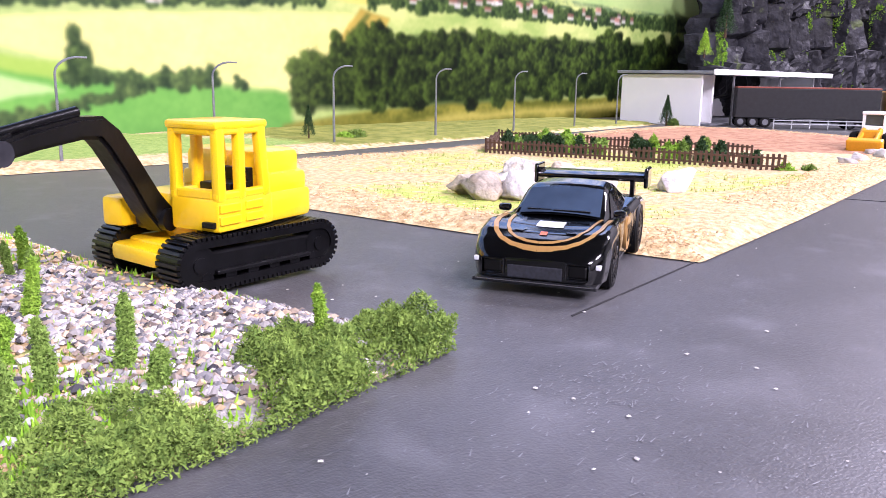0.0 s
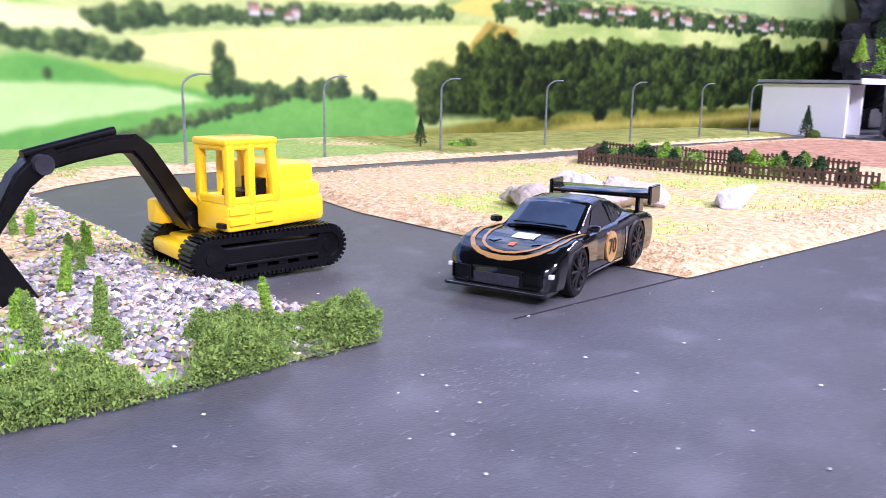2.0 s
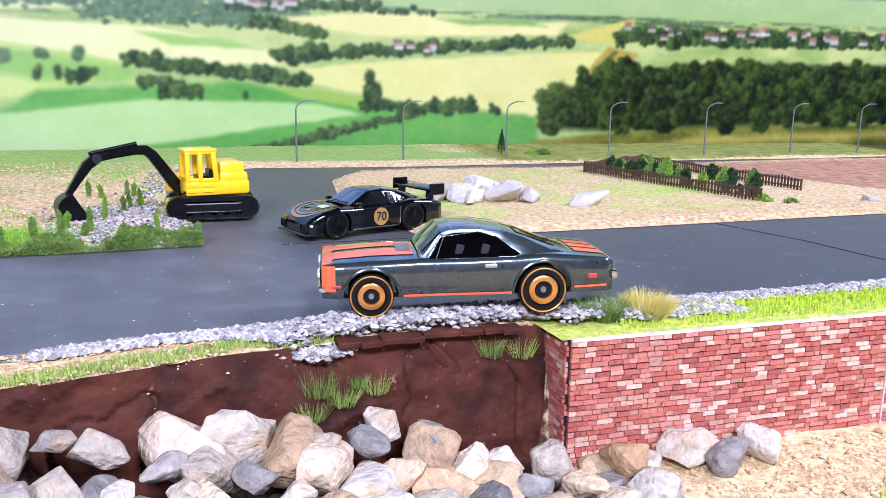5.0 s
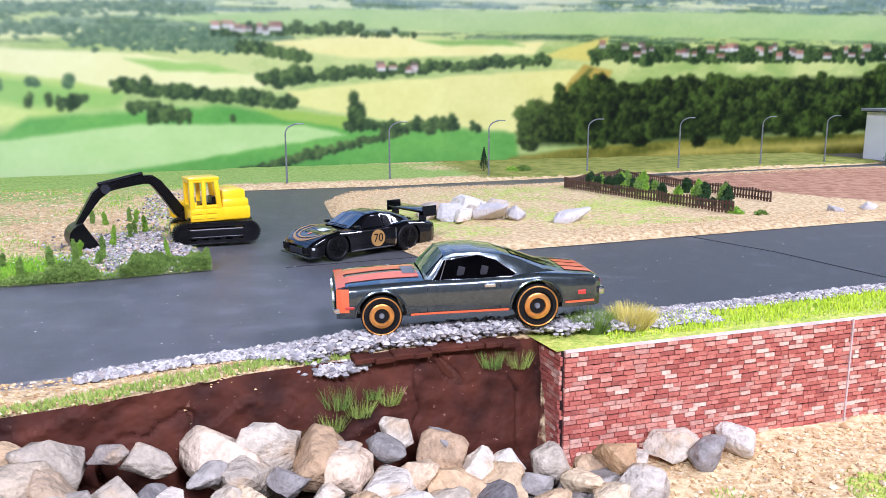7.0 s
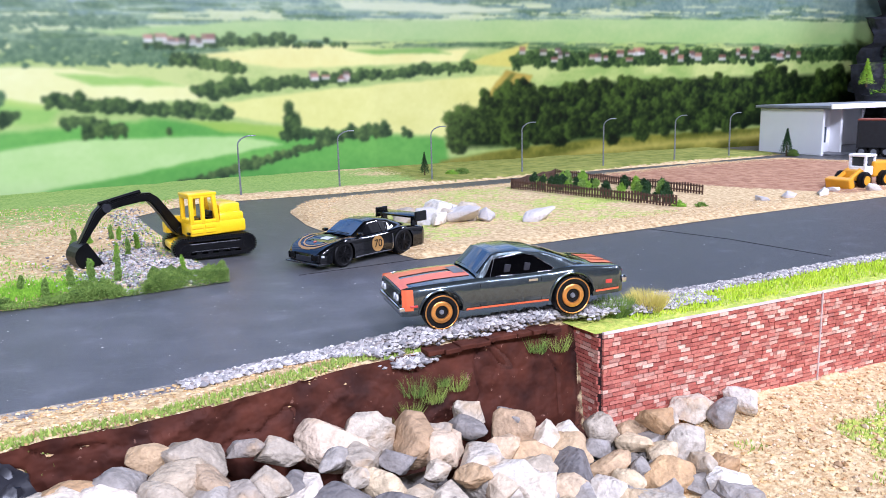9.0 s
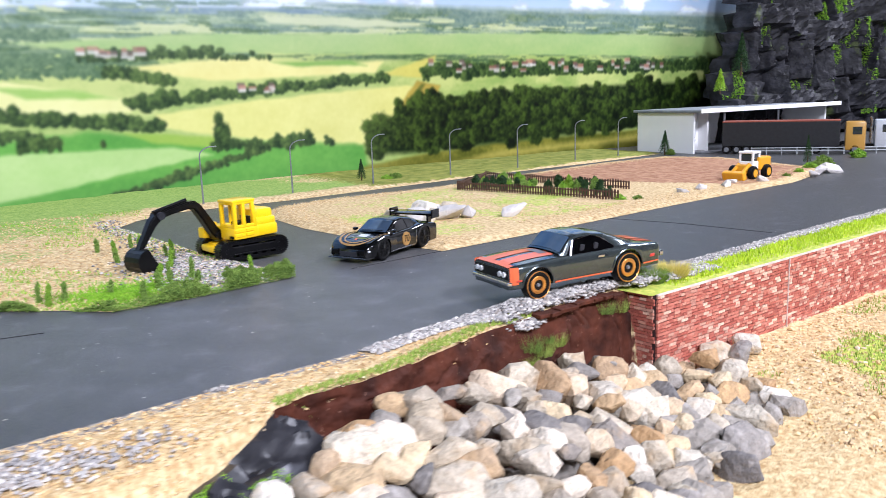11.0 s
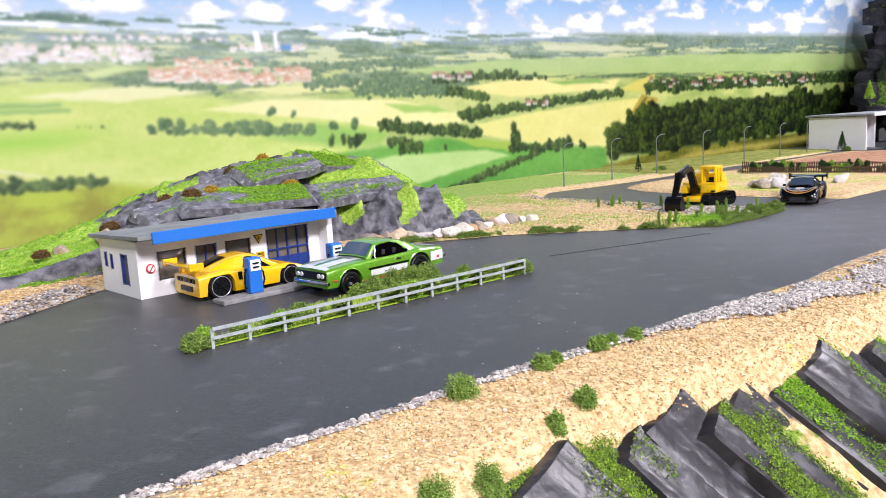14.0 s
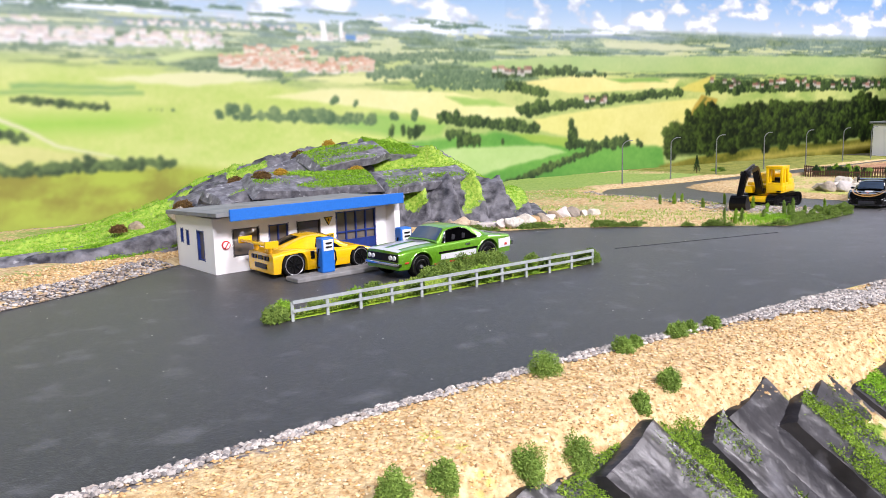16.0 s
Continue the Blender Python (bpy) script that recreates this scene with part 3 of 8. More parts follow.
printed_crowns([(-0.7, 0.046, -0.305, 0.042, 0.011, 60), (-0.426, 0.102, -0.354, 0.094, 0.006, 22), (-0.404, 0.1, -0.39, 0.099, 0.012, 2), (-0.44, 0.072, -0.418, 0.068, 0.012, 4), (0.01, 0.076, 0.172, 0.057, 0.013, 44), (0.022, 0.058, 0.07, 0.05, 0.012, 12), (-0.03, 0.06, -0.02, 0.06, 0.014, 3),
                (0.10, -0.012, 0.292, 0.031, 0.010, 46), (0.225, 0.036, 0.343, 0.034, 0.013, 20), (0.318, 0.033, 0.335, 0.033, 0.018, 2), (0.366, 0.03, 0.366, 0.03, 0.014, 1), (0.142, 0.08, 0.19, 0.082, 0.018, 8), (0.2, 0.086, 0.45, 0.104, 0.012, 50),
                (0.12, 0.114, 0.19, 0.104, 0.012, 18), (0.1, 0.128, 0.24, 0.132, 0.011, 26), (0.23, 0.13, 0.3, 0.13, 0.007, 10), (0.5, 0.107, 1.3, 0.112, 0.017, 130), (0.52, 0.117, 1.3, 0.122, 0.009, 110)], *DARKTREE, 7, 1.0, 0.12)
printed_crowns([(0.237, 0.036, 0.237, 0.036, 0.042, 2), (0.33, 0.033, 0.33, 0.033, 0.02, 1), (0.04, 0.046, 0.07, 0.045, 0.02, 5), (0.113, 0.046, 0.113, 0.046, 0.012, 1), (-0.056, 0.06, -0.021, 0.058, 0.014, 4)], (24, 44, 22), (96, 122, 56), 8, 1.7)
printed_houses([(0.51, 0.118, 0.95, 0.116, 0.006, 0.008, 34), (0.26, 0.098, 0.3, 0.095, 0.003, 0.007, 8), (0.098, 0.134, 0.16, 0.131, 0.002, 0.007, 12)], 9, ((150, 104, 92), (196, 140, 122), (112, 92, 88)), ((236, 232, 226), (206, 198, 190)))
printed_field([(0.42, 0.02), (0.437, 0.045), (0.508, 0.074), (0.585, 0.087), (0.958, 0.092), (1.4, 0.095), (1.4, 0.055), (0.965, 0.032), (0.618, 0.02), (0.451, 0.016)], (12, 26, 10), (38, 58, 22), 0.004, 1.6, 0.7)
printed_crowns([(0.422, 0.016, 0.5, 0.05, 0.034, 14), (0.46, 0.055, 0.52, 0.068, 0.024, 8), (0.5, 0.064, 1.4, 0.086, 0.024, 80), (0.47, 0.018, 1.3, 0.04, 0.03, 70), (0.5, 0.04, 1.3, 0.058, 0.026, 60)], (8, 18, 8), (84, 108, 40), 10, 1.0, 0.2)
# summer haze towards the horizon, plus the sheet's glare painted over left and middle
mist_and_glare = (0.2 * step(GZ - horizon, -0.075, 0.0) + 0.10 * (1 - step(GX, -0.16, 0.05)) + 0.09 * (1 - step(GX, 0.38, 0.5))) * (1 - step(GZ - horizon, 0.0, 0.012))
PRINT[:] = PRINT * (1 - mist_and_glare[..., None]) + np.array((222, 232, 236)) * mist_and_glare[..., None]

# towns in the distance
printed_houses([(-0.9, 0.15, -0.25, 0.154, 0.006, 0.0046, 620), (-0.6, 0.163, -0.39, 0.165, 0.002, 0.003, 60), (-0.17, 0.161, -0.08, 0.163, 0.002, 0.005, 24), (-0.33, 0.168, -0.18, 0.17, 0.002, 0.003, 40)], 5,
               ((236, 226, 220), (216, 206, 206)), ((248, 248, 250), (230, 232, 238)))
printed_houses([(-0.25, 0.136, -0.17, 0.134, 0.005, 0.005, 120), (-0.17, 0.133, -0.08, 0.136, 0.006, 0.005, 110), (-0.23, 0.146, -0.15, 0.147, 0.005, 0.004, 60)], 6,
               ((222, 180, 158), (210, 164, 144), (232, 204, 188)), ((246, 240, 232), (214, 206, 190)))
printed_field([(-0.1425, 0.16), (-0.1425, 0.181), (-0.1365, 0.181), (-0.1335, 0.16)], (250, 252, 255), soft=0.0006)
printed_field([(-0.119, 0.164), (-0.1185, 0.181), (-0.115, 0.181), (-0.1145, 0.164)], (246, 250, 255), soft=0.0006)
printed_field([(-0.112, 0.163), (-0.112, 0.168), (-0.1, 0.168), (-0.1, 0.163)], (120, 160, 214), soft=0.0006)
for axis in (0, 1):
    PRINT[:] = 0.5 * PRINT + 0.25 * (np.roll(PRINT, 1, axis) + np.roll(PRINT, -1, axis))
nx, nz = GX.shape
grid = np.arange(nx * nz).reshape(nx, nz)
quads = np.stack([grid[:-1, :-1], grid[1:, :-1], grid[1:, 1:], grid[:-1, 1:]], -1).reshape(-1, 4)
M_print = bpy.data.materials.new("printed_paper")
M_print.use_nodes = True
ink_node = M_print.node_tree.nodes.new("ShaderNodeAttribute")
ink_node.attribute_name = "ink"
M_print.node_tree.links.new(ink_node.outputs["Color"], M_print.node_tree.nodes["Principled BSDF"].inputs["Base Color"])
M_print.node_tree.nodes["Principled BSDF"].inputs["Roughness"].default_value = 0.45
M_print.node_tree.nodes["Principled BSDF"].inputs["Specular IOR Level"].default_value = 0.15
me = bpy.data.meshes.new("backdrop")
me.vertices.add(nx * nz)
me.vertices.foreach_set("co", np.stack([GX, np.interp(GX, SHEET_X, SHEET_Y), GZ], -1).astype(np.float32).ravel())
me.loops.add(quads.size)
me.loops.foreach_set("vertex_index", quads.astype(np.int32).ravel())
me.polygons.add(len(quads))
me.polygons.foreach_set("loop_start", np.arange(0, quads.size, 4, dtype=np.int32))
me.update(calc_edges=True)
me.validate()
me.materials.append(M_print)
me.shade_smooth()
backdrop = new("backdrop", me)
inks = np.clip(PRINT.reshape(-1, 3) / 255, 0, 1) ** 1.04 * 0.92
inks = np.where(inks < 0.04, inks / 12.92, ((inks + 0.055) / 1.055) ** 2.4)
at = backdrop.data.attributes.new("ink", "FLOAT_COLOR", "POINT")
at.data.foreach_set("color", np.concatenate([inks, np.ones((len(inks), 1))], 1).astype(np.float32).ravel())
structure(backdrop, "printed landscape poster of fields, villages and cloudy sky", "backdrop")

# ---- road: one painted sheet under station, junction and back road ----
SOUTH = [(-1.1, -0.14), (-0.6, -0.087), (-0.448, -0.071), (-0.375, -0.061), (-0.296, -0.053), (-0.216, -0.05), (-0.103, -0.04), (-0.066, -0.032), (0.023, -0.02), (0.072, -0.016),
         (0.111, -0.007), (0.16, 0.003), (0.222, 0.002), (0.267, 0.007), (0.374, 0.019), (0.525, 0.033), (1.0, 0.075), (1.6, 0.13)]
bm = bmesh.new()
outline = SOUTH + [(1.6, 0.612), (0.33, 0.602), (0.12, 0.577), (-0.035, 0.542), (-0.305, 0.495), (-0.6, 0.433), (-1.1, 0.32)]
top = [bm.verts.new((x, y, 0)) for x, y in outline]
low = [bm.verts.new((x, y, -0.0025)) for x, y in outline]
bm.faces.new(top)
for k in range(len(outline)):
    bm.faces.new((top[k - 1], low[k - 1], low[k], top[k]))
bmesh.ops.triangulate(bm, faces=[f for f in bm.faces if len(f.verts) > 4])
bmesh.ops.recalc_face_normals(bm, faces=bm.faces)
road = structure(part("road", bm, M_road), "dark grey painted road surface with dusty scuffs", "road")

# ---- traffic island with sand, grass and a ploughed plot ----
ISLAND = [(0.1955, 0.117), (0.180, 0.18), (0.170, 0.25), (0.172, 0.315), (0.19, 0.357), (0.24, 0.372), (0.36, 0.376), (0.5, 0.405), (0.62, 0.428), (0.73, 0.43),
          (0.76, 0.36), (0.71, 0.2), (0.60, 0.166), (0.45, 0.150), (0.36, 0.138), (0.28, 0.127)]
island = patch("traffic_island", ISLAND, 0.004, lambda x, y, d: 0.0018 * step(d, 0, 0.008) + 0.0016 * fbm(x, y, 120, 3) * step(d, 0, 0.01) + 0.0003, M_island,
               {"grass": lambda x, y, d: 0.75 * fbm(x, y, 22, 8) * step(d, 0.012, 0.03) * (1 - step(x, 0.40, 0.46)) + 0.10 * step(d, 0.014, 0.04) * (1 - step(x, 0.40, 0.46)),
                "soil": lambda x, y, d: step(x - 0.5 * (0.3 - y), 0.46, 0.5) * step(d, 0.006, 0.02)})
structure(island, "sandy traffic island with patchy grass and brown ploughed plot", "ground")

# ---- meadow and building lot north of the road ----
LOT = [(0.1045, 0.112), (0.101, 0.137), (0.095, 0.165), (0.087, 0.215), (0.082, 0.265), (0.071, 0.35), (0.09, 0.375), (0.12, 0.40), (0.23, 0.402), (0.35, 0.419), (0.5, 0.44), (0.64, 0.452),
       (0.78, 0.475), (0.78, 0.606), (0.33, 0.600), (0.12, 0.573), (-0.035, 0.54), (-0.305, 0.492), (-0.6, 0.43), (-0.9, 0.36), (-0.9, 0.02), (-0.60, 0.085), (-0.455, 0.147),
       (-0.415, 0.172), (-0.36, 0.222), (-0.34, 0.247), (-0.22, 0.262), (-0.16, 0.218), (-0.10, 0.195), (-0.05, 0.157), (0.0, 0.118), (0.015, 0.102), (0.06, 0.106)]


def lot_height(x, y, d):
    return 0.0003 + 0.002 * step(d, 0, 0.01) + 0.0022 * fbm(x, y, 90, 5) * step(d, 0, 0.015)


def lot_gravel(x, y, d):
    return 0.62 * step(x, 0.03, 0.07) * (1 - step(y, 0.18, 0.23)) * (1 - step(np.abs(x - 0.085), 0.02, 0.045)) + 0.5 * (1 - step(d, 0.012, 0.025)) * (1 - step(x, -0.38, -0.36))


meadow = patch("meadow", LOT, 0.0045, lot_height, M_meadow,
               {"grass": lambda x, y, d: np.clip(0.75 * np.exp(-((x - 0.025) / 0.03) ** 2 - ((y - 0.122) / 0.017) ** 2) + 0.9 * fbm(x, y, 16, 21) * step(d, 0.01, 0.04) + 0.35 * step(y + 0.2 * x, 0.27, 0.36) - 0.16 * step(x, -0.02, 0.05) * (1 - step(y, 0.28, 0.36))
                                                 + 0.6 * step(y, 0.41, 0.45) * (1 - step(x, 0.2, 0.3)) - 0.5 * (1 - step(d, 0.02, 0.05)) * (1 - step(x, -0.34, -0.3)), 0, 1) * 0.8,
                "gravel": lot_gravel, "olive": lambda x, y, d: 0.9 * step(y - 0.12 * x, 0.375, 0.39) * step(x, 0.26, 0.36)})
structure(meadow, "sandy model meadow with flocked grass and gravel", "ground")

# ---- slope, ravine and lower ground south of the road ----
BANK_X = (-1.1, -0.6, -0.45, -0.37, -0.30, -0.20, -0.13, -0.05, 0.015, 0.04, 0.065, 0.09, 0.125, 0.145, 0.203, 0.212, 1.6)
BANK_Y = (-0.19, -0.15, -0.125, -0.103, -0.087, -0.087, -0.083, -0.073, -0.053, -0.042, -0.041, -0.034, -0.024, -0.021, -0.013, -0.024, 0.095)


def front_height(x, y, d):
    yb = np.interp(x, BANK_X, BANK_Y)
    s = yb - y
    west = 1 - step(x, -0.01, 0.03)
    slope = step(s, 0.0, 0.004) * (1 - west) + west * step(s, 0.0, 0.066) ** 0.72
    lowest = -0.037 - 0.012 * west
    topz = 0.0006 + 0.0014 * fbm(x, y, 140, 9) * step(d, 0, 0.006) - 0.002 * step(d, 0.01, 0.05)
    z = topz * (1 - slope) + (lowest + 0.004 * fbm(x, y, 40, 12)) * slope
    return z + west * step(s, 0.0, 0.02) * (0.006 * (fbm(x, y, 60, 33) - 0.5) - 0.006)


def slate_mask(x, y, d):
    s = np.interp(x, BANK_X, BANK_Y) - y
    return 0.75 * (1 - step(x, -0.005, 0.025)) * step(s, 0.004, 0.018) * (1 - step(s, 0.08, 0.12)) * step(fbm(x, y, 40, 35), 0.34, 0.5)


def moss_mask(x, y, d):
    s = np.interp(x, BANK_X, BANK_Y) - y
    return (1 - step(x, 0.0, 0.03)) * step(s, 0.0, 0.02) * step(fbm(x, y, 24, 44), 0.55, 0.68) * 0.6


FRONT = SOUTH + [(1.6, -0.42), (-1.1, -0.42)]
front = patch("slope_ground", FRONT, 0.0035, front_height, M_front, {
    "grass": lambda x, y, d: 0.85 * step(x, 0.2, 0.22) * step(y - np.interp(x, BANK_X, BANK_Y), -0.004, -0.001) * step(d, 0.008, 0.013)
    + 0.75 * step(fbm(x, y, 24, 51), 0.47, 0.6) * step(x, 0.24, 0.3) * (1 - step(y, -0.06, -0.03)) + 0.42 * (1 - step(x, -0.1, 0.02)) * step(fbm(x, y, 22, 52), 0.5, 0.65),
    "gravel": lambda x, y, d: 0.6 * (1 - step(d, 0.006, 0.014)) * step(fbm(x, y, 15, 61), 0.3, 0.5),
    "soil": lambda x, y, d: 0.9 * step(x, 0.03, 0.05) * (1 - step(x, 0.2, 0.21)) * step(np.interp(x, BANK_X, BANK_Y) - y, -0.001, 0.001) * (1 - step(np.interp(x, BANK_X, BANK_Y) - y, 0.02, 0.05)),
    "slate": slate_mask, "moss": moss_mask})
structure(front, "sandy roadside slope with slate ribs, moss and lower gravel ground", "ground")

# ---- brown earth bank under the road edge ----
n, rows = 300, 44
verts, faces = [], []
for i in range(n + 1):
    x = 0.028 + (0.204 - 0.028) * i / n
    yb = float(np.interp(x, BANK_X, BANK_Y))
    for j in range(rows + 1):
        t = j / rows
        z = 0.0008 - 0.040 * t
        lump = float(fbm(x, z, 50, 71)) - 0.5
        tilt = z - 0.28 * (x - 0.1) + 0.012 * (float(fbm(x, z * 0.5, 70, 74)) - 0.5)
        shelf = (((tilt + 0.05) / 0.019) % 1.0) * float(step(fbm(np.array(x), np.array(z), 40, 79), 0.42, 0.56))
        crack = abs(float(fbm(x + 0.4 * z, z * 0.6, 45, 77, 3)) - 0.5)
        y = yb - 0.0005 - 0.007 * t - 0.005 * lump - 0.0016 * shelf ** 3 + 0.0016 * max(0.0, 1 - crack / 0.012)
        verts.append((x, y, z))
for i in range(n):
    for j in range(rows):
        a = i * (rows + 1) + j
        faces.append((a, a + 1, a + rows + 2, a + rows + 1))
structure(mesh_object("earth_bank", verts, faces, M_earth, smooth=True), "steep bank of cracked dark brown earth", "bank")

bm = bmesh.new()
for k in range(9):
    xa, xb = 0.146 + 0.0056 * k, 0.146 + 0.0056 * (k + 1) - 0.0002
    ya = float(np.interp(xa, BANK_X, BANK_Y))
    box(bm, (xa + xb) / 2, ya - 0.0012 + 0.0012 * math.sin(5.3 * k), 0.0012 + 0.0003 * math.sin(3.7 * k), xb - xa + 0.0006, 0.006, 0.0016, bevel=0.0003, rot=Matrix.Rotation(0.14 + 0.06 * math.sin(2.1 * k), 4, "Z"))
structure(part("earth_crust", bm, M_earth), "cracked dark brown crust along the top of the bank", "bank")

# ---- brick retaining wall ----
W0, W1 = Vector((0.2065, -0.0292)), Vector((0.80, 0.0215))
wall_dir = (W1 - W0).normalized()
wall_len = (W1 - W0).length
wall_out = Vector((wall_dir.y, -wall_dir.x))
COURSE, BRICK, TOP = 0.0015, 0.0042, 0.0005
wall_yaw = math.atan2(wall_dir.y, wall_dir.x)
retaining_wall = structure(new("retaining_wall"), "red brick retaining wall with pale patches beside the ravine", "wall")
bm = bmesh.new()
R = Matrix.Rotation(wall_yaw, 4, "Z")
c = (W0 + W1) / 2 - wall_out * 0.004
box(bm, c.x, c.y, TOP - 0.0225, wall_len, 0.008, 0.045, rot=R)
e = W0 - wall_out * 0.0115 + wall_dir * 0.004
box(bm, e.x, e.y, TOP - 0.0225, 0.008, 0.017, 0.045, rot=R)
part("mortar_core", bm, M_mortar, retaining_wall)
rnd = random.Random(8)
bm = bmesh.new()
box(bm, 0, 0, 0, BRICK - 0.00024, 0.0012, COURSE - 0.0003, bevel=0)
brick_mesh = bpy.data.meshes.new("brick")
bm.to_mesh(brick_mesh)
bm.free()
brick_mesh.materials.append(M_brick)
rest_v, rest_f = [], []
cube_f = [(0, 1, 3, 2), (4, 6, 7, 5), (0, 4, 5, 1), (2, 3, 7, 6), (0, 2, 6, 4), (1, 5, 7, 3)]


def lay_brick(p, yaw, singly, size):
    if singly:
        b = new("brick", brick_mesh)
        b.parent = retaining_wall
        b.matrix_world = Matrix.Translation(p) @ Matrix.Rotation(yaw, 4, "Z") @ Matrix.Diagonal((size / BRICK, 1, 1, 1))
        return
    base = len(rest_v)
    ca, sa = math.cos(yaw), math.sin(yaw)
    for dx in (-0.5, 0.5):
        for dy in (-0.5, 0.5):
            for dz in (-0.5, 0.5):
                ax, ay = dx * (size - 0.00024), dy * 0.0012
                rest_v.append((p[0] + ax * ca - ay * sa, p[1] + ax * sa + ay * ca, p[2] + dz * (COURSE - 0.0003)))
    rest_f.extend(tuple(base + k for k in f) for f in cube_f)


singles = 0
for row in range(27):
    z = TOP - (row + 0.5) * COURSE
    s = rnd.uniform(-0.003, 0)
    while s < wall_len:
        size = rnd.choice((0.0018, 0.0026, 0.0034, 0.004, 0.0044, 0.0050))
        a, b = max(s, 0.0), s + size
        if b - a > 0.001:
            p = W0 + wall_dir * ((a + b) / 2) + wall_out * (0.0002 + rnd.uniform(0, 0.0003))
            one = b < 0.066 and row < 19 and singles < 298
            singles += one
            lay_brick((p.x, p.y, z + rnd.uniform(-0.00016, 0.00016)), wall_yaw + rnd.uniform(-0.02, 0.02), one, b - a)
        s += size
    s = rnd.uniform(0, 0.002)
    while s < 0.021:
        size = rnd.choice((0.0022, 0.0034, 0.0042))
        p = W0 - wall_out * (s + size / 2) - wall_dir * rnd.uniform(0.0001, 0.0003)
        lay_brick((p.x, p.y, z), wall_yaw + math.pi / 2, False, size)
        s += size
tagged(mesh_object("brick_courses", rest_v, rest_f, M_brick_rest, parent=retaining_wall), kind="stuff")
bm = bmesh.new()
c = W0 + wall_dir * 0.106 + wall_out * 0.0011
box(bm, c.x, c.y, TOP - 0.02, 0.0006, 0.0006, 0.041, rot=R)
part("expansion_joint", bm, material("pale_joint", srgb(200, 180, 172), rough=0.9), retaining_wall)

bm = bmesh.new()
c = (W0 + W1) / 2 + wall_out * 0.0006
box(bm, c.x, c.y, TOP + 0.0004, wall_len, 0.0009, 0.0008, rot=R)
part("top_edge", bm, material("pale_card_edge", srgb(226, 214, 204), srgb(196, 170, 158), rough=0.9, scale=120), retaining_wall, "pale card edge")
CAP = [(0.2045, -0.0285), (0.80, 0.0222), (0.80, 0.0575), (0.525, 0.0335), (0.374, 0.0195), (0.267, 0.0075), (0.222, 0.0025), (0.2035, 0.0015), (0.2015, -0.01)]
cap = patch("wall_top_verge", CAP, 0.003, lambda x, y, d: 0.0007 + 0.0006 * fbm(x, y, 150, 9) * step(d, 0, 0.004), M_front,
            {"grass": lambda x, y, d: 0.8 * (1 - step(y - np.interp(x, BANK_X, BANK_Y), 0.016, 0.022))})
structure(cap, "lime grass verge on top of the brick wall", "ground")

# ---- stones ----
def stone_mesh(name, seed, mat, pts=16, plain=False):
    rnd = random.Random(seed)
    bm = bmesh.new()
    for _ in range(pts):
        v = Vector((rnd.gauss(0, 1), rnd.gauss(0, 1), rnd.gauss(0, 1))).normalized() * rnd.uniform(0.86, 1.0)
        bm.verts.new(v)
    r = bmesh.ops.convex_hull(bm, input=bm.verts[:])
    bmesh.ops.delete(bm, geom=[g for g in r["geom_interior"] if isinstance(g, bmesh.types.BMVert)], context="VERTS")
    bmesh.ops.dissolve_limit(bm, angle_limit=radians(11), verts=bm.verts[:], edges=bm.edges[:])
    if not plain:
        bmesh.ops.bevel(bm, geom=bm.edges[:], offset=0.16, segments=2, affect="EDGES", profile=0.55, clamp_overlap=True)
    bmesh.ops.triangulate(bm, faces=[f for f in bm.faces if len(f.verts) > 4])
    if not plain:
        bmesh.ops.subdivide_edges(bm, edges=[e for e in bm.edges if e.calc_length() > 0.36], cuts=1)
    bmesh.ops.triangulate(bm, faces=[f for f in bm.faces if len(f.verts) > 4])
    for v in bm.verts:
        v.co *= 1.08 + 0.16 * noise.noise(v.co * 1.7 + Vector((seed, 0, 0))) + 0.08 * noise.noise(v.co * 4.5 + Vector((0, seed, 0)))
    me = bpy.data.meshes.new(name)
    bm.to_mesh(me)
    bm.free()
    me.materials.append(mat)
    me.shade_smooth()
    me.set_sharp_from_angle(angle=radians(50))
    return me


STONES = [stone_mesh("boulder", 100 + k, M_stone if k % 9 else M_stone_dark, 15 + k % 8) for k in range(20)]
BURIED = [stone_mesh("boulder", 170 + k, M_stone_dark, 22, True) for k in range(6)]
WHITE = [stone_mesh("boulder", 140 + k, M_stone_white, 14 + k % 5) for k in range(5)]


def boulder(x, y, z, r, rnd, label, group, kinds=STONES):
    ob = new("boulder", rnd.choice(kinds))
    ob.matrix_world = (pose(x, y, z, rnd.uniform(-25, 25), rnd.uniform(-25, 25), rnd.uniform(0, 360))
                       @ Matrix.Diagonal((r * rnd.uniform(0.98, 1.5), r * rnd.uniform(0.78, 1.02), r * rnd.uniform(0.62, 0.86), 1)))
    return tagged(ob, label, "stone", group)


HEAP = [(0.196, -0.038), (0.214, -0.045), (0.226, -0.06), (0.222, -0.082), (0.17, -0.105), (0.125, -0.122), (0.085, -0.14), (0.0, -0.17), (-0.07, -0.18), (-0.085, -0.125), (-0.03, -0.098),
        (0.02, -0.075), (0.045, -0.055), (0.09, -0.047), (0.15, -0.032)]
rnd = random.Random(5)


def heap_top(x, y):
    """Upper face of the stone heap: high along the bank, running out on the lower ground."""
    s = float(np.interp(x, BANK_X, BANK_Y)) - y
    return -0.0125 + 0.010 * float(1 - step(np.array(x), 0.07, 0.14)) - 0.0065 * float(step(np.array(x), 0.13, 0.2)) - 0.24 * max(0.0, s - 0.02) + 0.005 * (float(fbm(np.array(x), np.array(y), 45, 6)) - 0.5)


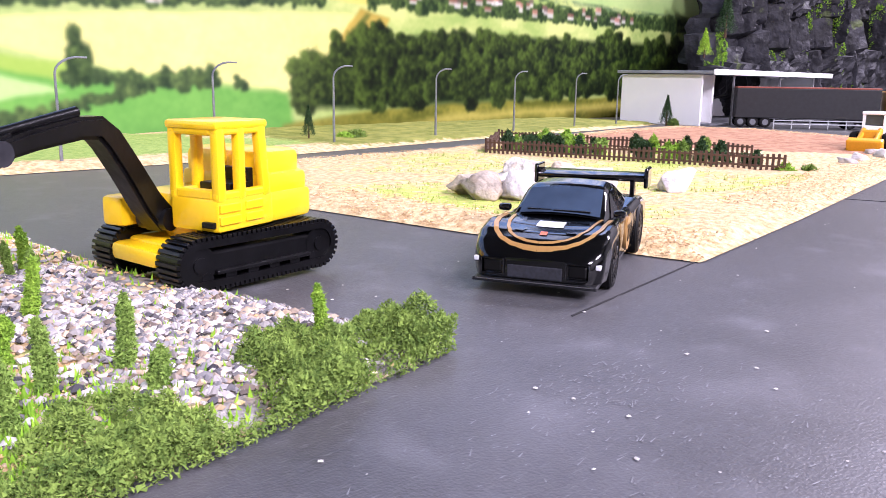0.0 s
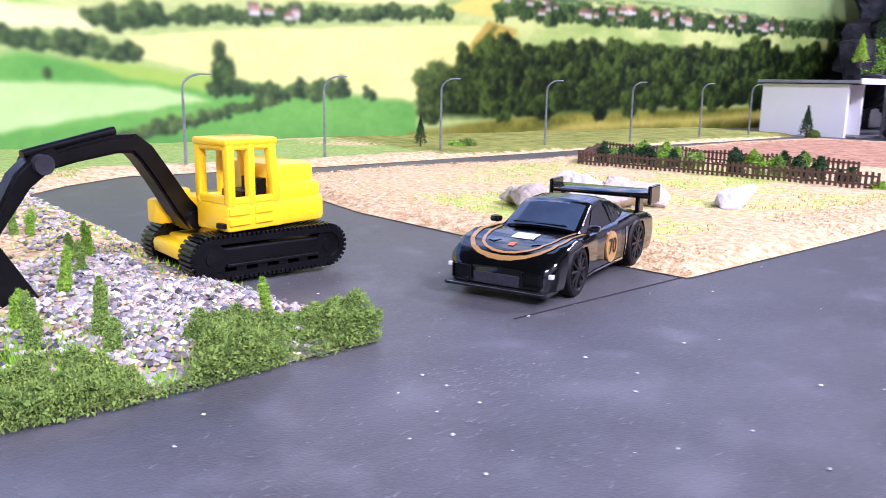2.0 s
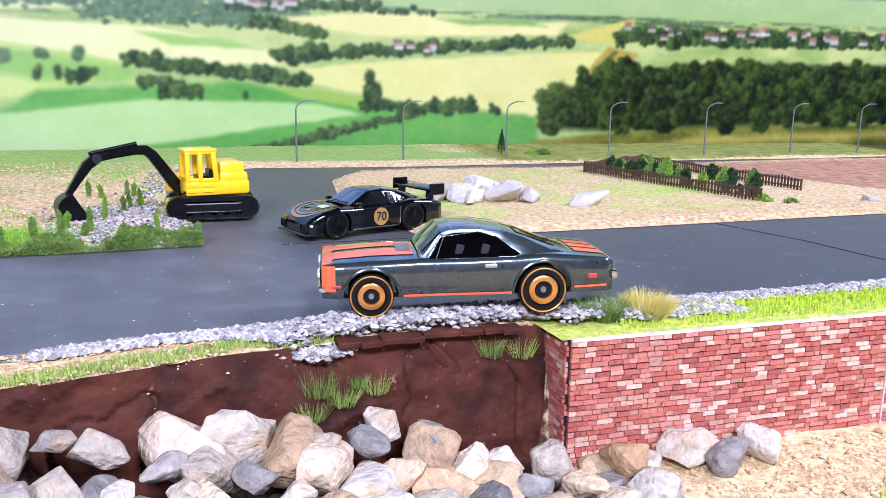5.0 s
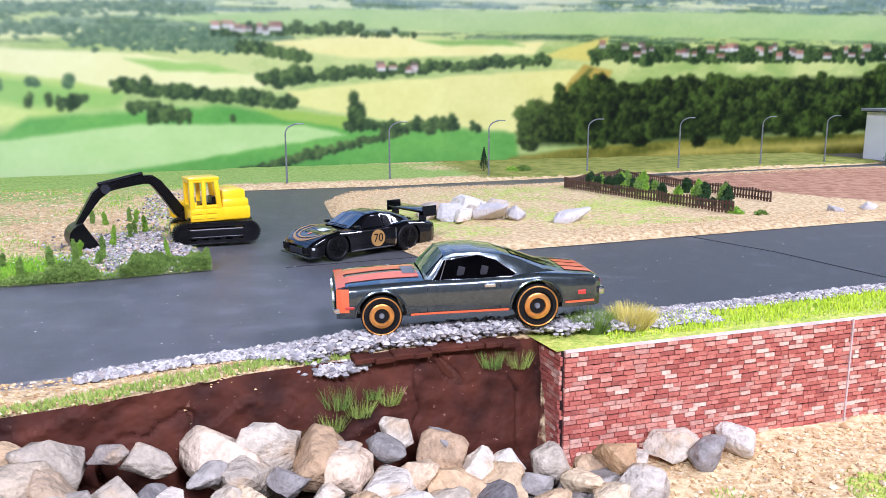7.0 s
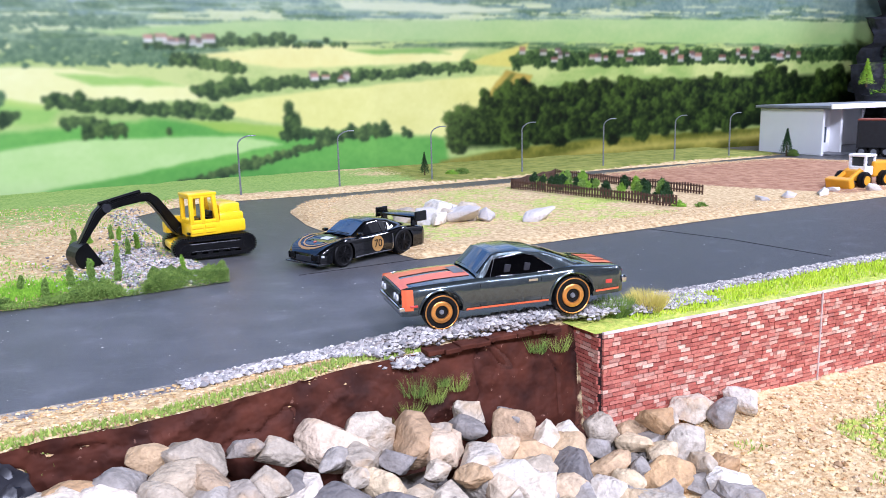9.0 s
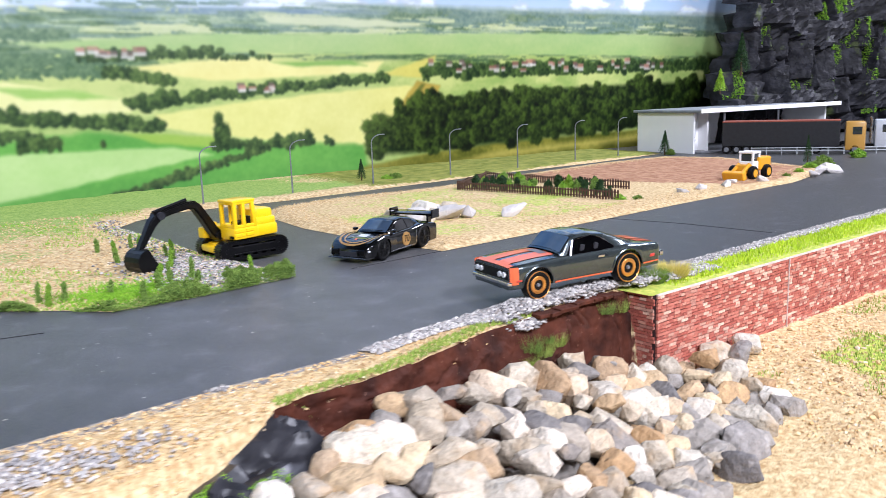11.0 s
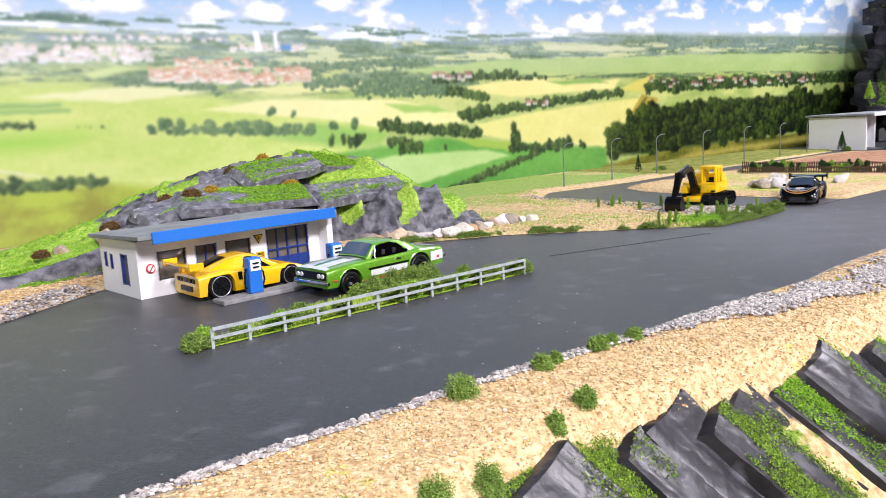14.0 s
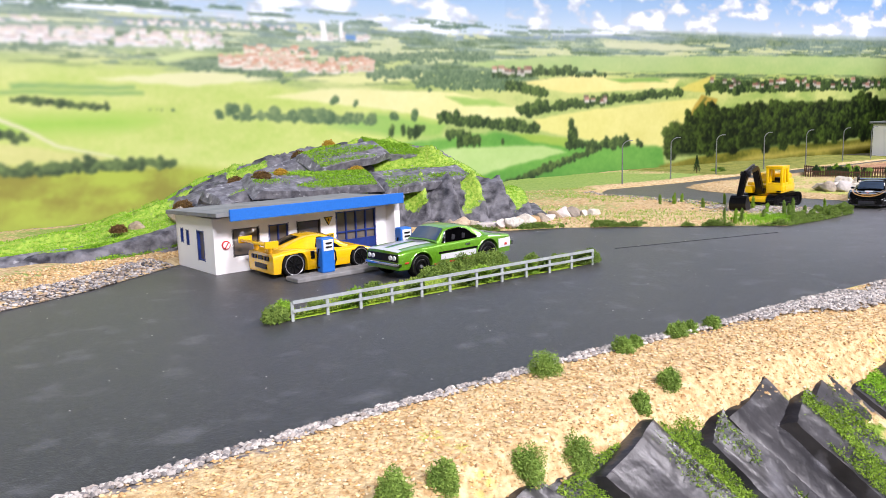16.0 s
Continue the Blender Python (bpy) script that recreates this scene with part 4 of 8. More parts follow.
bed_v, bed_f = [], []
for layer, gap in ((0, 0.0125), (1, 0.0108)):
    row, y = 0, -0.185
    while y < -0.025:
        x = -0.09 + (row % 2) * gap / 2
        while x < 0.26:
            px, py, r = x + rnd.uniform(-0.3, 0.3) * gap, y + rnd.uniform(-0.3, 0.3) * gap, rnd.choice((0.0046, 0.0056, 0.0062, 0.007, 0.0078, 0.0092))
            x += gap
            if not inside(HEAP, np.array([px]), np.array([py]))[0]:
                continue
            low = float(front_height(np.array([px]), np.array([py]), np.array([0.05]))[0])
            if low > -0.024 and px > -0.01:
                continue
            top = heap_top(px, py)
            if layer == 0:
                if top - 0.3 * r < low + 0.35 * r:
                    boulder(px, py, low + 0.35 * r, r, rnd, "pale broken stone in the heap below the bank", "stones in the ravine")
                    continue
                me, m = rnd.choice(BURIED), pose(px, py, low + 0.35 * r, rnd.uniform(-25, 25), rnd.uniform(-25, 25), rnd.uniform(0, 360)) @ Matrix.Diagonal((r * 1.1, r * 0.9, r * 0.75, 1))
                first = len(bed_v)
                bed_v += [tuple(m @ v.co) for v in me.vertices]
                bed_f += [tuple(first + i for i in p.vertices) for p in me.polygons]
            elif top - 0.55 * r > low + 0.35 * r:
                boulder(px, py, top - 0.55 * r, r, rnd, "pale broken stone on top of the heap below the bank", "stones in the ravine")
        row, y = row + 1, y + gap * 0.87
tagged(mesh_object("stone_bed", bed_v, bed_f, M_stone_dark), "lower layer of grey stones inside the heap", "stone", kind="stuff")
for x, y, r in ((0.262, -0.035, 0.0072), (0.241, -0.034, 0.0075), (0.249, -0.042, 0.0078), (0.222, -0.043, 0.007), (0.212, -0.041, 0.006)):
    boulder(x, y, -0.034 + 0.5 * r, r, rnd, "grey river stone lying against the brick wall", "stones in the ravine")
for x, y, r in ((0.222, 0.214, 0.010), (0.232, 0.205, 0.011), (0.244, 0.212, 0.012), (0.253, 0.198, 0.0125), (0.262, 0.207, 0.010), (0.269, 0.196, 0.0085), (0.238, 0.196, 0.008), (0.225, 0.224, 0.008), (0.247, 0.203, 0.0085), (0.258, 0.214, 0.008), (0.235, 0.219, 0.0095)):
    boulder(x, y, 0.002 + 0.5 * r, r * 0.82, rnd, "pale grey boulder in a cluster on the traffic island", "island boulders", WHITE + STONES[1:5])
boulder(0.297, 0.181, 0.006, 0.0085, rnd, "single white boulder on the island grass", "island boulders", WHITE + STONES[1:5])
for k in range(9):
    boulder(0.47 + 0.028 * k * rnd.uniform(0.8, 1.1), 0.172 + 0.02 * rnd.random(), 0.004, rnd.uniform(0.004, 0.0075), rnd, "whitish stone beside the ploughed plot", "field stones", WHITE)
for k in range(18):
    t = k / 17
    boulder(-0.2 + 0.15 * t, 0.226 + 0.008 * math.sin(9 * t) - 0.006 * t, 0.004, rnd.uniform(0.005, 0.009), rnd, "pale pebble at the foot of the rocky hill", "hill foot stones", WHITE + STONES[1:5])
for x, y, r in ((-0.348, 0.275, 0.009), (-0.372, 0.285, 0.008), (-0.33, 0.28, 0.006)):
    boulder(x, y, 0.022 if x > -0.36 else 0.014, r, rnd, "pale stone on the rocky hill", "hill foot stones")


# ---- scattered chips, grains, blades ----
def chips(name, pts, r0, r1, mat, seed, label, category, flat=0.7):
    """Many small angular stones as one mesh. pts: rows of x, y, z."""
    rnd = np.random.RandomState(seed)
    base = np.array([(1, 0, 0), (-1, 0, 0), (0, 1, 0), (0, -1, 0), (0, 0, 1), (0, 0, -1), (0.62, 0.62, 0.5), (-0.62, -0.62, 0.5)])
    tri = np.array([(6, 4, 0), (6, 2, 4), (6, 0, 2), (7, 4, 1), (7, 3, 4), (7, 1, 3), (4, 2, 1), (4, 3, 0), (5, 0, 3), (5, 2, 0), (5, 1, 2), (5, 3, 1)])
    n = len(pts)
    s = rnd.uniform(r0, r1, (n, 1, 1)) * rnd.uniform(0.6, 1.25, (n, 8, 3)) * np.array([1.15, 0.9, flat])
    a = rnd.uniform(0, math.tau, n)
    v = base[None] * s
    x = v[..., 0] * np.cos(a)[:, None] - v[..., 1] * np.sin(a)[:, None]
    y = v[..., 0] * np.sin(a)[:, None] + v[..., 1] * np.cos(a)[:, None]
    v = np.stack([x, y, v[..., 2]], -1) + np.asarray(pts)[:, None, :]
    tri = tri[:8] if r1 < 0.001 else tri
    f = (tri[None] + 8 * np.arange(n)[:, None, None]).reshape(-1, 3)
    ob = mesh_object(name, v.reshape(-1, 3).tolist(), f.tolist(), mat)
    return tagged(ob, label, category, kind="stuff")


def blades(name, pts, h0, h1, mat, seed, label, category, lean=0.5, width=0.00035):
    rnd = np.random.RandomState(seed)
    n = len(pts)
    p = np.asarray(pts, float)
    h, a, w = rnd.uniform(h0, h1, n), rnd.uniform(0, math.tau, n), rnd.uniform(0, math.tau, n)
    dx, dy = np.cos(a) * width, np.sin(a) * width
    tip = p + np.stack([np.cos(w) * h * lean * rnd.rand(n), np.sin(w) * h * lean * rnd.rand(n), h], 1)
    v = np.stack([p - np.stack([dx, dy, 0 * dx], 1), p + np.stack([dx, dy, 0 * dx], 1), tip], 1)
    f = np.arange(3 * n).reshape(-1, 3)
    ob = mesh_object(name, v.reshape(-1, 3).tolist(), f.tolist(), mat)
    return tagged(ob, label, category, kind="stuff")


def along(line, n, d0, d1, rnd, side=1):
    """Random points beside a line, d0 to d1 to its right (side 1) or left."""
    P = np.array(line)
    seg = np.hypot(*(P[1:] - P[:-1]).T)
    t = rnd.rand(n) * seg.sum()
    cum = np.concatenate([[0], np.cumsum(seg)])
    k = np.clip(np.searchsorted(cum, t) - 1, 0, len(seg) - 1)
    u = (t - cum[k]) / seg[k]
    q = P[k] + (P[k + 1] - P[k]) * u[:, None]
    dirv = (P[k + 1] - P[k]) / seg[k][:, None]
    off = rnd.uniform(d0, d1, n) * side
    return q[:, 0] + dirv[:, 1] * off, q[:, 1] - dirv[:, 0] * off


def front_points(x, y, up=0.0):
    d, _, _ = edge_distance(SOUTH, x, y, closed=False)
    return np.stack([x, y, front_height(x, y, d) + up], 1)


rs = np.random.RandomState(3)
near_south = [p for p in SOUTH if -0.62 < p[0] < 0.9]
east = [p for p in near_south if p[0] > 0.06]
mid = [p for p in near_south if -0.11 < p[0] < 0.08]
west = [p for p in near_south if p[0] < 0.03]
x, y = along([p for p in near_south if 0.065 < p[0] < 0.3], 5600, -0.0005, 0.021, rs)
road_y = np.interp(x, [p[0] for p in SOUTH], [p[1] for p in SOUTH])
k = (y > np.interp(x, BANK_X, BANK_Y) - 0.0005) & (road_y - y < 0.010 + 0.013 * step(x, 0.11, 0.142))
bed = front_points(x[k], y[k], 0.0006)
bed[:, 2] += 0.0032 * step(x[k], 0.118, 0.15) * (1 - step(x[k], 0.225, 0.25)) * step(road_y[k] - y[k], 0.001, 0.008) * rs.rand(k.sum()) ** 0.4
chips("roadside_gravel", bed, 0.0007, 0.0014, M_gravel, 1, "heap of loose grey gravel along the road edge", "gravel")
x, y = rs.normal(0.142, 0.0035, 420), rs.normal(-0.0225, 0.0014, 420)
chips("roadside_gravel", np.stack([x, y, -0.0005 - 0.35 * np.maximum(0, -0.0205 - y) + 0.0012 * rs.rand(420)], 1), 0.0007, 0.0013, M_gravel, 31, "grey gravel spilling over the bank's lip", "gravel")
x, y = along([p for p in near_south if p[0] > 0.21], 3600, -0.0005, 0.0105, rs)
chips("roadside_gravel", front_points(x, y, 0.0005), 0.0006, 0.0012, M_gravel, 2, "strip of loose grey gravel above the brick wall", "gravel")
x, y = along([p for p in near_south if -0.32 < p[0] < 0.08], 19000, 0.0, 0.036, rs)
road_y = np.interp(x, [p[0] for p in SOUTH], [p[1] for p in SOUTH])
out = 0.017 * step(x, -0.19, -0.08) + 0.008 * (fbm(x, y, 40, 91) - 0.5)
wide = 0.003 + 0.015 * step(x, -0.27, -0.15)
dense = np.clip(1.25 - np.abs(road_y - y - out - wide / 2) / (0.5 * wide + 0.0015) + 1.6 * (fbm(x, y, 70, 92) - 0.5), 0, 1) * (1 - step(x, -0.05, 0.01))
k = rs.rand(len(x)) < dense
chips("roadside_gravel", front_points(x[k], y[k], 0.0009), 0.0006, 0.0011, M_gravel, 3, "grey gravel spread on the sandy verge", "gravel")
x, y = along(west, 4600, -0.0004, 0.0062, rs)
k = fbm(x, y, 45, 93) + 0.25 * rs.rand(len(x)) - 0.6 * step(x, -0.19, -0.12) * (1 - step(x, 0.0, 0.03)) > 0.40
chips("roadside_gravel", front_points(x[k], y[k], 0.0004), 0.0006, 0.0012, M_gravel, 4, "thin grey gravel line along the road edge", "gravel")
x, y = along(west + [(0.07, -0.016), (0.12, -0.005)], 18000, 0.002, 0.05, rs)
k = np.interp(x, BANK_X, BANK_Y) - y < 0.012
chips("sand_grains", front_points(x[k], y[k], 0.0001), 0.0003, 0.00072, M_grain, 5, "coarse yellow sand on the verge", "sand")
x, y = rs.uniform(0.2, 0.5, 9000), rs.uniform(-0.17, 0.01, 9000)
k = y < np.interp(x, BANK_X, BANK_Y) - 0.009
chips("sand_grains", front_points(x[k], y[k], 0.0001), 0.0004, 0.0009, M_grain, 6, "coarse sand on the lower ground", "sand")
x, y = rs.uniform(-0.45, 0.05, 7000), rs.uniform(-0.24, -0.08, 7000)
k = (np.interp(x, BANK_X, BANK_Y) - y > 0.01) & (fbm(x, y, 26, 95) > 0.5)
chips("sand_grains", front_points(x[k], y[k], 0.0002), 0.0005, 0.0013, M_grain, 7, "pale grit lying between the slate slabs", "sand")
x, y = along(ISLAND, 9000, 0.0, 0.03, rs)
k = inside(ISLAND, x, y)
d, _, _ = edge_distance(ISLAND, x, y)
x, y, d = x[k], y[k], d[k]
chips("sand_grains", np.stack([x, y, 0.0012 + 0.002 * step(d, 0, 0.008)], 1), 0.0003, 0.0006, M_grain, 8, "coarse yellow sand on the island rim", "sand")


def on_lot(x, y, up=0.0):
    k = inside(LOT, x, y)
    x, y = x[k], y[k]
    d, _, _ = edge_distance(LOT, x, y)
    return np.stack([x, y, lot_height(x, y, d) + up], 1)


x, y = np.append(rs.normal(0.074, 0.016, 4600), rs.normal(0.068, 0.008, 2200)), np.append(rs.uniform(0.113, 0.20, 4600), rs.uniform(0.19, 0.37, 2200))
k = (rs.rand(6800) < np.where(y < 0.2, 1.0, 0.3)) & ~((np.abs(x - 0.101) < 0.024) & (np.abs(y - 0.1834) < 0.017))
chips("lot_gravel", on_lot(x[k], y[k], 0.0004), 0.0005, 0.0012, M_gravel_warm, 9, "mixed grey and cream gravel on the building lot", "gravel")
x, y = rs.uniform(-0.12, 0.1, 9000), rs.uniform(0.1, 0.42, 9000)
chips("sand_grains", on_lot(x, y, 0.0001), 0.0004, 0.0008, M_grain, 10, "coarse sand on the building lot", "sand")
x, y = along([(-0.6, 0.085), (-0.455, 0.147), (-0.415, 0.172), (-0.365, 0.218)], 3200, 0.0, 0.02, rs, side=-1)
chips("lot_gravel", on_lot(x, y, 0.0004), 0.0006, 0.0014, M_gravel_warm, 11, "mixed gravel beside the station yard", "gravel")
x, y = along([(-0.6, 0.105), (-0.455, 0.167), (-0.415, 0.192), (-0.345, 0.245)], 4500, 0.0, 0.045, rs, side=-1)
chips("sand_grains", on_lot(x, y, 0.0002), 0.0005, 0.001, M_grain, 12, "coarse sand behind the station yard", "sand")

x, y = along([p for p in near_south if p[0] > 0.2], 9000, 0.0095, 0.032, rs)
k = (y > np.interp(x, BANK_X, BANK_Y) - 0.004) & (x > 0.209)
blades("lime_grass", front_points(x[k], y[k]), 0.001, 0.0022, material("lime_static_grass", srgb(206, 222, 50), srgb(150, 184, 30), rough=0.9, scale=60, island=0.6), 13,
       "short lime green flocked grass above the wall", "grass")
x, y = along([(0.03, -0.043), (0.065, -0.039), (0.09, -0.031), (0.125, -0.02), (0.145, -0.019)], 2000, -0.003, 0.003, rs)
blades("bank_grass", front_points(x, y, 0.0), 0.0007, 0.002, M_blade, 14, "patchy green grass along the bank's lip", "grass")
x, y = rs.uniform(0.24, 0.55, 16000), rs.uniform(-0.14, -0.01, 16000)
k = (y < np.interp(x, BANK_X, BANK_Y) - 0.012) & (fbm(x, y, 24, 51) > 0.53)
blades("low_grass", front_points(x[k], y[k]), 0.0008, 0.0022, M_blade, 36, "patchy olive grass on the lower ground", "grass")
x, y = rs.uniform(0.2, 0.45, 260), rs.uniform(-0.12, -0.02, 260)
k = y < np.interp(x, BANK_X, BANK_Y) - 0.01
chips("pebbles", front_points(x[k], y[k], 0.0004), 0.0008, 0.0016, M_grain, 37, "small brown and cream pebbles on the lower ground", "gravel")
x, y = np.append(rs.uniform(-0.15, 0.1, 12000), rs.normal(0.025, 0.02, 5000)), np.append(rs.uniform(0.1, 0.42, 12000), rs.normal(0.12, 0.01, 5000))
k = (fbm(x, y, 18, 97) > 0.47) | (np.arange(17000) > 12000)
blades("lot_grass", on_lot(x[k], y[k]), 0.0007, 0.0018, M_lichen, 15, "patchy light green grass on the lot", "grass")
x, y = rs.uniform(0.2, 0.42, 9000), rs.uniform(0.15, 0.36, 9000)
k = inside(ISLAND, x, y)
x, y = x[k], y[k]
d, _, _ = edge_distance(ISLAND, x, y)
k = (fbm(x, y, 22, 8) * step(d, 0.012, 0.03) > 0.42)
blades("island_grass", np.stack([x[k], y[k], 0.0022 + 0 * x[k]], 1), 0.0007, 0.0018, M_blade, 16, "patchy light green grass on the island", "grass")


def tuft(x, y, z, r, h, n, mat, seed, label, wide=0.00018):
    rnd = np.random.RandomState(seed)
    a, q = rnd.uniform(0, math.tau, n), r * np.sqrt(rnd.rand(n)) * 0.55
    p = np.stack([x + q * np.cos(a), y + q * np.sin(a), np.full(n, z)], 1)
    hh = h * (0.6 + 0.4 * rnd.rand(n))
    tip = p + np.stack([np.cos(a) * r * 0.75 * rnd.rand(n), np.sin(a) * r * 0.75 * rnd.rand(n), hh], 1)
    b = rnd.uniform(0, math.tau, n)
    dv = np.stack([np.cos(b), np.sin(b), 0 * b], 1) * wide
    v = np.stack([p - dv, p + dv, tip], 1).reshape(-1, 3)
    return tagged(mesh_object("grass_tuft", v.tolist(), np.arange(3 * n).reshape(-1, 3).tolist(), mat), label, "grass", "grass tufts")


tuft(0.2225, -0.0128, 0.0008, 0.0085, 0.0078, 1100, M_moss, 1, "dark green grass tuft above the wall corner")
tuft(0.2365, -0.0125, 0.0008, 0.009, 0.008, 1300, M_blade_yellow, 2, "pale yellow dry grass tuft above the wall")
for k, (x, z, r) in enumerate(((0.156, -0.009, 0.005), (0.141, -0.008, 0.006), (0.147, -0.011, 0.006), (0.134, -0.018, 0.005), (0.139, -0.014, 0.005), (0.188, -0.003, 0.005), (0.197, -0.004, 0.005), (0.151, -0.007, 0.003))):
    yb = float(np.interp(x, BANK_X, BANK_Y)) - 0.003 - 0.17 * max(0, -z)
    tuft(x, yb, z - 0.003, r * 1.1, r * 1.3, 150, M_moss if k % 2 else M_blade, 20 + k, "green grass tuft growing on the earth bank", 0.00009)


# ---- foam bushes and moss ----
M_olive = material("olive_foam_foliage", srgb(152, 182, 84), srgb(82, 116, 40), rough=0.95, scale=300, island=0.5)

def foliage(name, center, rx, ry, rz, mat, seed, label, category, group="", leaf=0.00036):
    """A rounded foam clump: many small leaf flakes in an uneven volume."""
    n = int(min(9000, 4 * 3.2 * math.pi * (rx * ry * rz) ** 0.667 / (0.36 * leaf * leaf)))
    rnd = np.random.RandomState(seed)
    d = rnd.normal(size=(n, 3))
    d /= np.linalg.norm(d, axis=1)[:, None]
    lump = 0.5 + 0.4 * vnoise(d[:, 0] * 1.3 + seed, d[:, 1] * 1.3 + d[:, 2], 1.6, seed % 50) + 0.45 * vnoise(d[:, 0] + seed, d[:, 1] - d[:, 2], 4.5, seed % 40)
    p = d * (rnd.rand(n) ** 0.42 * lump)[:, None] * np.array([rx, ry, rz])
    if rz > 2 * rx:
        t, a = rnd.rand(n), rnd.uniform(0, math.tau, n)
        wide = rx * (0.35 + 0.75 * vnoise(t * 5 + seed, t * 0, 1.0, seed % 40) + 0.3 * vnoise(t * 14 + seed, a, 1.0, 3)) * np.clip((1 - t) * 6, 0.2, 1)
        rad = wide * rnd.rand(n) ** 0.4
        p = np.stack([rad * np.cos(a) + 0.4 * rx * np.sin(3 * t + seed), rad * np.sin(a), (2 * t - 1) * rz], 1)
    elif rz < 1.3 * rx:
        p[:, 2] = np.abs(p[:, 2])
    p += np.array(center)
    u, w = rnd.normal(size=(n, 3)) * leaf * 0.36, rnd.normal(size=(n, 3)) * leaf
    ob = flakes(name, p, u, w, mat)
    return tagged(ob, label, category, group)


for k, (x, y, r) in enumerate(((-0.315, -0.064, 0.010), (-0.280, -0.060, 0.007), (-0.253, -0.057, 0.0075), (-0.234, -0.056, 0.0065), (-0.288, -0.088, 0.0065), (-0.303, -0.092, 0.0055),
                               (-0.335, -0.103, 0.0085), (-0.352, -0.105, 0.009), (-0.376, -0.107, 0.007), (-0.389, -0.108, 0.008), (-0.245, -0.056, 0.005), (-0.273, -0.058, 0.005))):
    z = float(front_points(np.array([x]), np.array([y]))[0, 2])
    foliage("moss_bush", (x, y, z), r * 0.58, r * 0.54, r * 0.8, M_olive, 40 + k, "small rounded green foam bush on the sandy verge", "bush", "verge bushes")
# moss hedge along the lot's road side
rs = np.random.RandomState(12)
n = 230000
x, y = along([(0.1035, 0.114), (0.06, 0.106), (0.015, 0.102)], n, -0.0032, 0.0145, rs)
clump = np.clip((fbm(x, y, 75, 58) - 0.3 - 22 * np.maximum(0, np.interp(x, (0.015, 0.06, 0.1035), (0.112, 0.116, 0.122)) * -1 + y)) * 2.6, 0.0, 1)
clump = clump * (0.3 + 0.7 * step(x, 0.028, 0.06))
k = rs.rand(n) < 0.03 + 1.1 * clump ** 1.3
x, y, clump = x[k], y[k], clump[k]
z = 0.0004 + (1 - rs.rand(len(x)) ** 1.6) * (0.0008 + 0.0078 * clump * (0.1 + 1.3 * fbm(x, y, 260, 55)))
flake = np.random.RandomState(13).normal(size=(2, len(x), 3))
tagged(flakes("moss_hedge", np.stack([x, y, z], 1), flake[0] * 0.00012, flake[1] * 0.00034 + np.array([0, 0, 0.0002]), M_moss), "low green foam hedge along the building lot", "hedge", kind="stuff")
n = 60000
x, y = along([(0.015, 0.102), (-0.05, 0.157), (-0.10, 0.195), (-0.17, 0.222)], n, 0.0, 0.0065, rs)
k = fbm(x, y, 60, 59) > 0.47
x, y = x[k], y[k]
z = 0.0006 + rs.rand(len(x)) * 0.0042 * np.clip((fbm(x, y, 60, 59) - 0.45) * 7, 0.2, 1)
flake = np.random.RandomState(14).normal(size=(2, len(x), 3))
tagged(flakes("moss_hedge", np.stack([x, y, z], 1), flake[0] * 0.0002, flake[1] * 0.0005, M_moss), "broken row of low foam plants on the lot's rim", "hedge", kind="stuff")
SPRIGS = ((0.058, 0.164, 12), (0.058, 0.129, 13), (0.047, 0.128, 12), (0.0855, 0.122, 11), (0.04, 0.118, 11), (-0.008, 0.134, 10), (-0.005, 0.127, 10), (0.001, 0.127, 10), (0.036, 0.24, 10), (0.044, 0.232, 9),
          (0.038, 0.195, 10), (0.031, 0.108, 9), (0.047, 0.142, 9), (0.058, 0.119, 8), (0.063, 0.18, 10), (0.068, 0.2, 11), (0.064, 0.196, 9), (0.056, 0.242, 10), (0.06, 0.238, 9), (0.02, 0.124, 8))
for k, (x, y, h) in enumerate(SPRIGS):
    foliage("foam_sprig", (x, y, 0.002 + h * 0.00045), 0.0013, 0.0013, h * 0.0005, M_olive if k % 3 else M_bush, 80 + k, "upright green foam sprig on the lot", "plant", "lot sprigs", 0.0003)


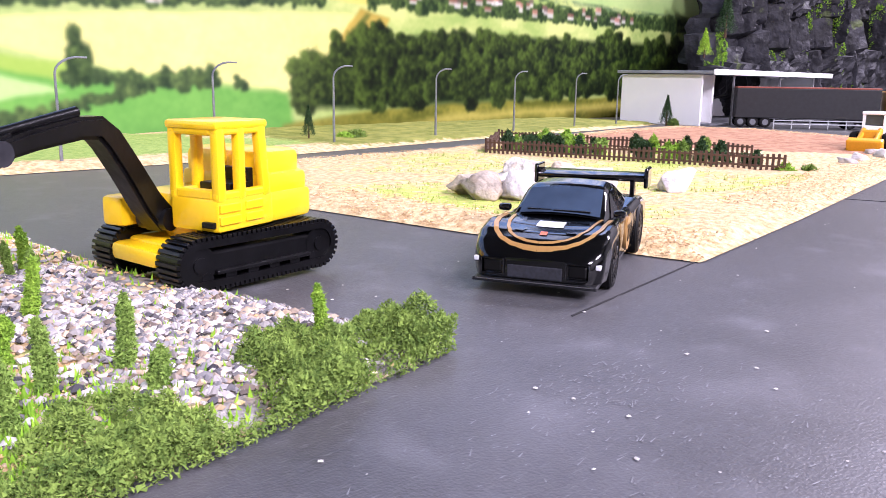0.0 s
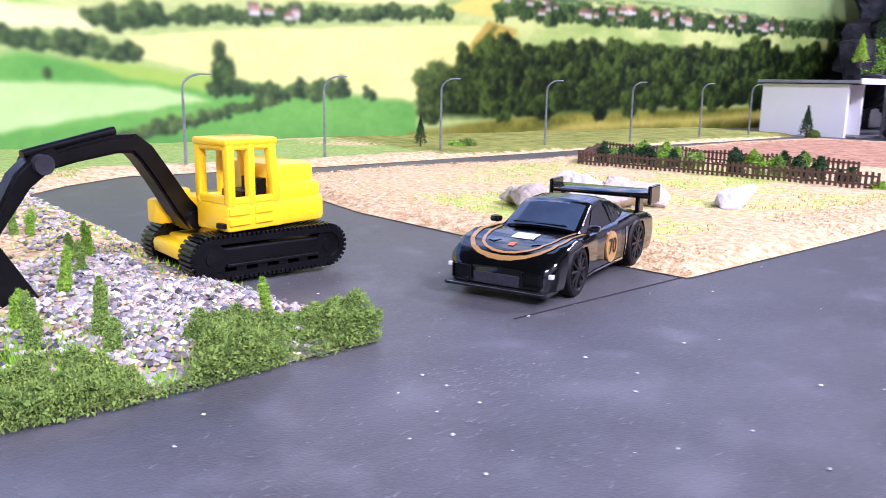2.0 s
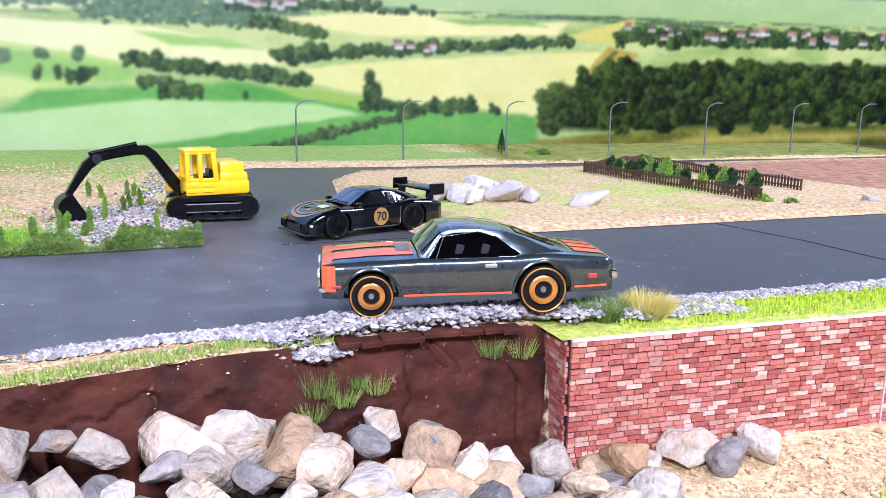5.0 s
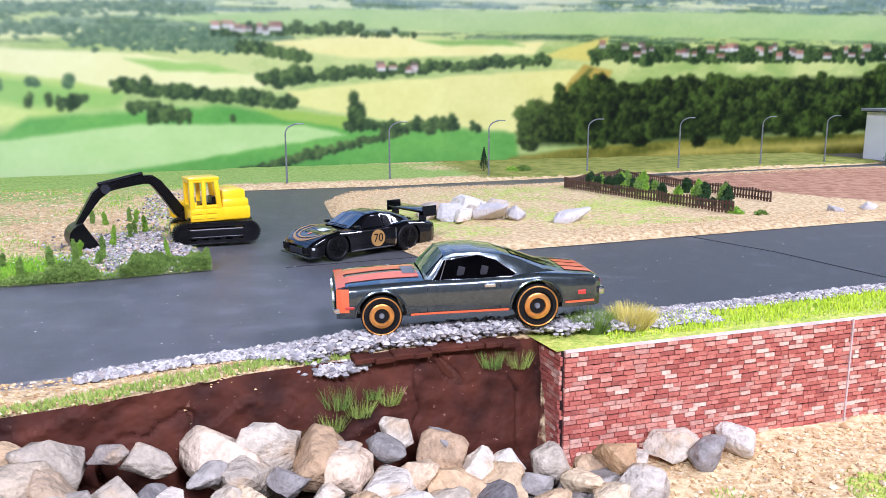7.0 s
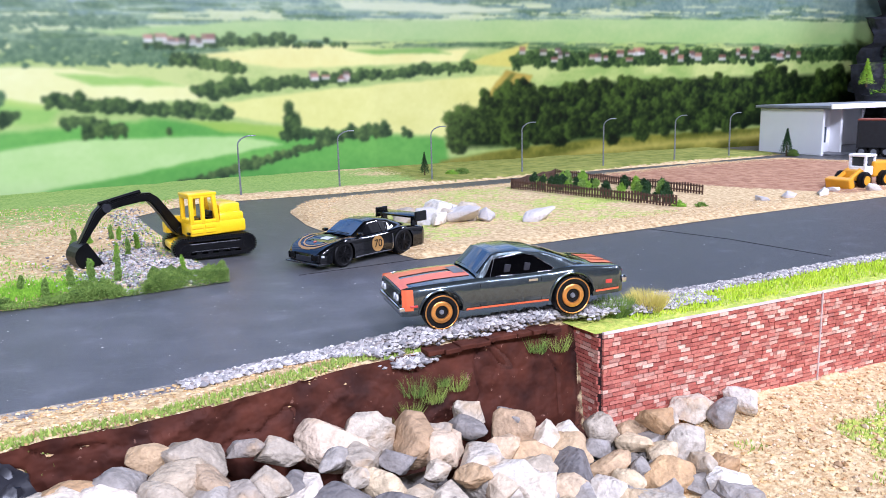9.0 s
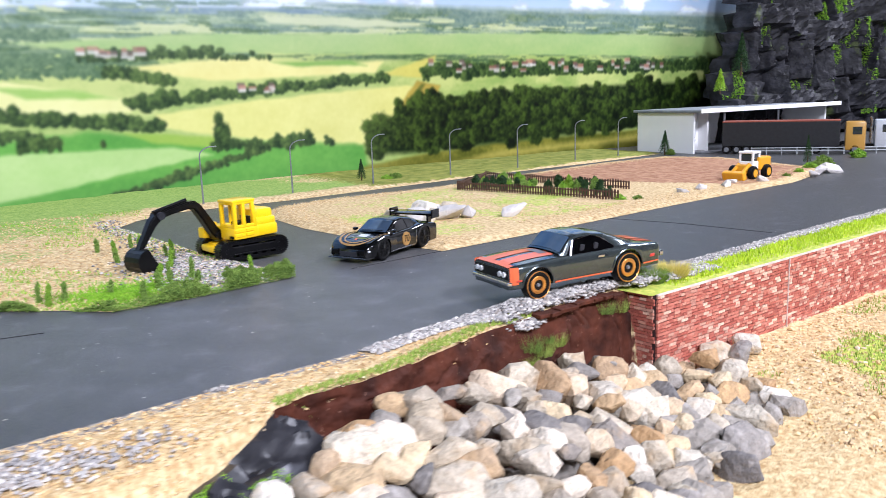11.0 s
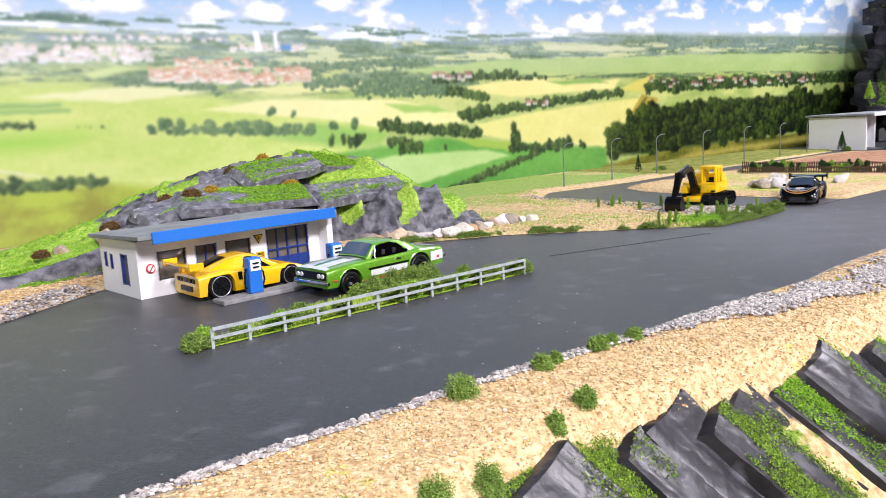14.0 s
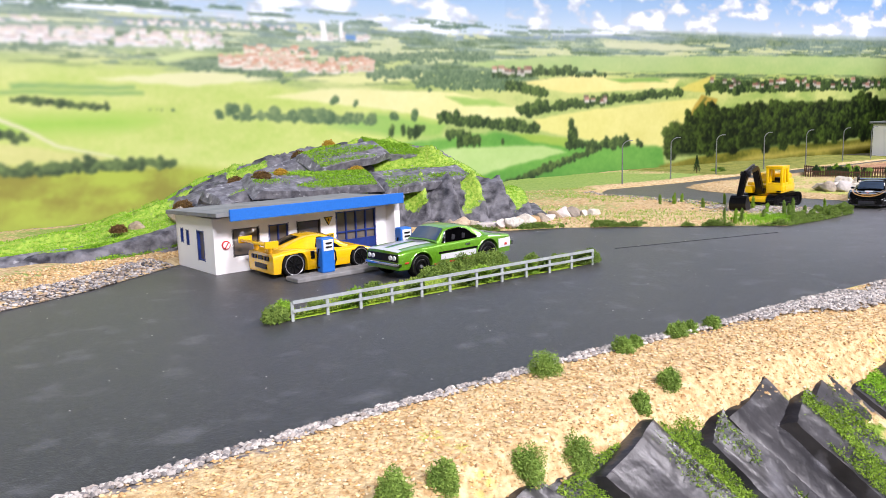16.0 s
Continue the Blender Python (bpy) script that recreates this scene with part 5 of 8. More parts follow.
# ---- slate slabs of the front outcrop ----
def slate_slab(x, y, z, length, width, thick, yaw, pitch, roll, seed, label, moss=0.0, group="slate slabs", mat=None, rugged=1.0, tuft_size=1.0):
    """A split slab: one long sloping face, one steep broken side, chipped outline."""
    peak = 0.24 + 0.12 * math.sin(seed * 1.7)

    def place(u, v):
        px = u * length * (1 + 0.16 * (vnoise(v * 2.2, u * 0 + seed, 1.0, 11) - 0.5))
        py = v * width * (1 - 0.3 * (u + 0.5)) * (0.85 + 0.4 * vnoise(u * 3.2, u * 0 + seed, 1.0, 12)) + 0.25 * width * (vnoise(u * 2.3 + seed, u * 0, 1.0, 13) - 0.5)
        crest = peak + 0.25 * (vnoise(u * 3 + seed, u * 0, 1.0, 14) - 0.5)
        prof = np.clip(np.where(v < crest, (v + 0.5) / (crest + 0.5), (0.5 - v) / np.maximum(0.06, 0.5 - crest) * 1.4), 0, 1)
        layers = np.floor(4.5 * fbm(px * 0.6 + seed, py * 1.8, 55, 15)) / 4.5
        pz = thick * (-0.5 + 1.25 * prof ** 0.75 + rugged * (0.7 * (layers - 0.5) + 0.22 * (fbm(px + seed, py, 190, 16) - 0.5)) + 0.25 * (fbm(py * 2.2 + seed, px * 0.15, 90, 18) - 0.5))
        return px, py, pz - thick * 1.2 * step(np.abs(u), 0.44, 0.5)

    nx, ny = (46, 24) if tuft_size < 2 else (26, 14)
    U, V = np.meshgrid(np.linspace(-0.5, 0.5, nx + 1), np.linspace(-0.5, 0.5, ny + 1), indexing="ij")
    P = np.stack(place(U, V), -1)
    verts = P.reshape(-1, 3).tolist()
    at = lambda i, j: i * (ny + 1) + j
    faces = [(at(i, j), at(i + 1, j), at(i + 1, j + 1), at(i, j + 1)) for i in range(nx) for j in range(ny)]
    rim = [at(i, 0) for i in range(nx)] + [at(nx, j) for j in range(ny)] + [at(i, ny) for i in range(nx, 0, -1)] + [at(0, j) for j in range(ny, 0, -1)]
    low = len(verts)
    verts += [(verts[k][0] * 0.96, verts[k][1] * 0.96, -1.7 * thick) for k in rim]
    m = len(rim)
    faces += [(rim[k], low + k, low + (k + 1) % m, rim[(k + 1) % m]) for k in range(m)]
    faces.append(tuple(low + k for k in range(m)))
    ob = mesh_object("rock_slab", verts, faces, mat or M_slate, smooth=True)
    ob.data.set_sharp_from_angle(angle=radians(30))
    ob.matrix_world = pose(x, y, z, roll, pitch, yaw)
    tagged(ob, label, "rock", group)
    if moss:
        rn = np.random.RandomState(seed)
        n = int(44000 * moss / tuft_size ** 2)
        a, b = rn.uniform(-0.44, 0.44, n), rn.uniform(-0.48, 0.4, n)
        k = fbm(a * length * 0.3 + seed, b * width, 65, seed % 60) + 0.12 * rn.rand(n) > 0.71 - 0.2 * moss
        px, py, pz = place(a[k], b[k])
        u, w = rn.normal(size=(2, k.sum(), 3))
        green = flakes("moss", np.stack([px, py, pz + 0.0009 * rn.rand(k.sum())], 1), u * 0.00018 * tuft_size, w * 0.00042 * tuft_size, M_slab_moss if x < -0.2 and tuft_size == 1 else M_lichen, ob)
        green["label"] = "bright green moss"
    return ob


rnd = random.Random(17)
x, k = -0.452, 0
while x < 0.022:
    yb = float(np.interp(x, BANK_X, BANK_Y))
    length, yaw, pitch = rnd.uniform(0.076, 0.098), -60 + rnd.uniform(-5, 5), 40 + rnd.uniform(-5, 5)
    run = 0.5 * length * math.cos(radians(pitch))
    tip = rnd.uniform(-0.004, 0.003)
    slate_slab(x + run * math.cos(radians(yaw)), yb - 0.002 + tip + run * math.sin(radians(yaw)), -0.0064 + rnd.uniform(-0.003, 0.001) - 0.5 * length * math.sin(radians(pitch)), length, rnd.uniform(0.03, 0.042), rnd.uniform(0.008, 0.012),
               yaw, pitch, rnd.uniform(-16, -4), 200 + k, "dark grey slate slab sloping steeply down below the verge", moss=(0.0, 0.75, 0.4, 1.0, 0.2)[k % 5] if x < -0.14 else rnd.choice((0.6, 0.85, 1.05)), rugged=0.2)
    x, k = x + rnd.uniform(0.015, 0.023), k + 1
slate_slab(0.034, -0.064, -0.0145, 0.05, 0.022, 0.011, -52, 24, -12, 300, "dark grey slate slab at the end of the earth bank")
slate_slab(0.014, -0.086, -0.021, 0.055, 0.026, 0.011, -44, 20, -8, 301, "dark grey slate slab beside the stone heap")

# ---- rocky hill behind the station ----
HILL = [(-0.50, 0.275), (-0.455, 0.262), (-0.41, 0.246), (-0.362, 0.252), (-0.335, 0.262), (-0.22, 0.27), (-0.165, 0.236), (-0.115, 0.228), (-0.075, 0.242), (-0.055, 0.28), (-0.07, 0.35), (-0.13, 0.41), (-0.25, 0.43),
        (-0.40, 0.39), (-0.49, 0.32)]
CREST_X, CREST_Z = (-0.5, -0.44, -0.40, -0.372, -0.34, -0.31, -0.25, -0.19, -0.14, -0.10, -0.075, -0.05), (0.003, 0.008, 0.013, 0.020, 0.030, 0.040, 0.054, 0.064, 0.058, 0.040, 0.02, 0.004)


M_hill = material("grey_hill_slate", srgb(138, 138, 144), srgb(72, 72, 78), rough=0.55, scale=200, bump=0.0008, bump_scale=300, stain=srgb(196, 196, 200), stain_scale=240, stain_lo=0.6, stain_hi=0.75)


def hill_height(x, y, d):
    crest = np.interp(x, CREST_X, CREST_Z)
    edge = np.minimum(crest * 0.85, np.interp(x, (-0.5, -0.4, -0.34, -0.3, -0.13, -0.1, -0.06), (0.006, 0.009, 0.02, 0.040, 0.036, 0.028, 0.01)))
    wander = 0.006 * (fbm(x, y, 40, 64) - 0.5)
    reach = 0.006 + 0.030 * step(x, -0.25, -0.19)
    face = edge * (0.16 * step(d, 0.0, 0.003) + 0.74 * step(d + wander, 0.002, reach) ** 0.8 + 0.10 * step(d + wander, reach + 0.001, reach + 0.004))
    slab = (crest - edge) * step(d, reach + 0.006, 0.085)
    u = x - 0.30 * y + 0.004 * (fbm(x, y, 50, 62) - 0.5)
    saw = (u / 0.021) % 1.0
    rib = (0.012 * saw ** 1.5 - 0.004) * step(x, -0.235, -0.2) * (1 - step(d, reach - 0.002, reach + 0.002)) * step(d, 0.002, 0.01)
    tall = step(d, reach + 0.012, reach + 0.03)
    shelves = (np.floor(7 * fbm(x * 0.7 + 0.4 * y, y * 1.8, 30, 66)) / 7 - 0.4) * 0.016 * tall
    crags = 0.010 * np.maximum(0, fbm(x, y * 1.4, 85, 65) - 0.5) * step(crest, 0.03, 0.05) * tall
    rough = 0.0018 * (fbm(x, y * 2, 160, 69) - 0.5)
    return 0.0005 + face + slab + rib + shelves + crags + rough * step(d, 0, 0.006)


def hill_green(x, y, d):
    reach = 0.006 + 0.030 * step(x, -0.25, -0.19)
    strips = step((((x - 0.30 * y + 0.004 * (fbm(x, y, 50, 62) - 0.5)) / 0.042) % 1.0) + 0.5 * (fbm(x, y, 70, 60) - 0.5), 0.52, 0.6) * step(x, -0.235, -0.2) * step(d, 0.006, 0.014) * (1 - step(d, reach, reach + 0.004))
    return np.maximum(strips, np.maximum(step(fbm(x, y, 20, 67), 0.45, 0.51), 1 - step(x, -0.35, -0.335)) * step(d, reach + 0.002, reach + 0.009))


hill = patch("rock_hill", HILL, 0.0022, hill_height, layered("hill_rock", [(srgb(128, 128, 134), srgb(54, 54, 60), 130, None), (srgb(122, 168, 50), srgb(176, 200, 84), 420, "grass")], rough=0.6, bump=0.0016, bump_scale=260),
             {"grass": lambda x, y, d: 0.75 * hill_green(x, y, d)})
for k, (x, y, z, ln, wd, yaw, pitch, roll) in enumerate(((-0.168, 0.277, 0.0375, 0.085, 0.034, 2, -2, 9), (-0.255, 0.276, 0.0395, 0.1, 0.04, -2, 1, 8), (-0.215, 0.318, 0.056, 0.07, 0.04, 10, -8, 12), (-0.165, 0.325, 0.057, 0.06, 0.03, -8, 8, 10),
                                                           (-0.3, 0.288, 0.037, 0.06, 0.03, 12, -10, 8), (-0.26, 0.32, 0.047, 0.05, 0.026, 14, -14, 10), (-0.375, 0.262, 0.008, 0.07, 0.026, 10, -5, 14), (-0.425, 0.262, 0.004, 0.07, 0.026, 4, -4, 14))):
    slate_slab(x, y, z, ln, wd, 0.0045, yaw, pitch, roll, 400 + k, "grey slate slab lying on the rocky hill", moss=(0.3, 0.75, 0.5, 0.9)[k % 4] if k < 6 else 1.3, group="hill slabs", mat=M_hill, rugged=0.4, tuft_size=1.5)
structure(hill, "grey slate hill with patches of bright green moss", "rock")
rs = np.random.RandomState(31)
x, y = rs.uniform(-0.5, -0.05, 60000), rs.uniform(0.22, 0.40, 60000)
k = inside(HILL, x, y)
x, y = x[k], y[k]
d, _, _ = edge_distance(HILL, x, y)
k = hill_green(x, y, d) > 0.6
blades("hill_grass", np.stack([x[k], y[k], hill_height(x[k], y[k], d[k])], 1), 0.0005, 0.0013, M_lichen, 33, "bright green moss and grass on the rocky hill", "grass")
M_heath = material("brown_heather", srgb(128, 100, 52), srgb(90, 66, 40), rough=0.9, scale=300, island=0.6)
M_broom = material("yellow_broom", srgb(206, 172, 60), srgb(168, 132, 40), rough=0.9, scale=300, island=0.6)
for k, (x, y, r, mt, nm) in enumerate(((-0.245, 0.33, 0.006, M_heath, "brown"), (-0.30, 0.31, 0.006, M_heath, "brown"), (-0.29, 0.285, 0.0065, M_heath, "brown"), (-0.212, 0.302, 0.006, M_broom, "yellow"),
                                       (-0.275, 0.288, 0.005, M_broom, "yellow"), (-0.215, 0.345, 0.005, M_broom, "yellow"), (-0.34, 0.30, 0.006, M_heath, "brown"), (-0.385, 0.275, 0.005, M_heath, "brown"))):
    d = edge_distance(HILL, np.array([x]), np.array([y]))[0]
    foliage("heath_bush", (x, y, float(hill_height(np.array([x]), np.array([y]), d)[0]) + (0.003 if y < 0.325 else -0.001)), r, r, r * 0.85, mt, 120 + k, nm + " rounded heath bush on the rocky hill", "bush", "hill bushes", 0.0006)

# ---- dark cliff at the far end ----
M_cliff = material("dark_cliff_slate", srgb(54, 54, 60), srgb(16, 16, 19), rough=0.62, scale=60, bump=0.002, bump_scale=150, stain=srgb(74, 84, 52), stain_scale=40, stain_lo=0.64, stain_hi=0.7, spec=0.25)
verts, faces = [], []
nx, nz = 110, 80
for i in range(nx + 1):
    for j in range(nz + 1):
        z = 0.45 * j / nz - 0.01
        left = 0.955 + 0.32 * z + 0.03 * math.floor(z * 14) / 14
        x = left + (1.72 - left) * (i / nx)
        ledge = 0.02 * (math.floor(z * 26 + 1.5 * float(vnoise(x, z, 9, 83))) % 3)
        rib = 0.022 * float(vnoise(x, z * 0.25, 48, 85)) + 0.014 * float(fbm(x, z, 90, 87))
        y = 0.585 - 0.02 - ledge * 0.8 - rib - (0.0 if i else -0.03) - 0.13 * max(0, x - 1.1)
        verts.append((x, y, z))
for i in range(nx):
    for j in range(nz):
        a = i * (nz + 1) + j
        faces.append((a, a + nz + 1, a + nz + 2, a + 1))
cliff = mesh_object("cliff", verts, faces, M_cliff)
structure(cliff, "dark slate cliff with mossy ledges behind the hall", "rock")
rnd = random.Random(61)
for tier in range(5):
    x = 0.975 + 0.026 * tier
    while x < 1.5:
        wide = rnd.uniform(0.02, 0.052)
        slate_slab(x + wide / 2, 0.532 - 0.13 * max(0.0, x - 1.08) + 0.004 * tier + rnd.uniform(-0.014, 0.008), 0.072 + 0.05 * tier + rnd.uniform(-0.012, 0.012), rnd.uniform(0.05, 0.085), wide, rnd.uniform(0.014, 0.024),
                   -90 + rnd.uniform(-22, 22), 80 + rnd.uniform(-8, 8), rnd.uniform(-10, 10), 500 + int(1000 * x) + tier, "dark slate block on a ledge of the cliff", moss=rnd.choice((0.0, 0.0, 0.35, 0.6)), group="cliff blocks", mat=M_cliff, rugged=0.8, tuft_size=2.6)
        x += wide * rnd.uniform(0.8, 1.5)


# ---- conifers and far bushes ----
M_fir = material("fir_green", srgb(52, 84, 40), srgb(30, 56, 26), rough=0.9, scale=300, island=0.6)
M_cypress = material("cypress_green", srgb(182, 214, 62), srgb(126, 172, 40), rough=0.9, scale=300, island=0.6)
M_bark = material("brown_bark", srgb(96, 70, 48), srgb(64, 46, 32), rough=0.9)


def conifer(x, y, z, h, r, mat, seed, label, n=6000):
    tree = empty("conifer", pose(x, y, z), label, "tree", "conifers")
    bm = bmesh.new()
    rod(bm, (0, 0, -0.001), (0, 0, h * 0.5), r * 0.12, r * 0.05, 8)
    part("trunk", bm, M_bark, tree)
    rn = np.random.RandomState(seed)
    t = rn.rand(n) ** 0.75
    a = rn.uniform(0, math.tau, n)
    q = r * (1 - t) * (0.6 + 0.4 * rn.rand(n)) * (0.85 + 0.2 * np.sin(5 * a + 9 * t))
    p = np.stack([q * np.cos(a), q * np.sin(a), h * (0.08 + 0.92 * t)], 1)
    u, w = rn.normal(size=(2, n, 3)) * r * 0.06
    flakes("crown", p, u * 0.4, w, mat, tree)
    return tree



conifer(-0.1806, -0.1436, 0.016 - 0.062, 0.062, 0.0125, M_cypress, 1, "bright green slender conifer below the slate slabs", 22000)
conifer(0.769, 0.46, 0.0, 0.031, 0.009, M_fir, 2, "small dark fir beside the white hall")
conifer(0.335, 0.475, 0.003, 0.022, 0.006, M_fir, 3, "small dark fir by the street lamp")
conifer(1.0, 0.52, 0.10, 0.06, 0.016, M_fir, 4, "dark fir on the cliff edge")
conifer(0.96, 0.525, 0.075, 0.034, 0.011, M_cypress, 5, "light green conifer on the cliff ledge")
conifer(0.745, 0.245, 0.0, 0.032, 0.006, M_fir, 6, "dark green conifer by the main road")
for k, (x, y, r) in enumerate(((0.372, 0.47, 0.007), (0.36, 0.468, 0.006), (0.755, 0.232, 0.009), (0.70, 0.213, 0.007), (0.725, 0.222, 0.006), (0.86, 0.255, 0.008), (0.775, 0.455, 0.006), (0.66, 0.20, 0.005), (0.62, 0.186, 0.004),
                               (0.405, 0.185, 0.005), (0.418, 0.178, 0.004))):
    foliage("foam_bush", (x, y, 0.001), r, r, r, M_bush if k % 2 else M_moss, 150 + k, "small green foam bush at the roadside", "bush", "roadside bushes", 0.001)

# ---- fenced garden ----
M_fence = material("brown_fence_wood", srgb(92, 66, 50), srgb(62, 44, 34), rough=0.8, scale=300, obj_random=0.4)
bm = bmesh.new()
box(bm, 0, 0, 0, 0.0013, 0.0006, 0.0085)
slat_mesh = bpy.data.meshes.new("slat")
bm.to_mesh(slat_mesh)
bm.free()
slat_mesh.materials.append(M_fence)


def picket_fence(points, label):
    f = empty("picket_fence", pose(points[0][0], points[0][1], 0.0025), label, "fence", "garden fences")
    for (x0, y0), (x1, y1) in zip(points, points[1:]):
        a, b = Vector((x0, y0, 0)), Vector((x1, y1, 0))
        o = Vector((points[0][0], points[0][1], 0))
        yaw = math.atan2(y1 - y0, x1 - x0)
        n = int((b - a).length / 0.0026)
        for k in range(n + 1):
            p = a.lerp(b, k / n) - o
            s = new("slat", slat_mesh)
            s.parent = f
            dip = 0.0012 * math.sin(math.pi * ((k * 0.0026) % 0.03) / 0.03)
            s.matrix_local = Matrix.Translation((p.x, p.y, 0.0042 - dip)) @ Matrix.Rotation(yaw, 4, "Z")
        for z in (0.0022, 0.0062):
            bm = bmesh.new()
            m = (a + b) / 2 - o
            box(bm, m.x, m.y, z, (b - a).length, 0.0008, 0.0009, rot=Matrix.Rotation(yaw, 4, "Z"))
            part("fence_rail", bm, M_fence, f)
    return f


picket_fence([(0.357, 0.335), (0.376, 0.274), (0.402, 0.184)], "weathered brown picket fence in front of the garden")
picket_fence([(0.357, 0.335), (0.428, 0.388), (0.442, 0.30), (0.458, 0.226)], "weathered brown picket fence behind the garden")
rs = np.random.RandomState(41)
for k in range(48):
    t, w = rs.rand(), rs.uniform(0.15, 0.85)
    a = Vector((0.36, 0.33, 0)).lerp(Vector((0.402, 0.19, 0)), t)
    b = Vector((0.428, 0.375, 0)).lerp(Vector((0.452, 0.235, 0)), t)
    p = a.lerp(b, w)
    h = rs.uniform(0.006, 0.014)
    foliage("garden_plant", (p.x, p.y, 0.002 + h * 0.3), h * 0.27, h * 0.27, h * 0.62, (M_fir, M_fir, M_olive, M_bush)[k % 4], 220 + k, "green vegetable plant in the fenced garden", "plant", "garden plants", 0.001)

# ---- street lamps along the back road ----
M_lamp = material("grey_lamp_metal", srgb(150, 154, 158), srgb(120, 124, 128), rough=0.4, metal=0.6)


def street_lamp(x, y):
    lamp = empty("street_lamp", pose(x, y, 0.001), "slim grey street lamp with a curved arm", "lamp", "street lamps")
    bm = bmesh.new()
    rod(bm, (0, 0, -0.001), (0, 0, 0.042), 0.0009, 0.0006, 8)
    part("pole", bm, M_lamp, lamp, smooth=True)
    bm = bmesh.new()
    prev = (0, 0, 0.042)
    for k in range(1, 6):
        a = k / 5 * math.pi / 2.3
        cur = (0.009 * (1 - math.cos(a)) * 1.3, 0, 0.042 + 0.0075 * math.sin(a))
        rod(bm, prev, cur, 0.0006, 0.0005, 6)
        prev = cur
    part("arm", bm, M_lamp, lamp, smooth=True)
    bm = bmesh.new()
    box(bm, prev[0] + 0.0025, 0, prev[2], 0.006, 0.0018, 0.0009, bevel=0.0003)
    part("lamp_head", bm, M_lamp, lamp)
    return lamp


first = street_lamp(0.153, 0.413)
for x, y in ((0.238, 0.425), (0.328, 0.438), (0.424, 0.445), (0.522, 0.455), (0.618, 0.465), (0.70, 0.475)):
    copy_thing(first, pose(x, y, 0.001))

# ---- white hall, trucks, loader ----
M_white = material("white_card", srgb(253, 253, 253), srgb(248, 248, 249), rough=0.6, scale=60)
M_darkroof = material("grey_roof_card", srgb(150, 156, 162), srgb(120, 124, 130), rough=0.6, scale=60)
M_black = material("black_plastic", srgb(14, 14, 15), srgb(8, 8, 9), rough=0.35, spec=0.25, scale=300, bump=0.0001, bump_scale=600)
M_tyre = material("black_rubber", srgb(16, 16, 17), srgb(9, 9, 10), rough=0.55, spec=0.25, scale=300)
M_grey = material("grey_plastic", srgb(120, 122, 126), srgb(96, 98, 102), rough=0.5)
hall = empty("storage_hall", pose(0.80, 0.44, 0, 0, 0, 0), "white flat-roofed storage hall with open bays", "building")
for nm, cx, cy, cz, sx, sy, sz, mt in (("wall", 0.0015, 0.048, 0.026, 0.003, 0.096, 0.052, M_white), ("wall", 0.15, 0.0945, 0.026, 0.294, 0.003, 0.052, M_white),
                                       ("wall", 0.298, 0.048, 0.026, 0.003, 0.09, 0.052, M_white), ("partition", 0.033, 0.048, 0.026, 0.003, 0.088, 0.052, M_white),
                                       ("bay_wall", 0.018, 0.02, 0.026, 0.027, 0.002, 0.05, M_white), ("roof", 0.15, 0.042, 0.0545, 0.31, 0.115, 0.003, M_darkroof),
                                       ("fascia", 0.15, -0.0155, 0.0548, 0.311, 0.002, 0.0055, M_white), ("column", 0.045, -0.012, 0.0264, 0.002, 0.002, 0.0528, M_grey), ("column", 0.16, -0.012, 0.0264, 0.002, 0.002, 0.0528, M_grey),
                                       ("floor_slab", 0.15, 0.04, 0.0012, 0.292, 0.1, 0.002, M_grey)):
    bm = bmesh.new()
    box(bm, cx, cy, cz, sx, sy, sz, bevel=0.0003)
    part(nm, bm, mt, hall)
bm = bmesh.new()
box(bm, 0.018, 0.0182, 0.022, 0.014, 0.001, 0.018)
part("window_pane", bm, window_glass("hall_glass", srgb(70, 86, 96)), hall)


def simple_wheel(parent, x, y, z, r, w, rim_mat, name="wheel"):
    bm = bmesh.new()
    rod(bm, (x, y - w / 2, z), (x, y + w / 2, z), r, r, 20)
    es = [e for e in bm.edges if len(e.link_faces) == 2 and e.calc_face_angle() > 1]
    bmesh.ops.bevel(bm, geom=es, offset=r * 0.15, segments=2, affect="EDGES")
    wh = part(name, bm, M_tyre, parent, smooth=True)
    bm = bmesh.new()
    rod(bm, (x, y - w / 2 - 0.0002, z), (x, y + w / 2 + 0.0002, z), r * 0.55, r * 0.55, 16)
    part("rim", bm, rim_mat, wh, smooth=True)
    return wh


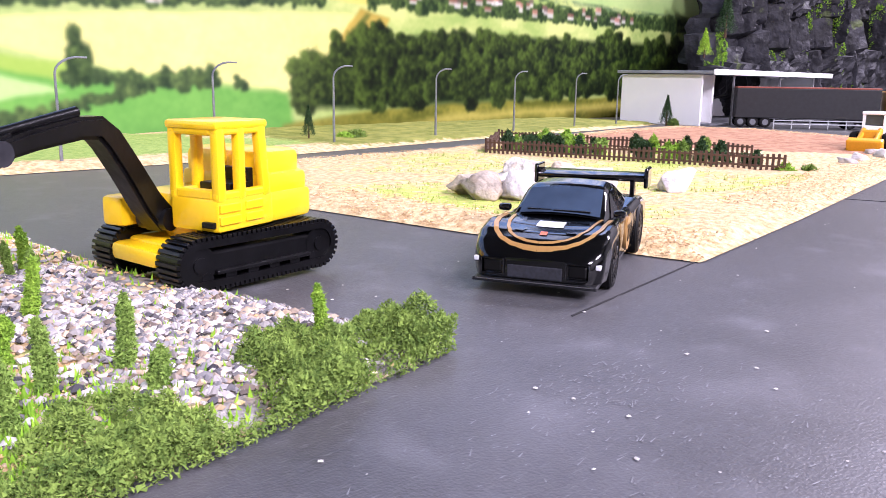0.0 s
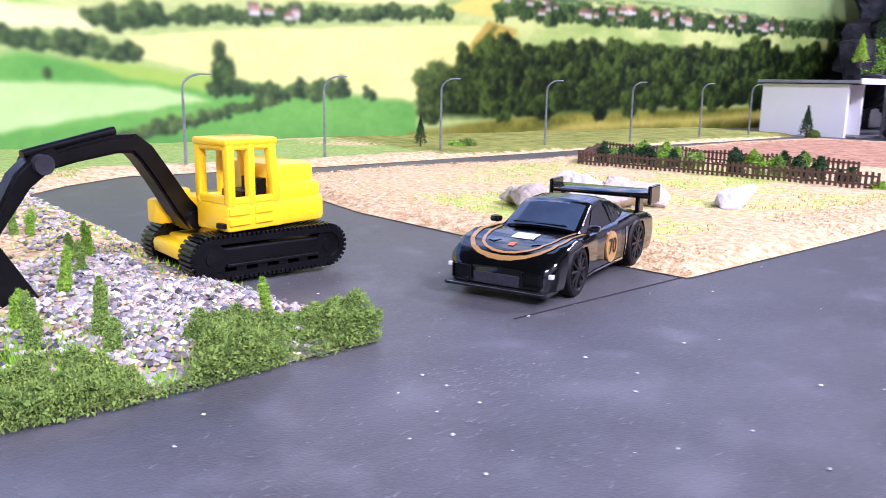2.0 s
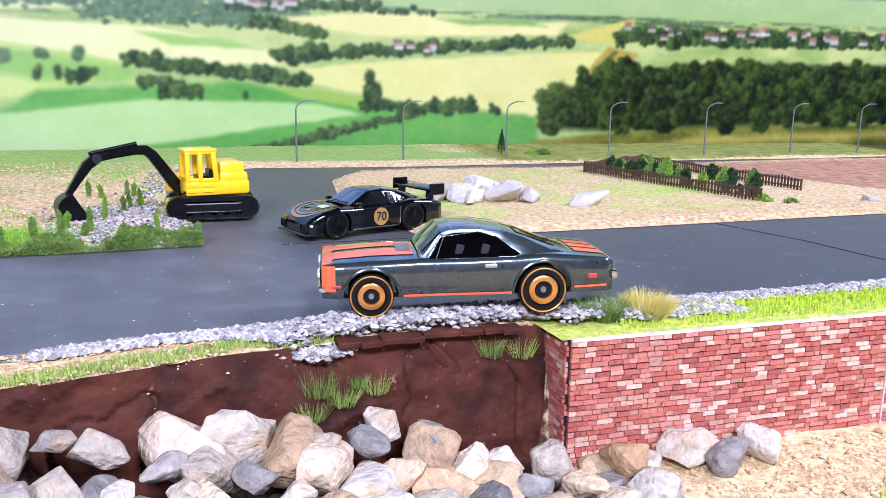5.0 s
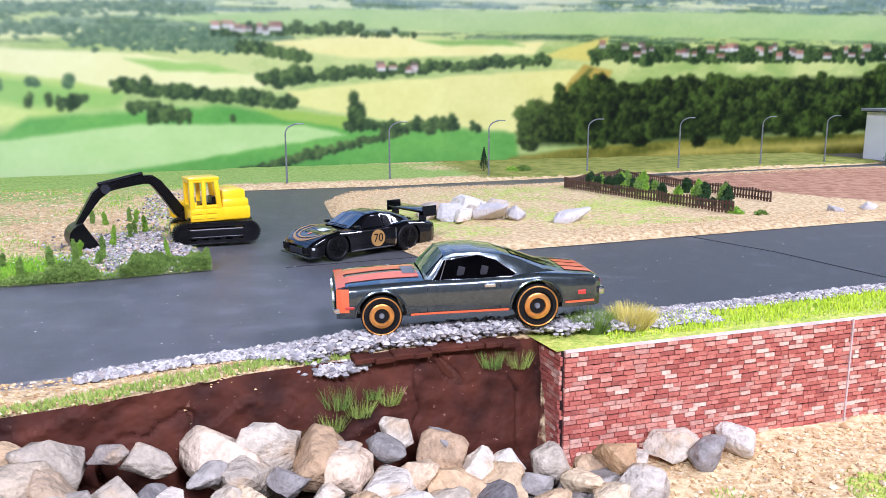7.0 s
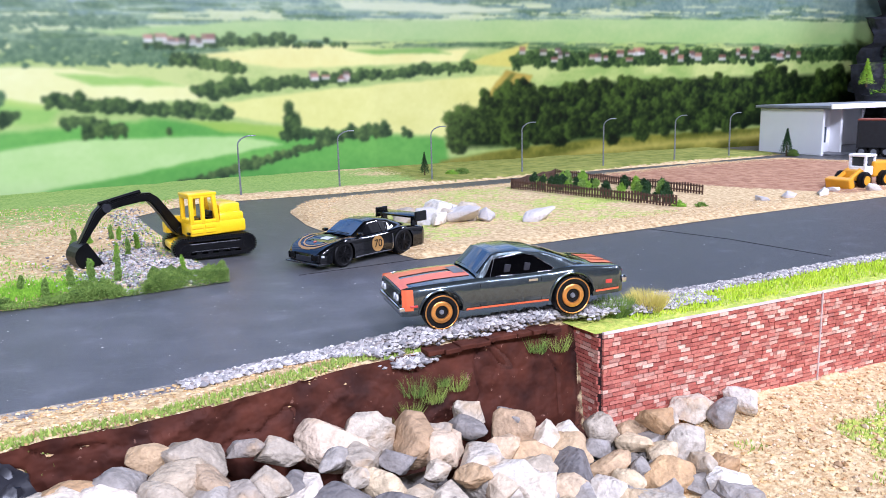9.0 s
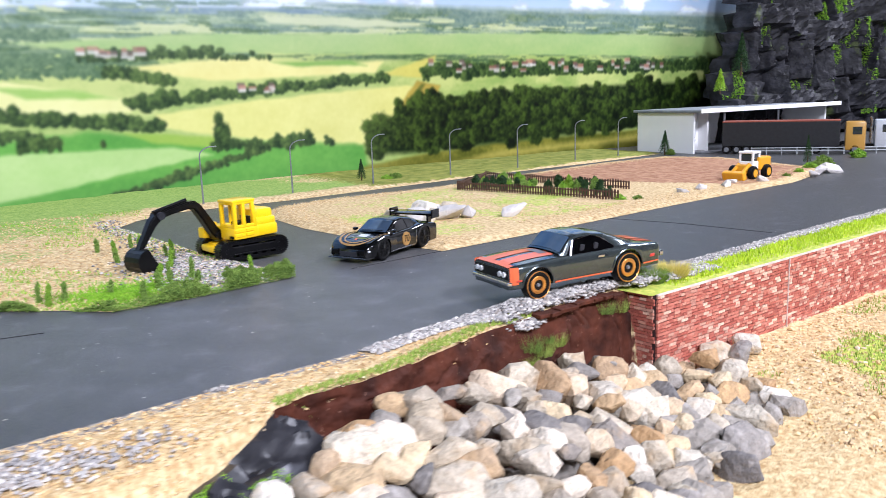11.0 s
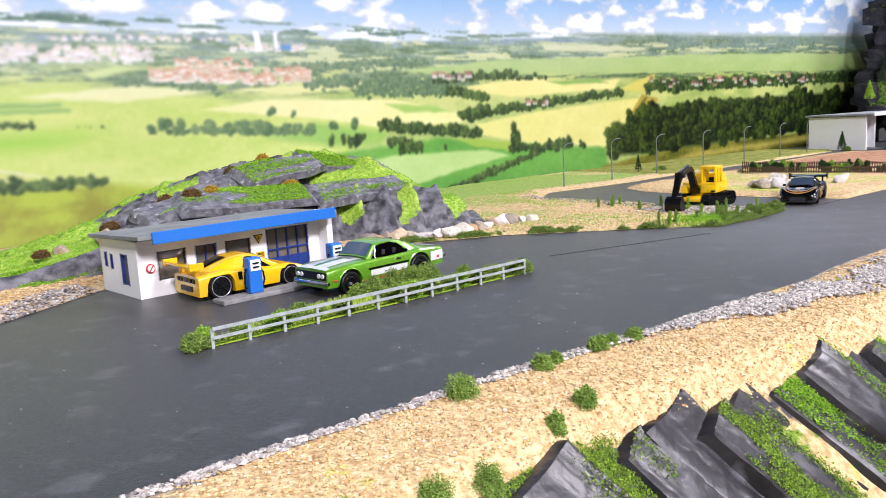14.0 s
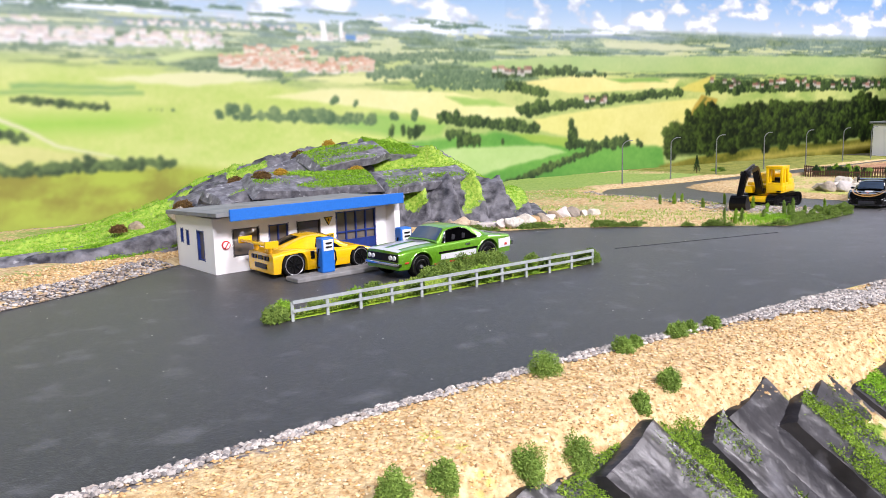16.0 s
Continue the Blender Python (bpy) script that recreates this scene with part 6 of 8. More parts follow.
def lorry(m, cab_c, trailer, label, bonnet=False):
    t = empty("lorry", m, label, "truck", "parked lorries")
    M_cab = paint("cab_paint_" + label.split()[0], cab_c, 0.35, 0.3)
    bm = bmesh.new()
    box(bm, 0.012, 0, 0.0215, 0.022, 0.027, 0.034, bevel=0.002)
    if bonnet:
        box(bm, 0.033, 0, 0.015, 0.024, 0.022, 0.016, bevel=0.003)
    cab = part("cab", bm, M_cab, t, smooth=True)
    bm = bmesh.new()
    box(bm, 0.0232, 0, 0.029, 0.001, 0.023, 0.010, bevel=0.0004)
    for s in (-1, 1):
        box(bm, 0.014, s * 0.0136, 0.028, 0.010, 0.0006, 0.009)
    part("window_pane", bm, window_glass("cab_glass_" + label.split()[0], srgb(40, 46, 52)), cab)
    bm = bmesh.new()
    box(bm, -0.055 if trailer else -0.018, 0, 0.007, 0.15 if trailer else 0.07, 0.012, 0.003, bevel=0.0005)
    part("chassis", bm, M_black, t)
    if trailer:
        bm = bmesh.new()
        box(bm, -0.072, 0, 0.0245, 0.135, 0.028, 0.030, bevel=0.0008)
        tr = part("trailer", bm, material("black_tarpaulin", srgb(30, 31, 34), srgb(20, 20, 23), rough=0.5), t)
        bm = bmesh.new()
        box(bm, -0.072, 0, 0.0402, 0.1352, 0.0284, 0.0016, bevel=0.0004)
        part("top_rail", bm, material("red_brown_rail", srgb(150, 78, 60), rough=0.5), tr)
    else:
        bm = bmesh.new()
        rod(bm, (-0.003, 0.012, 0.01), (-0.003, 0.012, 0.042), 0.0012)
        rod(bm, (-0.003, -0.012, 0.01), (-0.003, -0.012, 0.042), 0.0012)
        part("exhaust_pipe", bm, material("chrome_pipe", srgb(200, 200, 204), rough=0.15, metal=1.0), t, smooth=True)
    for x in ((0.012, -0.03, -0.11, -0.122, -0.134) if trailer else (0.034, -0.02, -0.034)):
        for s in (-1, 1):
            simple_wheel(t, x, s * 0.0115, 0.0055, 0.0055, 0.004, M_grey)
    return t


lorry(pose(0.905, 0.30, 0, 0, 0, -58), srgb(198, 150, 70), True, "ochre lorry with a long black covered trailer")
lorry(pose(0.962, 0.295, 0, 0, 0, -58), srgb(206, 210, 216), False, "silver bonneted lorry tractor parked beside the hall", bonnet=True)
rail_mat = material("white_rail_metal", srgb(206, 210, 212), srgb(180, 184, 188), rough=0.4, metal=0.3)
yard_rail = empty("yard_railing", pose(0.83, 0.375, 0), "low white pipe railing of the lorry yard", "railing")
a, b = Vector((0, 0, 0)), Vector((0.12, -0.15, 0))
for z in (0.0045, 0.008):
    bm = bmesh.new()
    rod(bm, a + Vector((0, 0, z)), b + Vector((0, 0, z)), 0.0006)
    part("pipe", bm, rail_mat, yard_rail)
for k in range(12):
    p = a.lerp(b, k / 11)
    bm = bmesh.new()
    rod(bm, p, p + Vector((0, 0, 0.009)), 0.0006)
    part("post", bm, rail_mat, yard_rail)

M_loader = paint("loader_yellow", srgb(236, 168, 30), 0.4, 0.2)
loader = empty("wheel_loader", pose(0.592, 0.205, 0.0015, 0, 0, 186), "yellow and white toy wheel loader beside the plot", "vehicle")
bm = bmesh.new()
box(bm, -0.012, 0, 0.014, 0.020, 0.017, 0.012, bevel=0.0015)
box(bm, 0.008, 0, 0.010, 0.014, 0.012, 0.008, bevel=0.001)
part("body", bm, M_loader, loader)
bm = bmesh.new()
box(bm, 0.001, 0, 0.0245, 0.013, 0.015, 0.002, bevel=0.0006)
box(bm, 0.001, 0, 0.013, 0.012, 0.014, 0.007, bevel=0.0008)
for sx in (-1, 1):
    for sy in (-1, 1):
        box(bm, 0.001 + sx * 0.0052, sy * 0.0062, 0.02, 0.0016, 0.0016, 0.010)
cab = part("cab", bm, M_white, loader)
bm = bmesh.new()
box(bm, 0.001, 0, 0.020, 0.0095, 0.0115, 0.0085)
part("window_pane", bm, window_glass("loader_glass", srgb(60, 66, 72)), cab)
bm = bmesh.new()
for s in (-1, 1):
    rod(bm, (0.010, s * 0.005, 0.014), (0.024, s * 0.005, 0.006), 0.0016)
part("lift_arm", bm, M_loader, loader)
bm = bmesh.new()
box(bm, 0.026, 0, 0.005, 0.006, 0.021, 0.008, bevel=0.001, rot=Matrix.Rotation(0.3, 4, "Y"))
part("bucket", bm, M_loader, loader)
for x in (-0.012, 0.011):
    for s in (-1, 1):
        simple_wheel(loader, x, s * 0.0095, 0.0065, 0.0065, 0.005, M_loader)

# ---- filling station ----
M_blue = paint("station_blue", srgb(30, 112, 206), 0.45, 0.1)
M_frame = material("blue_window_frame", srgb(34, 62, 140), srgb(26, 48, 112), rough=0.5)
M_pane = window_glass("station_pane", srgb(120, 112, 104), 0.12)
M_yellow_sign = material("yellow_sign", srgb(238, 196, 40), srgb(228, 184, 30), rough=0.5)
M_red = material("red_sign_ink", srgb(200, 40, 44), rough=0.6)
st = empty("filling_station", pose(-0.3525, 0.174, 0, 0, 0, 9.8), "white filling station with blue canopy edge and windows", "building")
SW, SD, SH = 0.117, 0.05, 0.030


def holed_wall(name, length, height, thick, holes, mat, parent, m):
    """A wall in the x-z plane with openings (x0, z0, x1, z1)."""
    xs = sorted({0, length, *[h[0] for h in holes], *[h[2] for h in holes]})
    zs = sorted({0, height, *[h[1] for h in holes], *[h[3] for h in holes]})
    bm = bmesh.new()
    for x0, x1 in zip(xs, xs[1:]):
        for z0, z1 in zip(zs, zs[1:]):
            cx, cz = (x0 + x1) / 2, (z0 + z1) / 2
            if not any(h[0] < cx < h[2] and h[1] < cz < h[3] for h in holes):
                box(bm, cx, thick / 2, cz, x1 - x0, thick, z1 - z0)
    bmesh.ops.remove_doubles(bm, verts=bm.verts, dist=1e-6)
    ob = part(name, bm, mat, parent)
    ob.matrix_local = m
    return ob


def window(parent, name, x0, z0, x1, z1, m, nx, nz, frame_mat, bar=0.0008, panel=0.0):
    bm = bmesh.new()
    for x in (x0, x1):
        box(bm, x, 0.0008, (z0 + z1) / 2, bar * 1.5, 0.002, z1 - z0 + bar)
    for z in (z0, z1):
        box(bm, (x0 + x1) / 2, 0.0008, z, x1 - x0, 0.0019, bar * 1.5)
    f = part(name, bm, frame_mat, parent)
    f.matrix_local = m
    bm = bmesh.new()
    box(bm, (x0 + x1) / 2, 0.0013, (z0 + z1) / 2, x1 - x0, 0.0003, z1 - z0)
    part("pane", bm, M_pane, f)
    bars = [("glazing_bar", x0 + (x1 - x0) * k / nx, (z0 + z1) / 2, bar, 0.0016, z1 - z0) for k in range(1, nx)]
    bars += [("glazing_bar", (x0 + x1) / 2, z0 + (z1 - z0) * k / nz, x1 - x0, 0.0015, bar) for k in range(1, nz)]
    bars += [("door_panel", (x0 + x1) / 2, z0 + panel / 2, x1 - x0, 0.0014, panel)] if panel else []
    for nm, x, z, sx, sy, sz in bars:
        bm = bmesh.new()
        box(bm, x, 0.0008, z, sx, sy, sz)
        part(nm, bm, frame_mat, f)
    return f


FRONT_HOLES = [(0.011, 0.0085, 0.0265, 0.0235), (0.0325, 0.002, 0.0445, 0.0235), (0.0505, 0.0075, 0.0655, 0.0235), (0.0765, 0.002, 0.1045, 0.0265)]
holed_wall("wall", SW, SH, 0.0018, FRONT_HOLES, M_white, st, Matrix())
left_m = Matrix.Translation((0, SD, 0)) @ Matrix.Rotation(-math.pi / 2, 4, "Z")
LEFT_HOLES = [(0.006, 0.014, 0.0095, 0.022), (0.014, 0.013, 0.0175, 0.0215), (0.0285, 0.006, 0.037, 0.0225)]
holed_wall("wall", SD - 0.0018, SH, 0.0018, LEFT_HOLES, M_white, st, left_m)
for cx, cy, sx, sy in ((SW / 2, SD - 0.0009, SW, 0.0018), (SW - 0.0009, SD / 2, 0.0018, SD - 0.0036)):
    bm = bmesh.new()
    box(bm, cx, cy, SH / 2, sx, sy, SH)
    part("wall", bm, M_white, st)
bm = bmesh.new()
box(bm, SW - 0.0025, -0.003, SH / 2 + 0.001, 0.004, 0.012, SH + 0.006, bevel=0.0002)
part("end_fin", bm, M_white, st)
bm = bmesh.new()
box(bm, SW / 2, SD / 2, 0.001, SW - 0.004, SD - 0.004, 0.002)
part("floor_slab", bm, M_grey, st)
for k, h in enumerate(FRONT_HOLES):
    window(st, "door" if k in (1, 3) else "window", *h, Matrix.Translation((0, 0.0002, 0)), (1, 2, 1, 4)[k], (1, 2, 1, 2)[k], M_frame if k in (1, 3) else material("dark_frame", srgb(60, 58, 60)), panel=(0, 0.009, 0, 0.0075)[k])
for h in LEFT_HOLES:
    window(st, "window", *h, left_m @ Matrix.Translation((0, 0.0002, 0)), 1, 1, M_frame)
roof_tilt = Matrix.Translation((SW / 2 - 0.002, SD / 2 - 0.005, SH + 0.0015)) @ Matrix.Rotation(0.035, 4, "X").inverted()
bm = bmesh.new()
box(bm, 0, 0, 0.0005, SW + 0.004, SD + 0.018, 0.0022, bevel=0.0003)
rf = part("roof", bm, material("grey_roofing_felt", srgb(146, 150, 150), srgb(116, 120, 122), rough=0.8, scale=80), st)
rf.matrix_local = roof_tilt
bm = bmesh.new()
box(bm, 0.0025, -SD / 2 - 0.0098, 0.0, SW - 0.005, 0.0014, 0.0062, bevel=0.0002)
part("canopy_edge", bm, M_blue, rf, "bright blue canopy edge")


def plate(parent, name, x, z, w, h, mat, m=None, y=-0.0006, round_=False):
    bm = bmesh.new()
    if round_:
        rod(bm, (x, y + 0.0005, z), (x, y - 0.0003, z), w / 2, w / 2, 24)
    else:
        box(bm, x, y, z, w, 0.0008, h)
    ob = part(name, bm, mat, parent)
    if m:
        ob.matrix_local = m
    return ob


sg = plate(st, "ban_sign", 0.0065, 0.0155, 0.0048, 0.0048, M_red, round_=True)
plate(sg, "sign_face", 0.0065, 0.0155, 0.0036, 0.0036, M_white, y=-0.0010, round_=True)
bm = bmesh.new()
box(bm, 0.0065, -0.0016, 0.0155, 0.0005, 0.0004, 0.004, rot=Matrix.Rotation(0.6, 4, "Y"))
part("sign_bar", bm, M_red, sg)
bm = bmesh.new()
bmesh.ops.create_cone(bm, cap_ends=True, segments=3, radius1=0.0034, radius2=0.0034, depth=0.0006, matrix=Matrix.Translation((0.0708, -0.0004, 0.0228)) @ Matrix.Rotation(math.pi / 2, 4, "X") @ Matrix.Rotation(math.pi, 4, "Z"))
tri = part("warning_sign", bm, M_black, st)
bm = bmesh.new()
bmesh.ops.create_cone(bm, cap_ends=True, segments=3, radius1=0.0026, radius2=0.0026, depth=0.0006, matrix=Matrix.Translation((0.0708, -0.0007, 0.0228)) @ Matrix.Rotation(math.pi / 2, 4, "X") @ Matrix.Rotation(math.pi, 4, "Z"))
part("sign_face", bm, M_yellow_sign, tri)
bm = bmesh.new()
rod(bm, (0.0708, -0.0010, 0.0219), (0.0708, -0.0010, 0.0238), 0.0005, 0.0002, 8)
part("flame_mark", bm, M_black, tri)
ys = plate(st, "notice_board", 0.0712, 0.0128, 0.0052, 0.0036, M_yellow_sign)
for dz in (-0.0008, 0.0003, 0.0010):
    plate(ys, "writing_bar", 0.0712, 0.0128 + dz, 0.0036, 0.0004, M_black, y=-0.0009)
sp = plate(st, "notice_plate", 0.0475, 0.0125, 0.0032, 0.0038, M_white)
plate(sp, "writing_bar", 0.0475, 0.0125, 0.002, 0.001, M_red, y=-0.0009)

island_kerb = empty("pump_island", pose(-0.281, 0.137, 0, 0, 0, 9.5), "low grey concrete kerb under the fuel pumps", "kerb")
bm = bmesh.new()
box(bm, 0, 0, 0.0012, 0.092, 0.012, 0.0024, bevel=0.0005)
part("kerb_slab", bm, material("grey_concrete", srgb(146, 146, 146), srgb(118, 118, 118), rough=0.8), island_kerb)


def pump(m):
    p = empty("fuel_pump", m, "blue fuel pump with a white dial panel", "pump", "fuel pumps")
    bm = bmesh.new()
    box(bm, 0, 0, 0.009, 0.0075, 0.006, 0.018, bevel=0.0007)
    body = part("body", bm, M_blue, p)
    bm = bmesh.new()
    box(bm, 0, -0.0031, 0.0142, 0.0056, 0.0004, 0.0056, bevel=0.0001)
    dial = part("dial_panel", bm, M_white, body)
    for dz in (0.0012, -0.0008):
        plate(dial, "writing_bar", 0, 0.0142 + dz, 0.0034, 0.0007, M_black, y=-0.0036)
    for s in (-1, 1):
        bm = bmesh.new()
        pts = [(s * 0.0038, 0, 0.0125), (s * 0.0052, -0.001, 0.010), (s * 0.0056, -0.001, 0.006), (s * 0.005, 0, 0.003), (s * 0.004, 0, 0.0028)]
        tube(bm, pts, 0.0005)
        part("hose", bm, M_black, p)
    return p


pump(pose(-0.306, 0.1335, 0.0024, 0, 0, 9))
pump(pose(-0.2565, 0.1415, 0.0024, 0, 0, 9))

# ---- railing and planted strip in front of the station ----
strip = [(-0.36, 0.052), (-0.18, 0.0745), (-0.178, 0.084), (-0.22, 0.094), (-0.29, 0.088), (-0.335, 0.07)]
verge = patch("planted_strip", strip, 0.003, lambda x, y, d: 0.0002 + 0.002 * step(d, 0, 0.008), layered("strip_grass", [(srgb(176, 200, 60), srgb(120, 160, 44), 400, None)]))
structure(verge, "narrow grass strip between road and station", "ground")
rs = np.random.RandomState(61)
x, y = rs.uniform(-0.36, -0.176, 9000), rs.uniform(0.05, 0.096, 9000)
k = inside(strip, x, y)
blades("strip_grass", np.stack([x[k], y[k], np.full(k.sum(), 0.0016)], 1), 0.001, 0.0024, M_blade, 62, "lime green grass on the planted strip", "grass")
rail = empty("guard_rail", pose(-0.354, 0.0505, 0), "pale grey metal guard rail beside the station", "railing")
d = Vector((0.1745, 0.0220, 0))
M_rail = material("pale_grey_rail", srgb(190, 198, 196), srgb(164, 172, 172), rough=0.4, metal=0.2)
for z, r in ((0.0078, 0.0007), (0.0042, 0.0006)):
    bm = bmesh.new()
    box(bm, d.x / 2, d.y / 2, z, d.length, 0.001, r * 1.8, rot=Matrix.Rotation(math.atan2(d.y, d.x), 4, "Z"))
    part("beam", bm, M_rail, rail)
for k in range(12):
    p = d * (k / 11)
    bm = bmesh.new()
    box(bm, p.x, p.y + 0.0006, 0.0038, 0.0012, 0.0009, 0.0078)
    part("post", bm, M_rail, rail)
for k in range(30):
    t = rs.rand()
    p = Vector((-0.356, 0.0525)) + Vector((0.178, 0.0225)) * t
    r = rs.uniform(0.003, 0.0055)
    foliage("foam_bush", (p.x + rs.uniform(-0.002, 0.002), p.y + rs.uniform(0.002, 0.011), 0.001), r, r, r * 1.2, M_moss if k % 3 else M_bush, 300 + k, "green foam bush along the guard rail", "bush", "rail bushes", 0.0006)
for k, (x, y, r) in enumerate(((-0.262, 0.088, 0.007), (-0.25, 0.09, 0.0085), (-0.238, 0.092, 0.0085), (-0.227, 0.094, 0.0075), (-0.272, 0.086, 0.006), (-0.208, 0.088, 0.005), (-0.361, 0.0525, 0.0055), (-0.178, 0.0765, 0.0055))):
    foliage("foam_bush", (x, y, 0.001), r, r * 0.8, r * 1.2, M_moss, 340 + k, "dense green foam bush beside the green car", "bush", "rail bushes", 0.00055)


# ---- toy cars ----
def lathe(bm, profile, seg, m, caps=True):
    """Turns a profile of (radius, y) round the y axis."""
    rings = []
    for r, y in profile:
        rings.append([bm.verts.new(m @ Vector((r * math.cos(k / seg * math.tau), y, r * math.sin(k / seg * math.tau)))) for k in range(seg)])
    for a, b in zip(rings, rings[1:]):
        for k in range(seg):
            bm.faces.new((a[k], a[(k + 1) % seg], b[(k + 1) % seg], b[k]))
    if caps:
        bm.faces.new(rings[0])
        bm.faces.new(rings[-1][::-1])


def road_wheel(car, x, y, r, width, side, rim_mat, ring_mat, spokes=0):
    m = Matrix.Translation((x, y, r)) @ Matrix.Rotation(0 if side > 0 else math.pi, 4, "Z")
    bm = bmesh.new()
    lathe(bm, [(r * 0.6, -width / 2), (r * 0.93, -width / 2), (r, -width * 0.4), (r, width * 0.4), (r * 0.93, width / 2), (r * 0.70, width / 2), (r * 0.67, width * 0.38), (r * 0.3, width * 0.36)], 40, m)
    bmesh.ops.recalc_face_normals(bm, faces=bm.faces)
    wheel = part("wheel", bm, M_tyre, car, smooth=True)
    bm = bmesh.new()
    lip = (0.81, 0.74) if spokes else (0.94, 0.87)
    lathe(bm, [(r * lip[0], width * 0.44), (r * lip[0], width * 0.515), (r * (lip[0] + lip[1]) / 2, width * 0.53), (r * lip[1], width * 0.50), (r * (lip[1] - 0.03), width * 0.40)], 40, m, caps=False)
    bmesh.ops.recalc_face_normals(bm, faces=bm.faces)
    part("rim_ring", bm, ring_mat, wheel, smooth=True)
    bm = bmesh.new()
    if spokes:
        for k in range(spokes):
            a = k / spokes * math.tau
            p, q = Vector((0, width * 0.46, 0)), Vector((math.cos(a) * r * 0.69, width * 0.44, math.sin(a) * r * 0.69))
            rod(bm, m @ p, m @ q, r * 0.07, r * 0.055, 6)
        rod(bm, m @ Vector((0, width * 0.3, 0)), m @ Vector((0, width * 0.5, 0)), r * 0.2, r * 0.17, 14)
    else:
        lathe(bm, [(r * 0.60, width * 0.36), (r * 0.60, width * 0.47), (r * 0.57, width * 0.5), (r * 0.38, width * 0.5), (r * 0.35, width * 0.40)], 36, m, caps=False)
        lathe(bm, [(r * 0.73, width * 0.40), (r * 0.73, width * 0.46), (r * 0.70, width * 0.46), (r * 0.70, width * 0.40)], 36, m, caps=False)
        nut = bmesh.new()
        rod(nut, m @ Vector((0, width * 0.3, 0)), m @ Vector((0, width * 0.49, 0)), r * 0.15, r * 0.11, 12)
        part("hub_nut", nut, M_grey, wheel)
    bmesh.ops.recalc_face_normals(bm, faces=bm.faces)
    part("rim", bm, rim_mat, wheel, smooth=True)
    return wheel


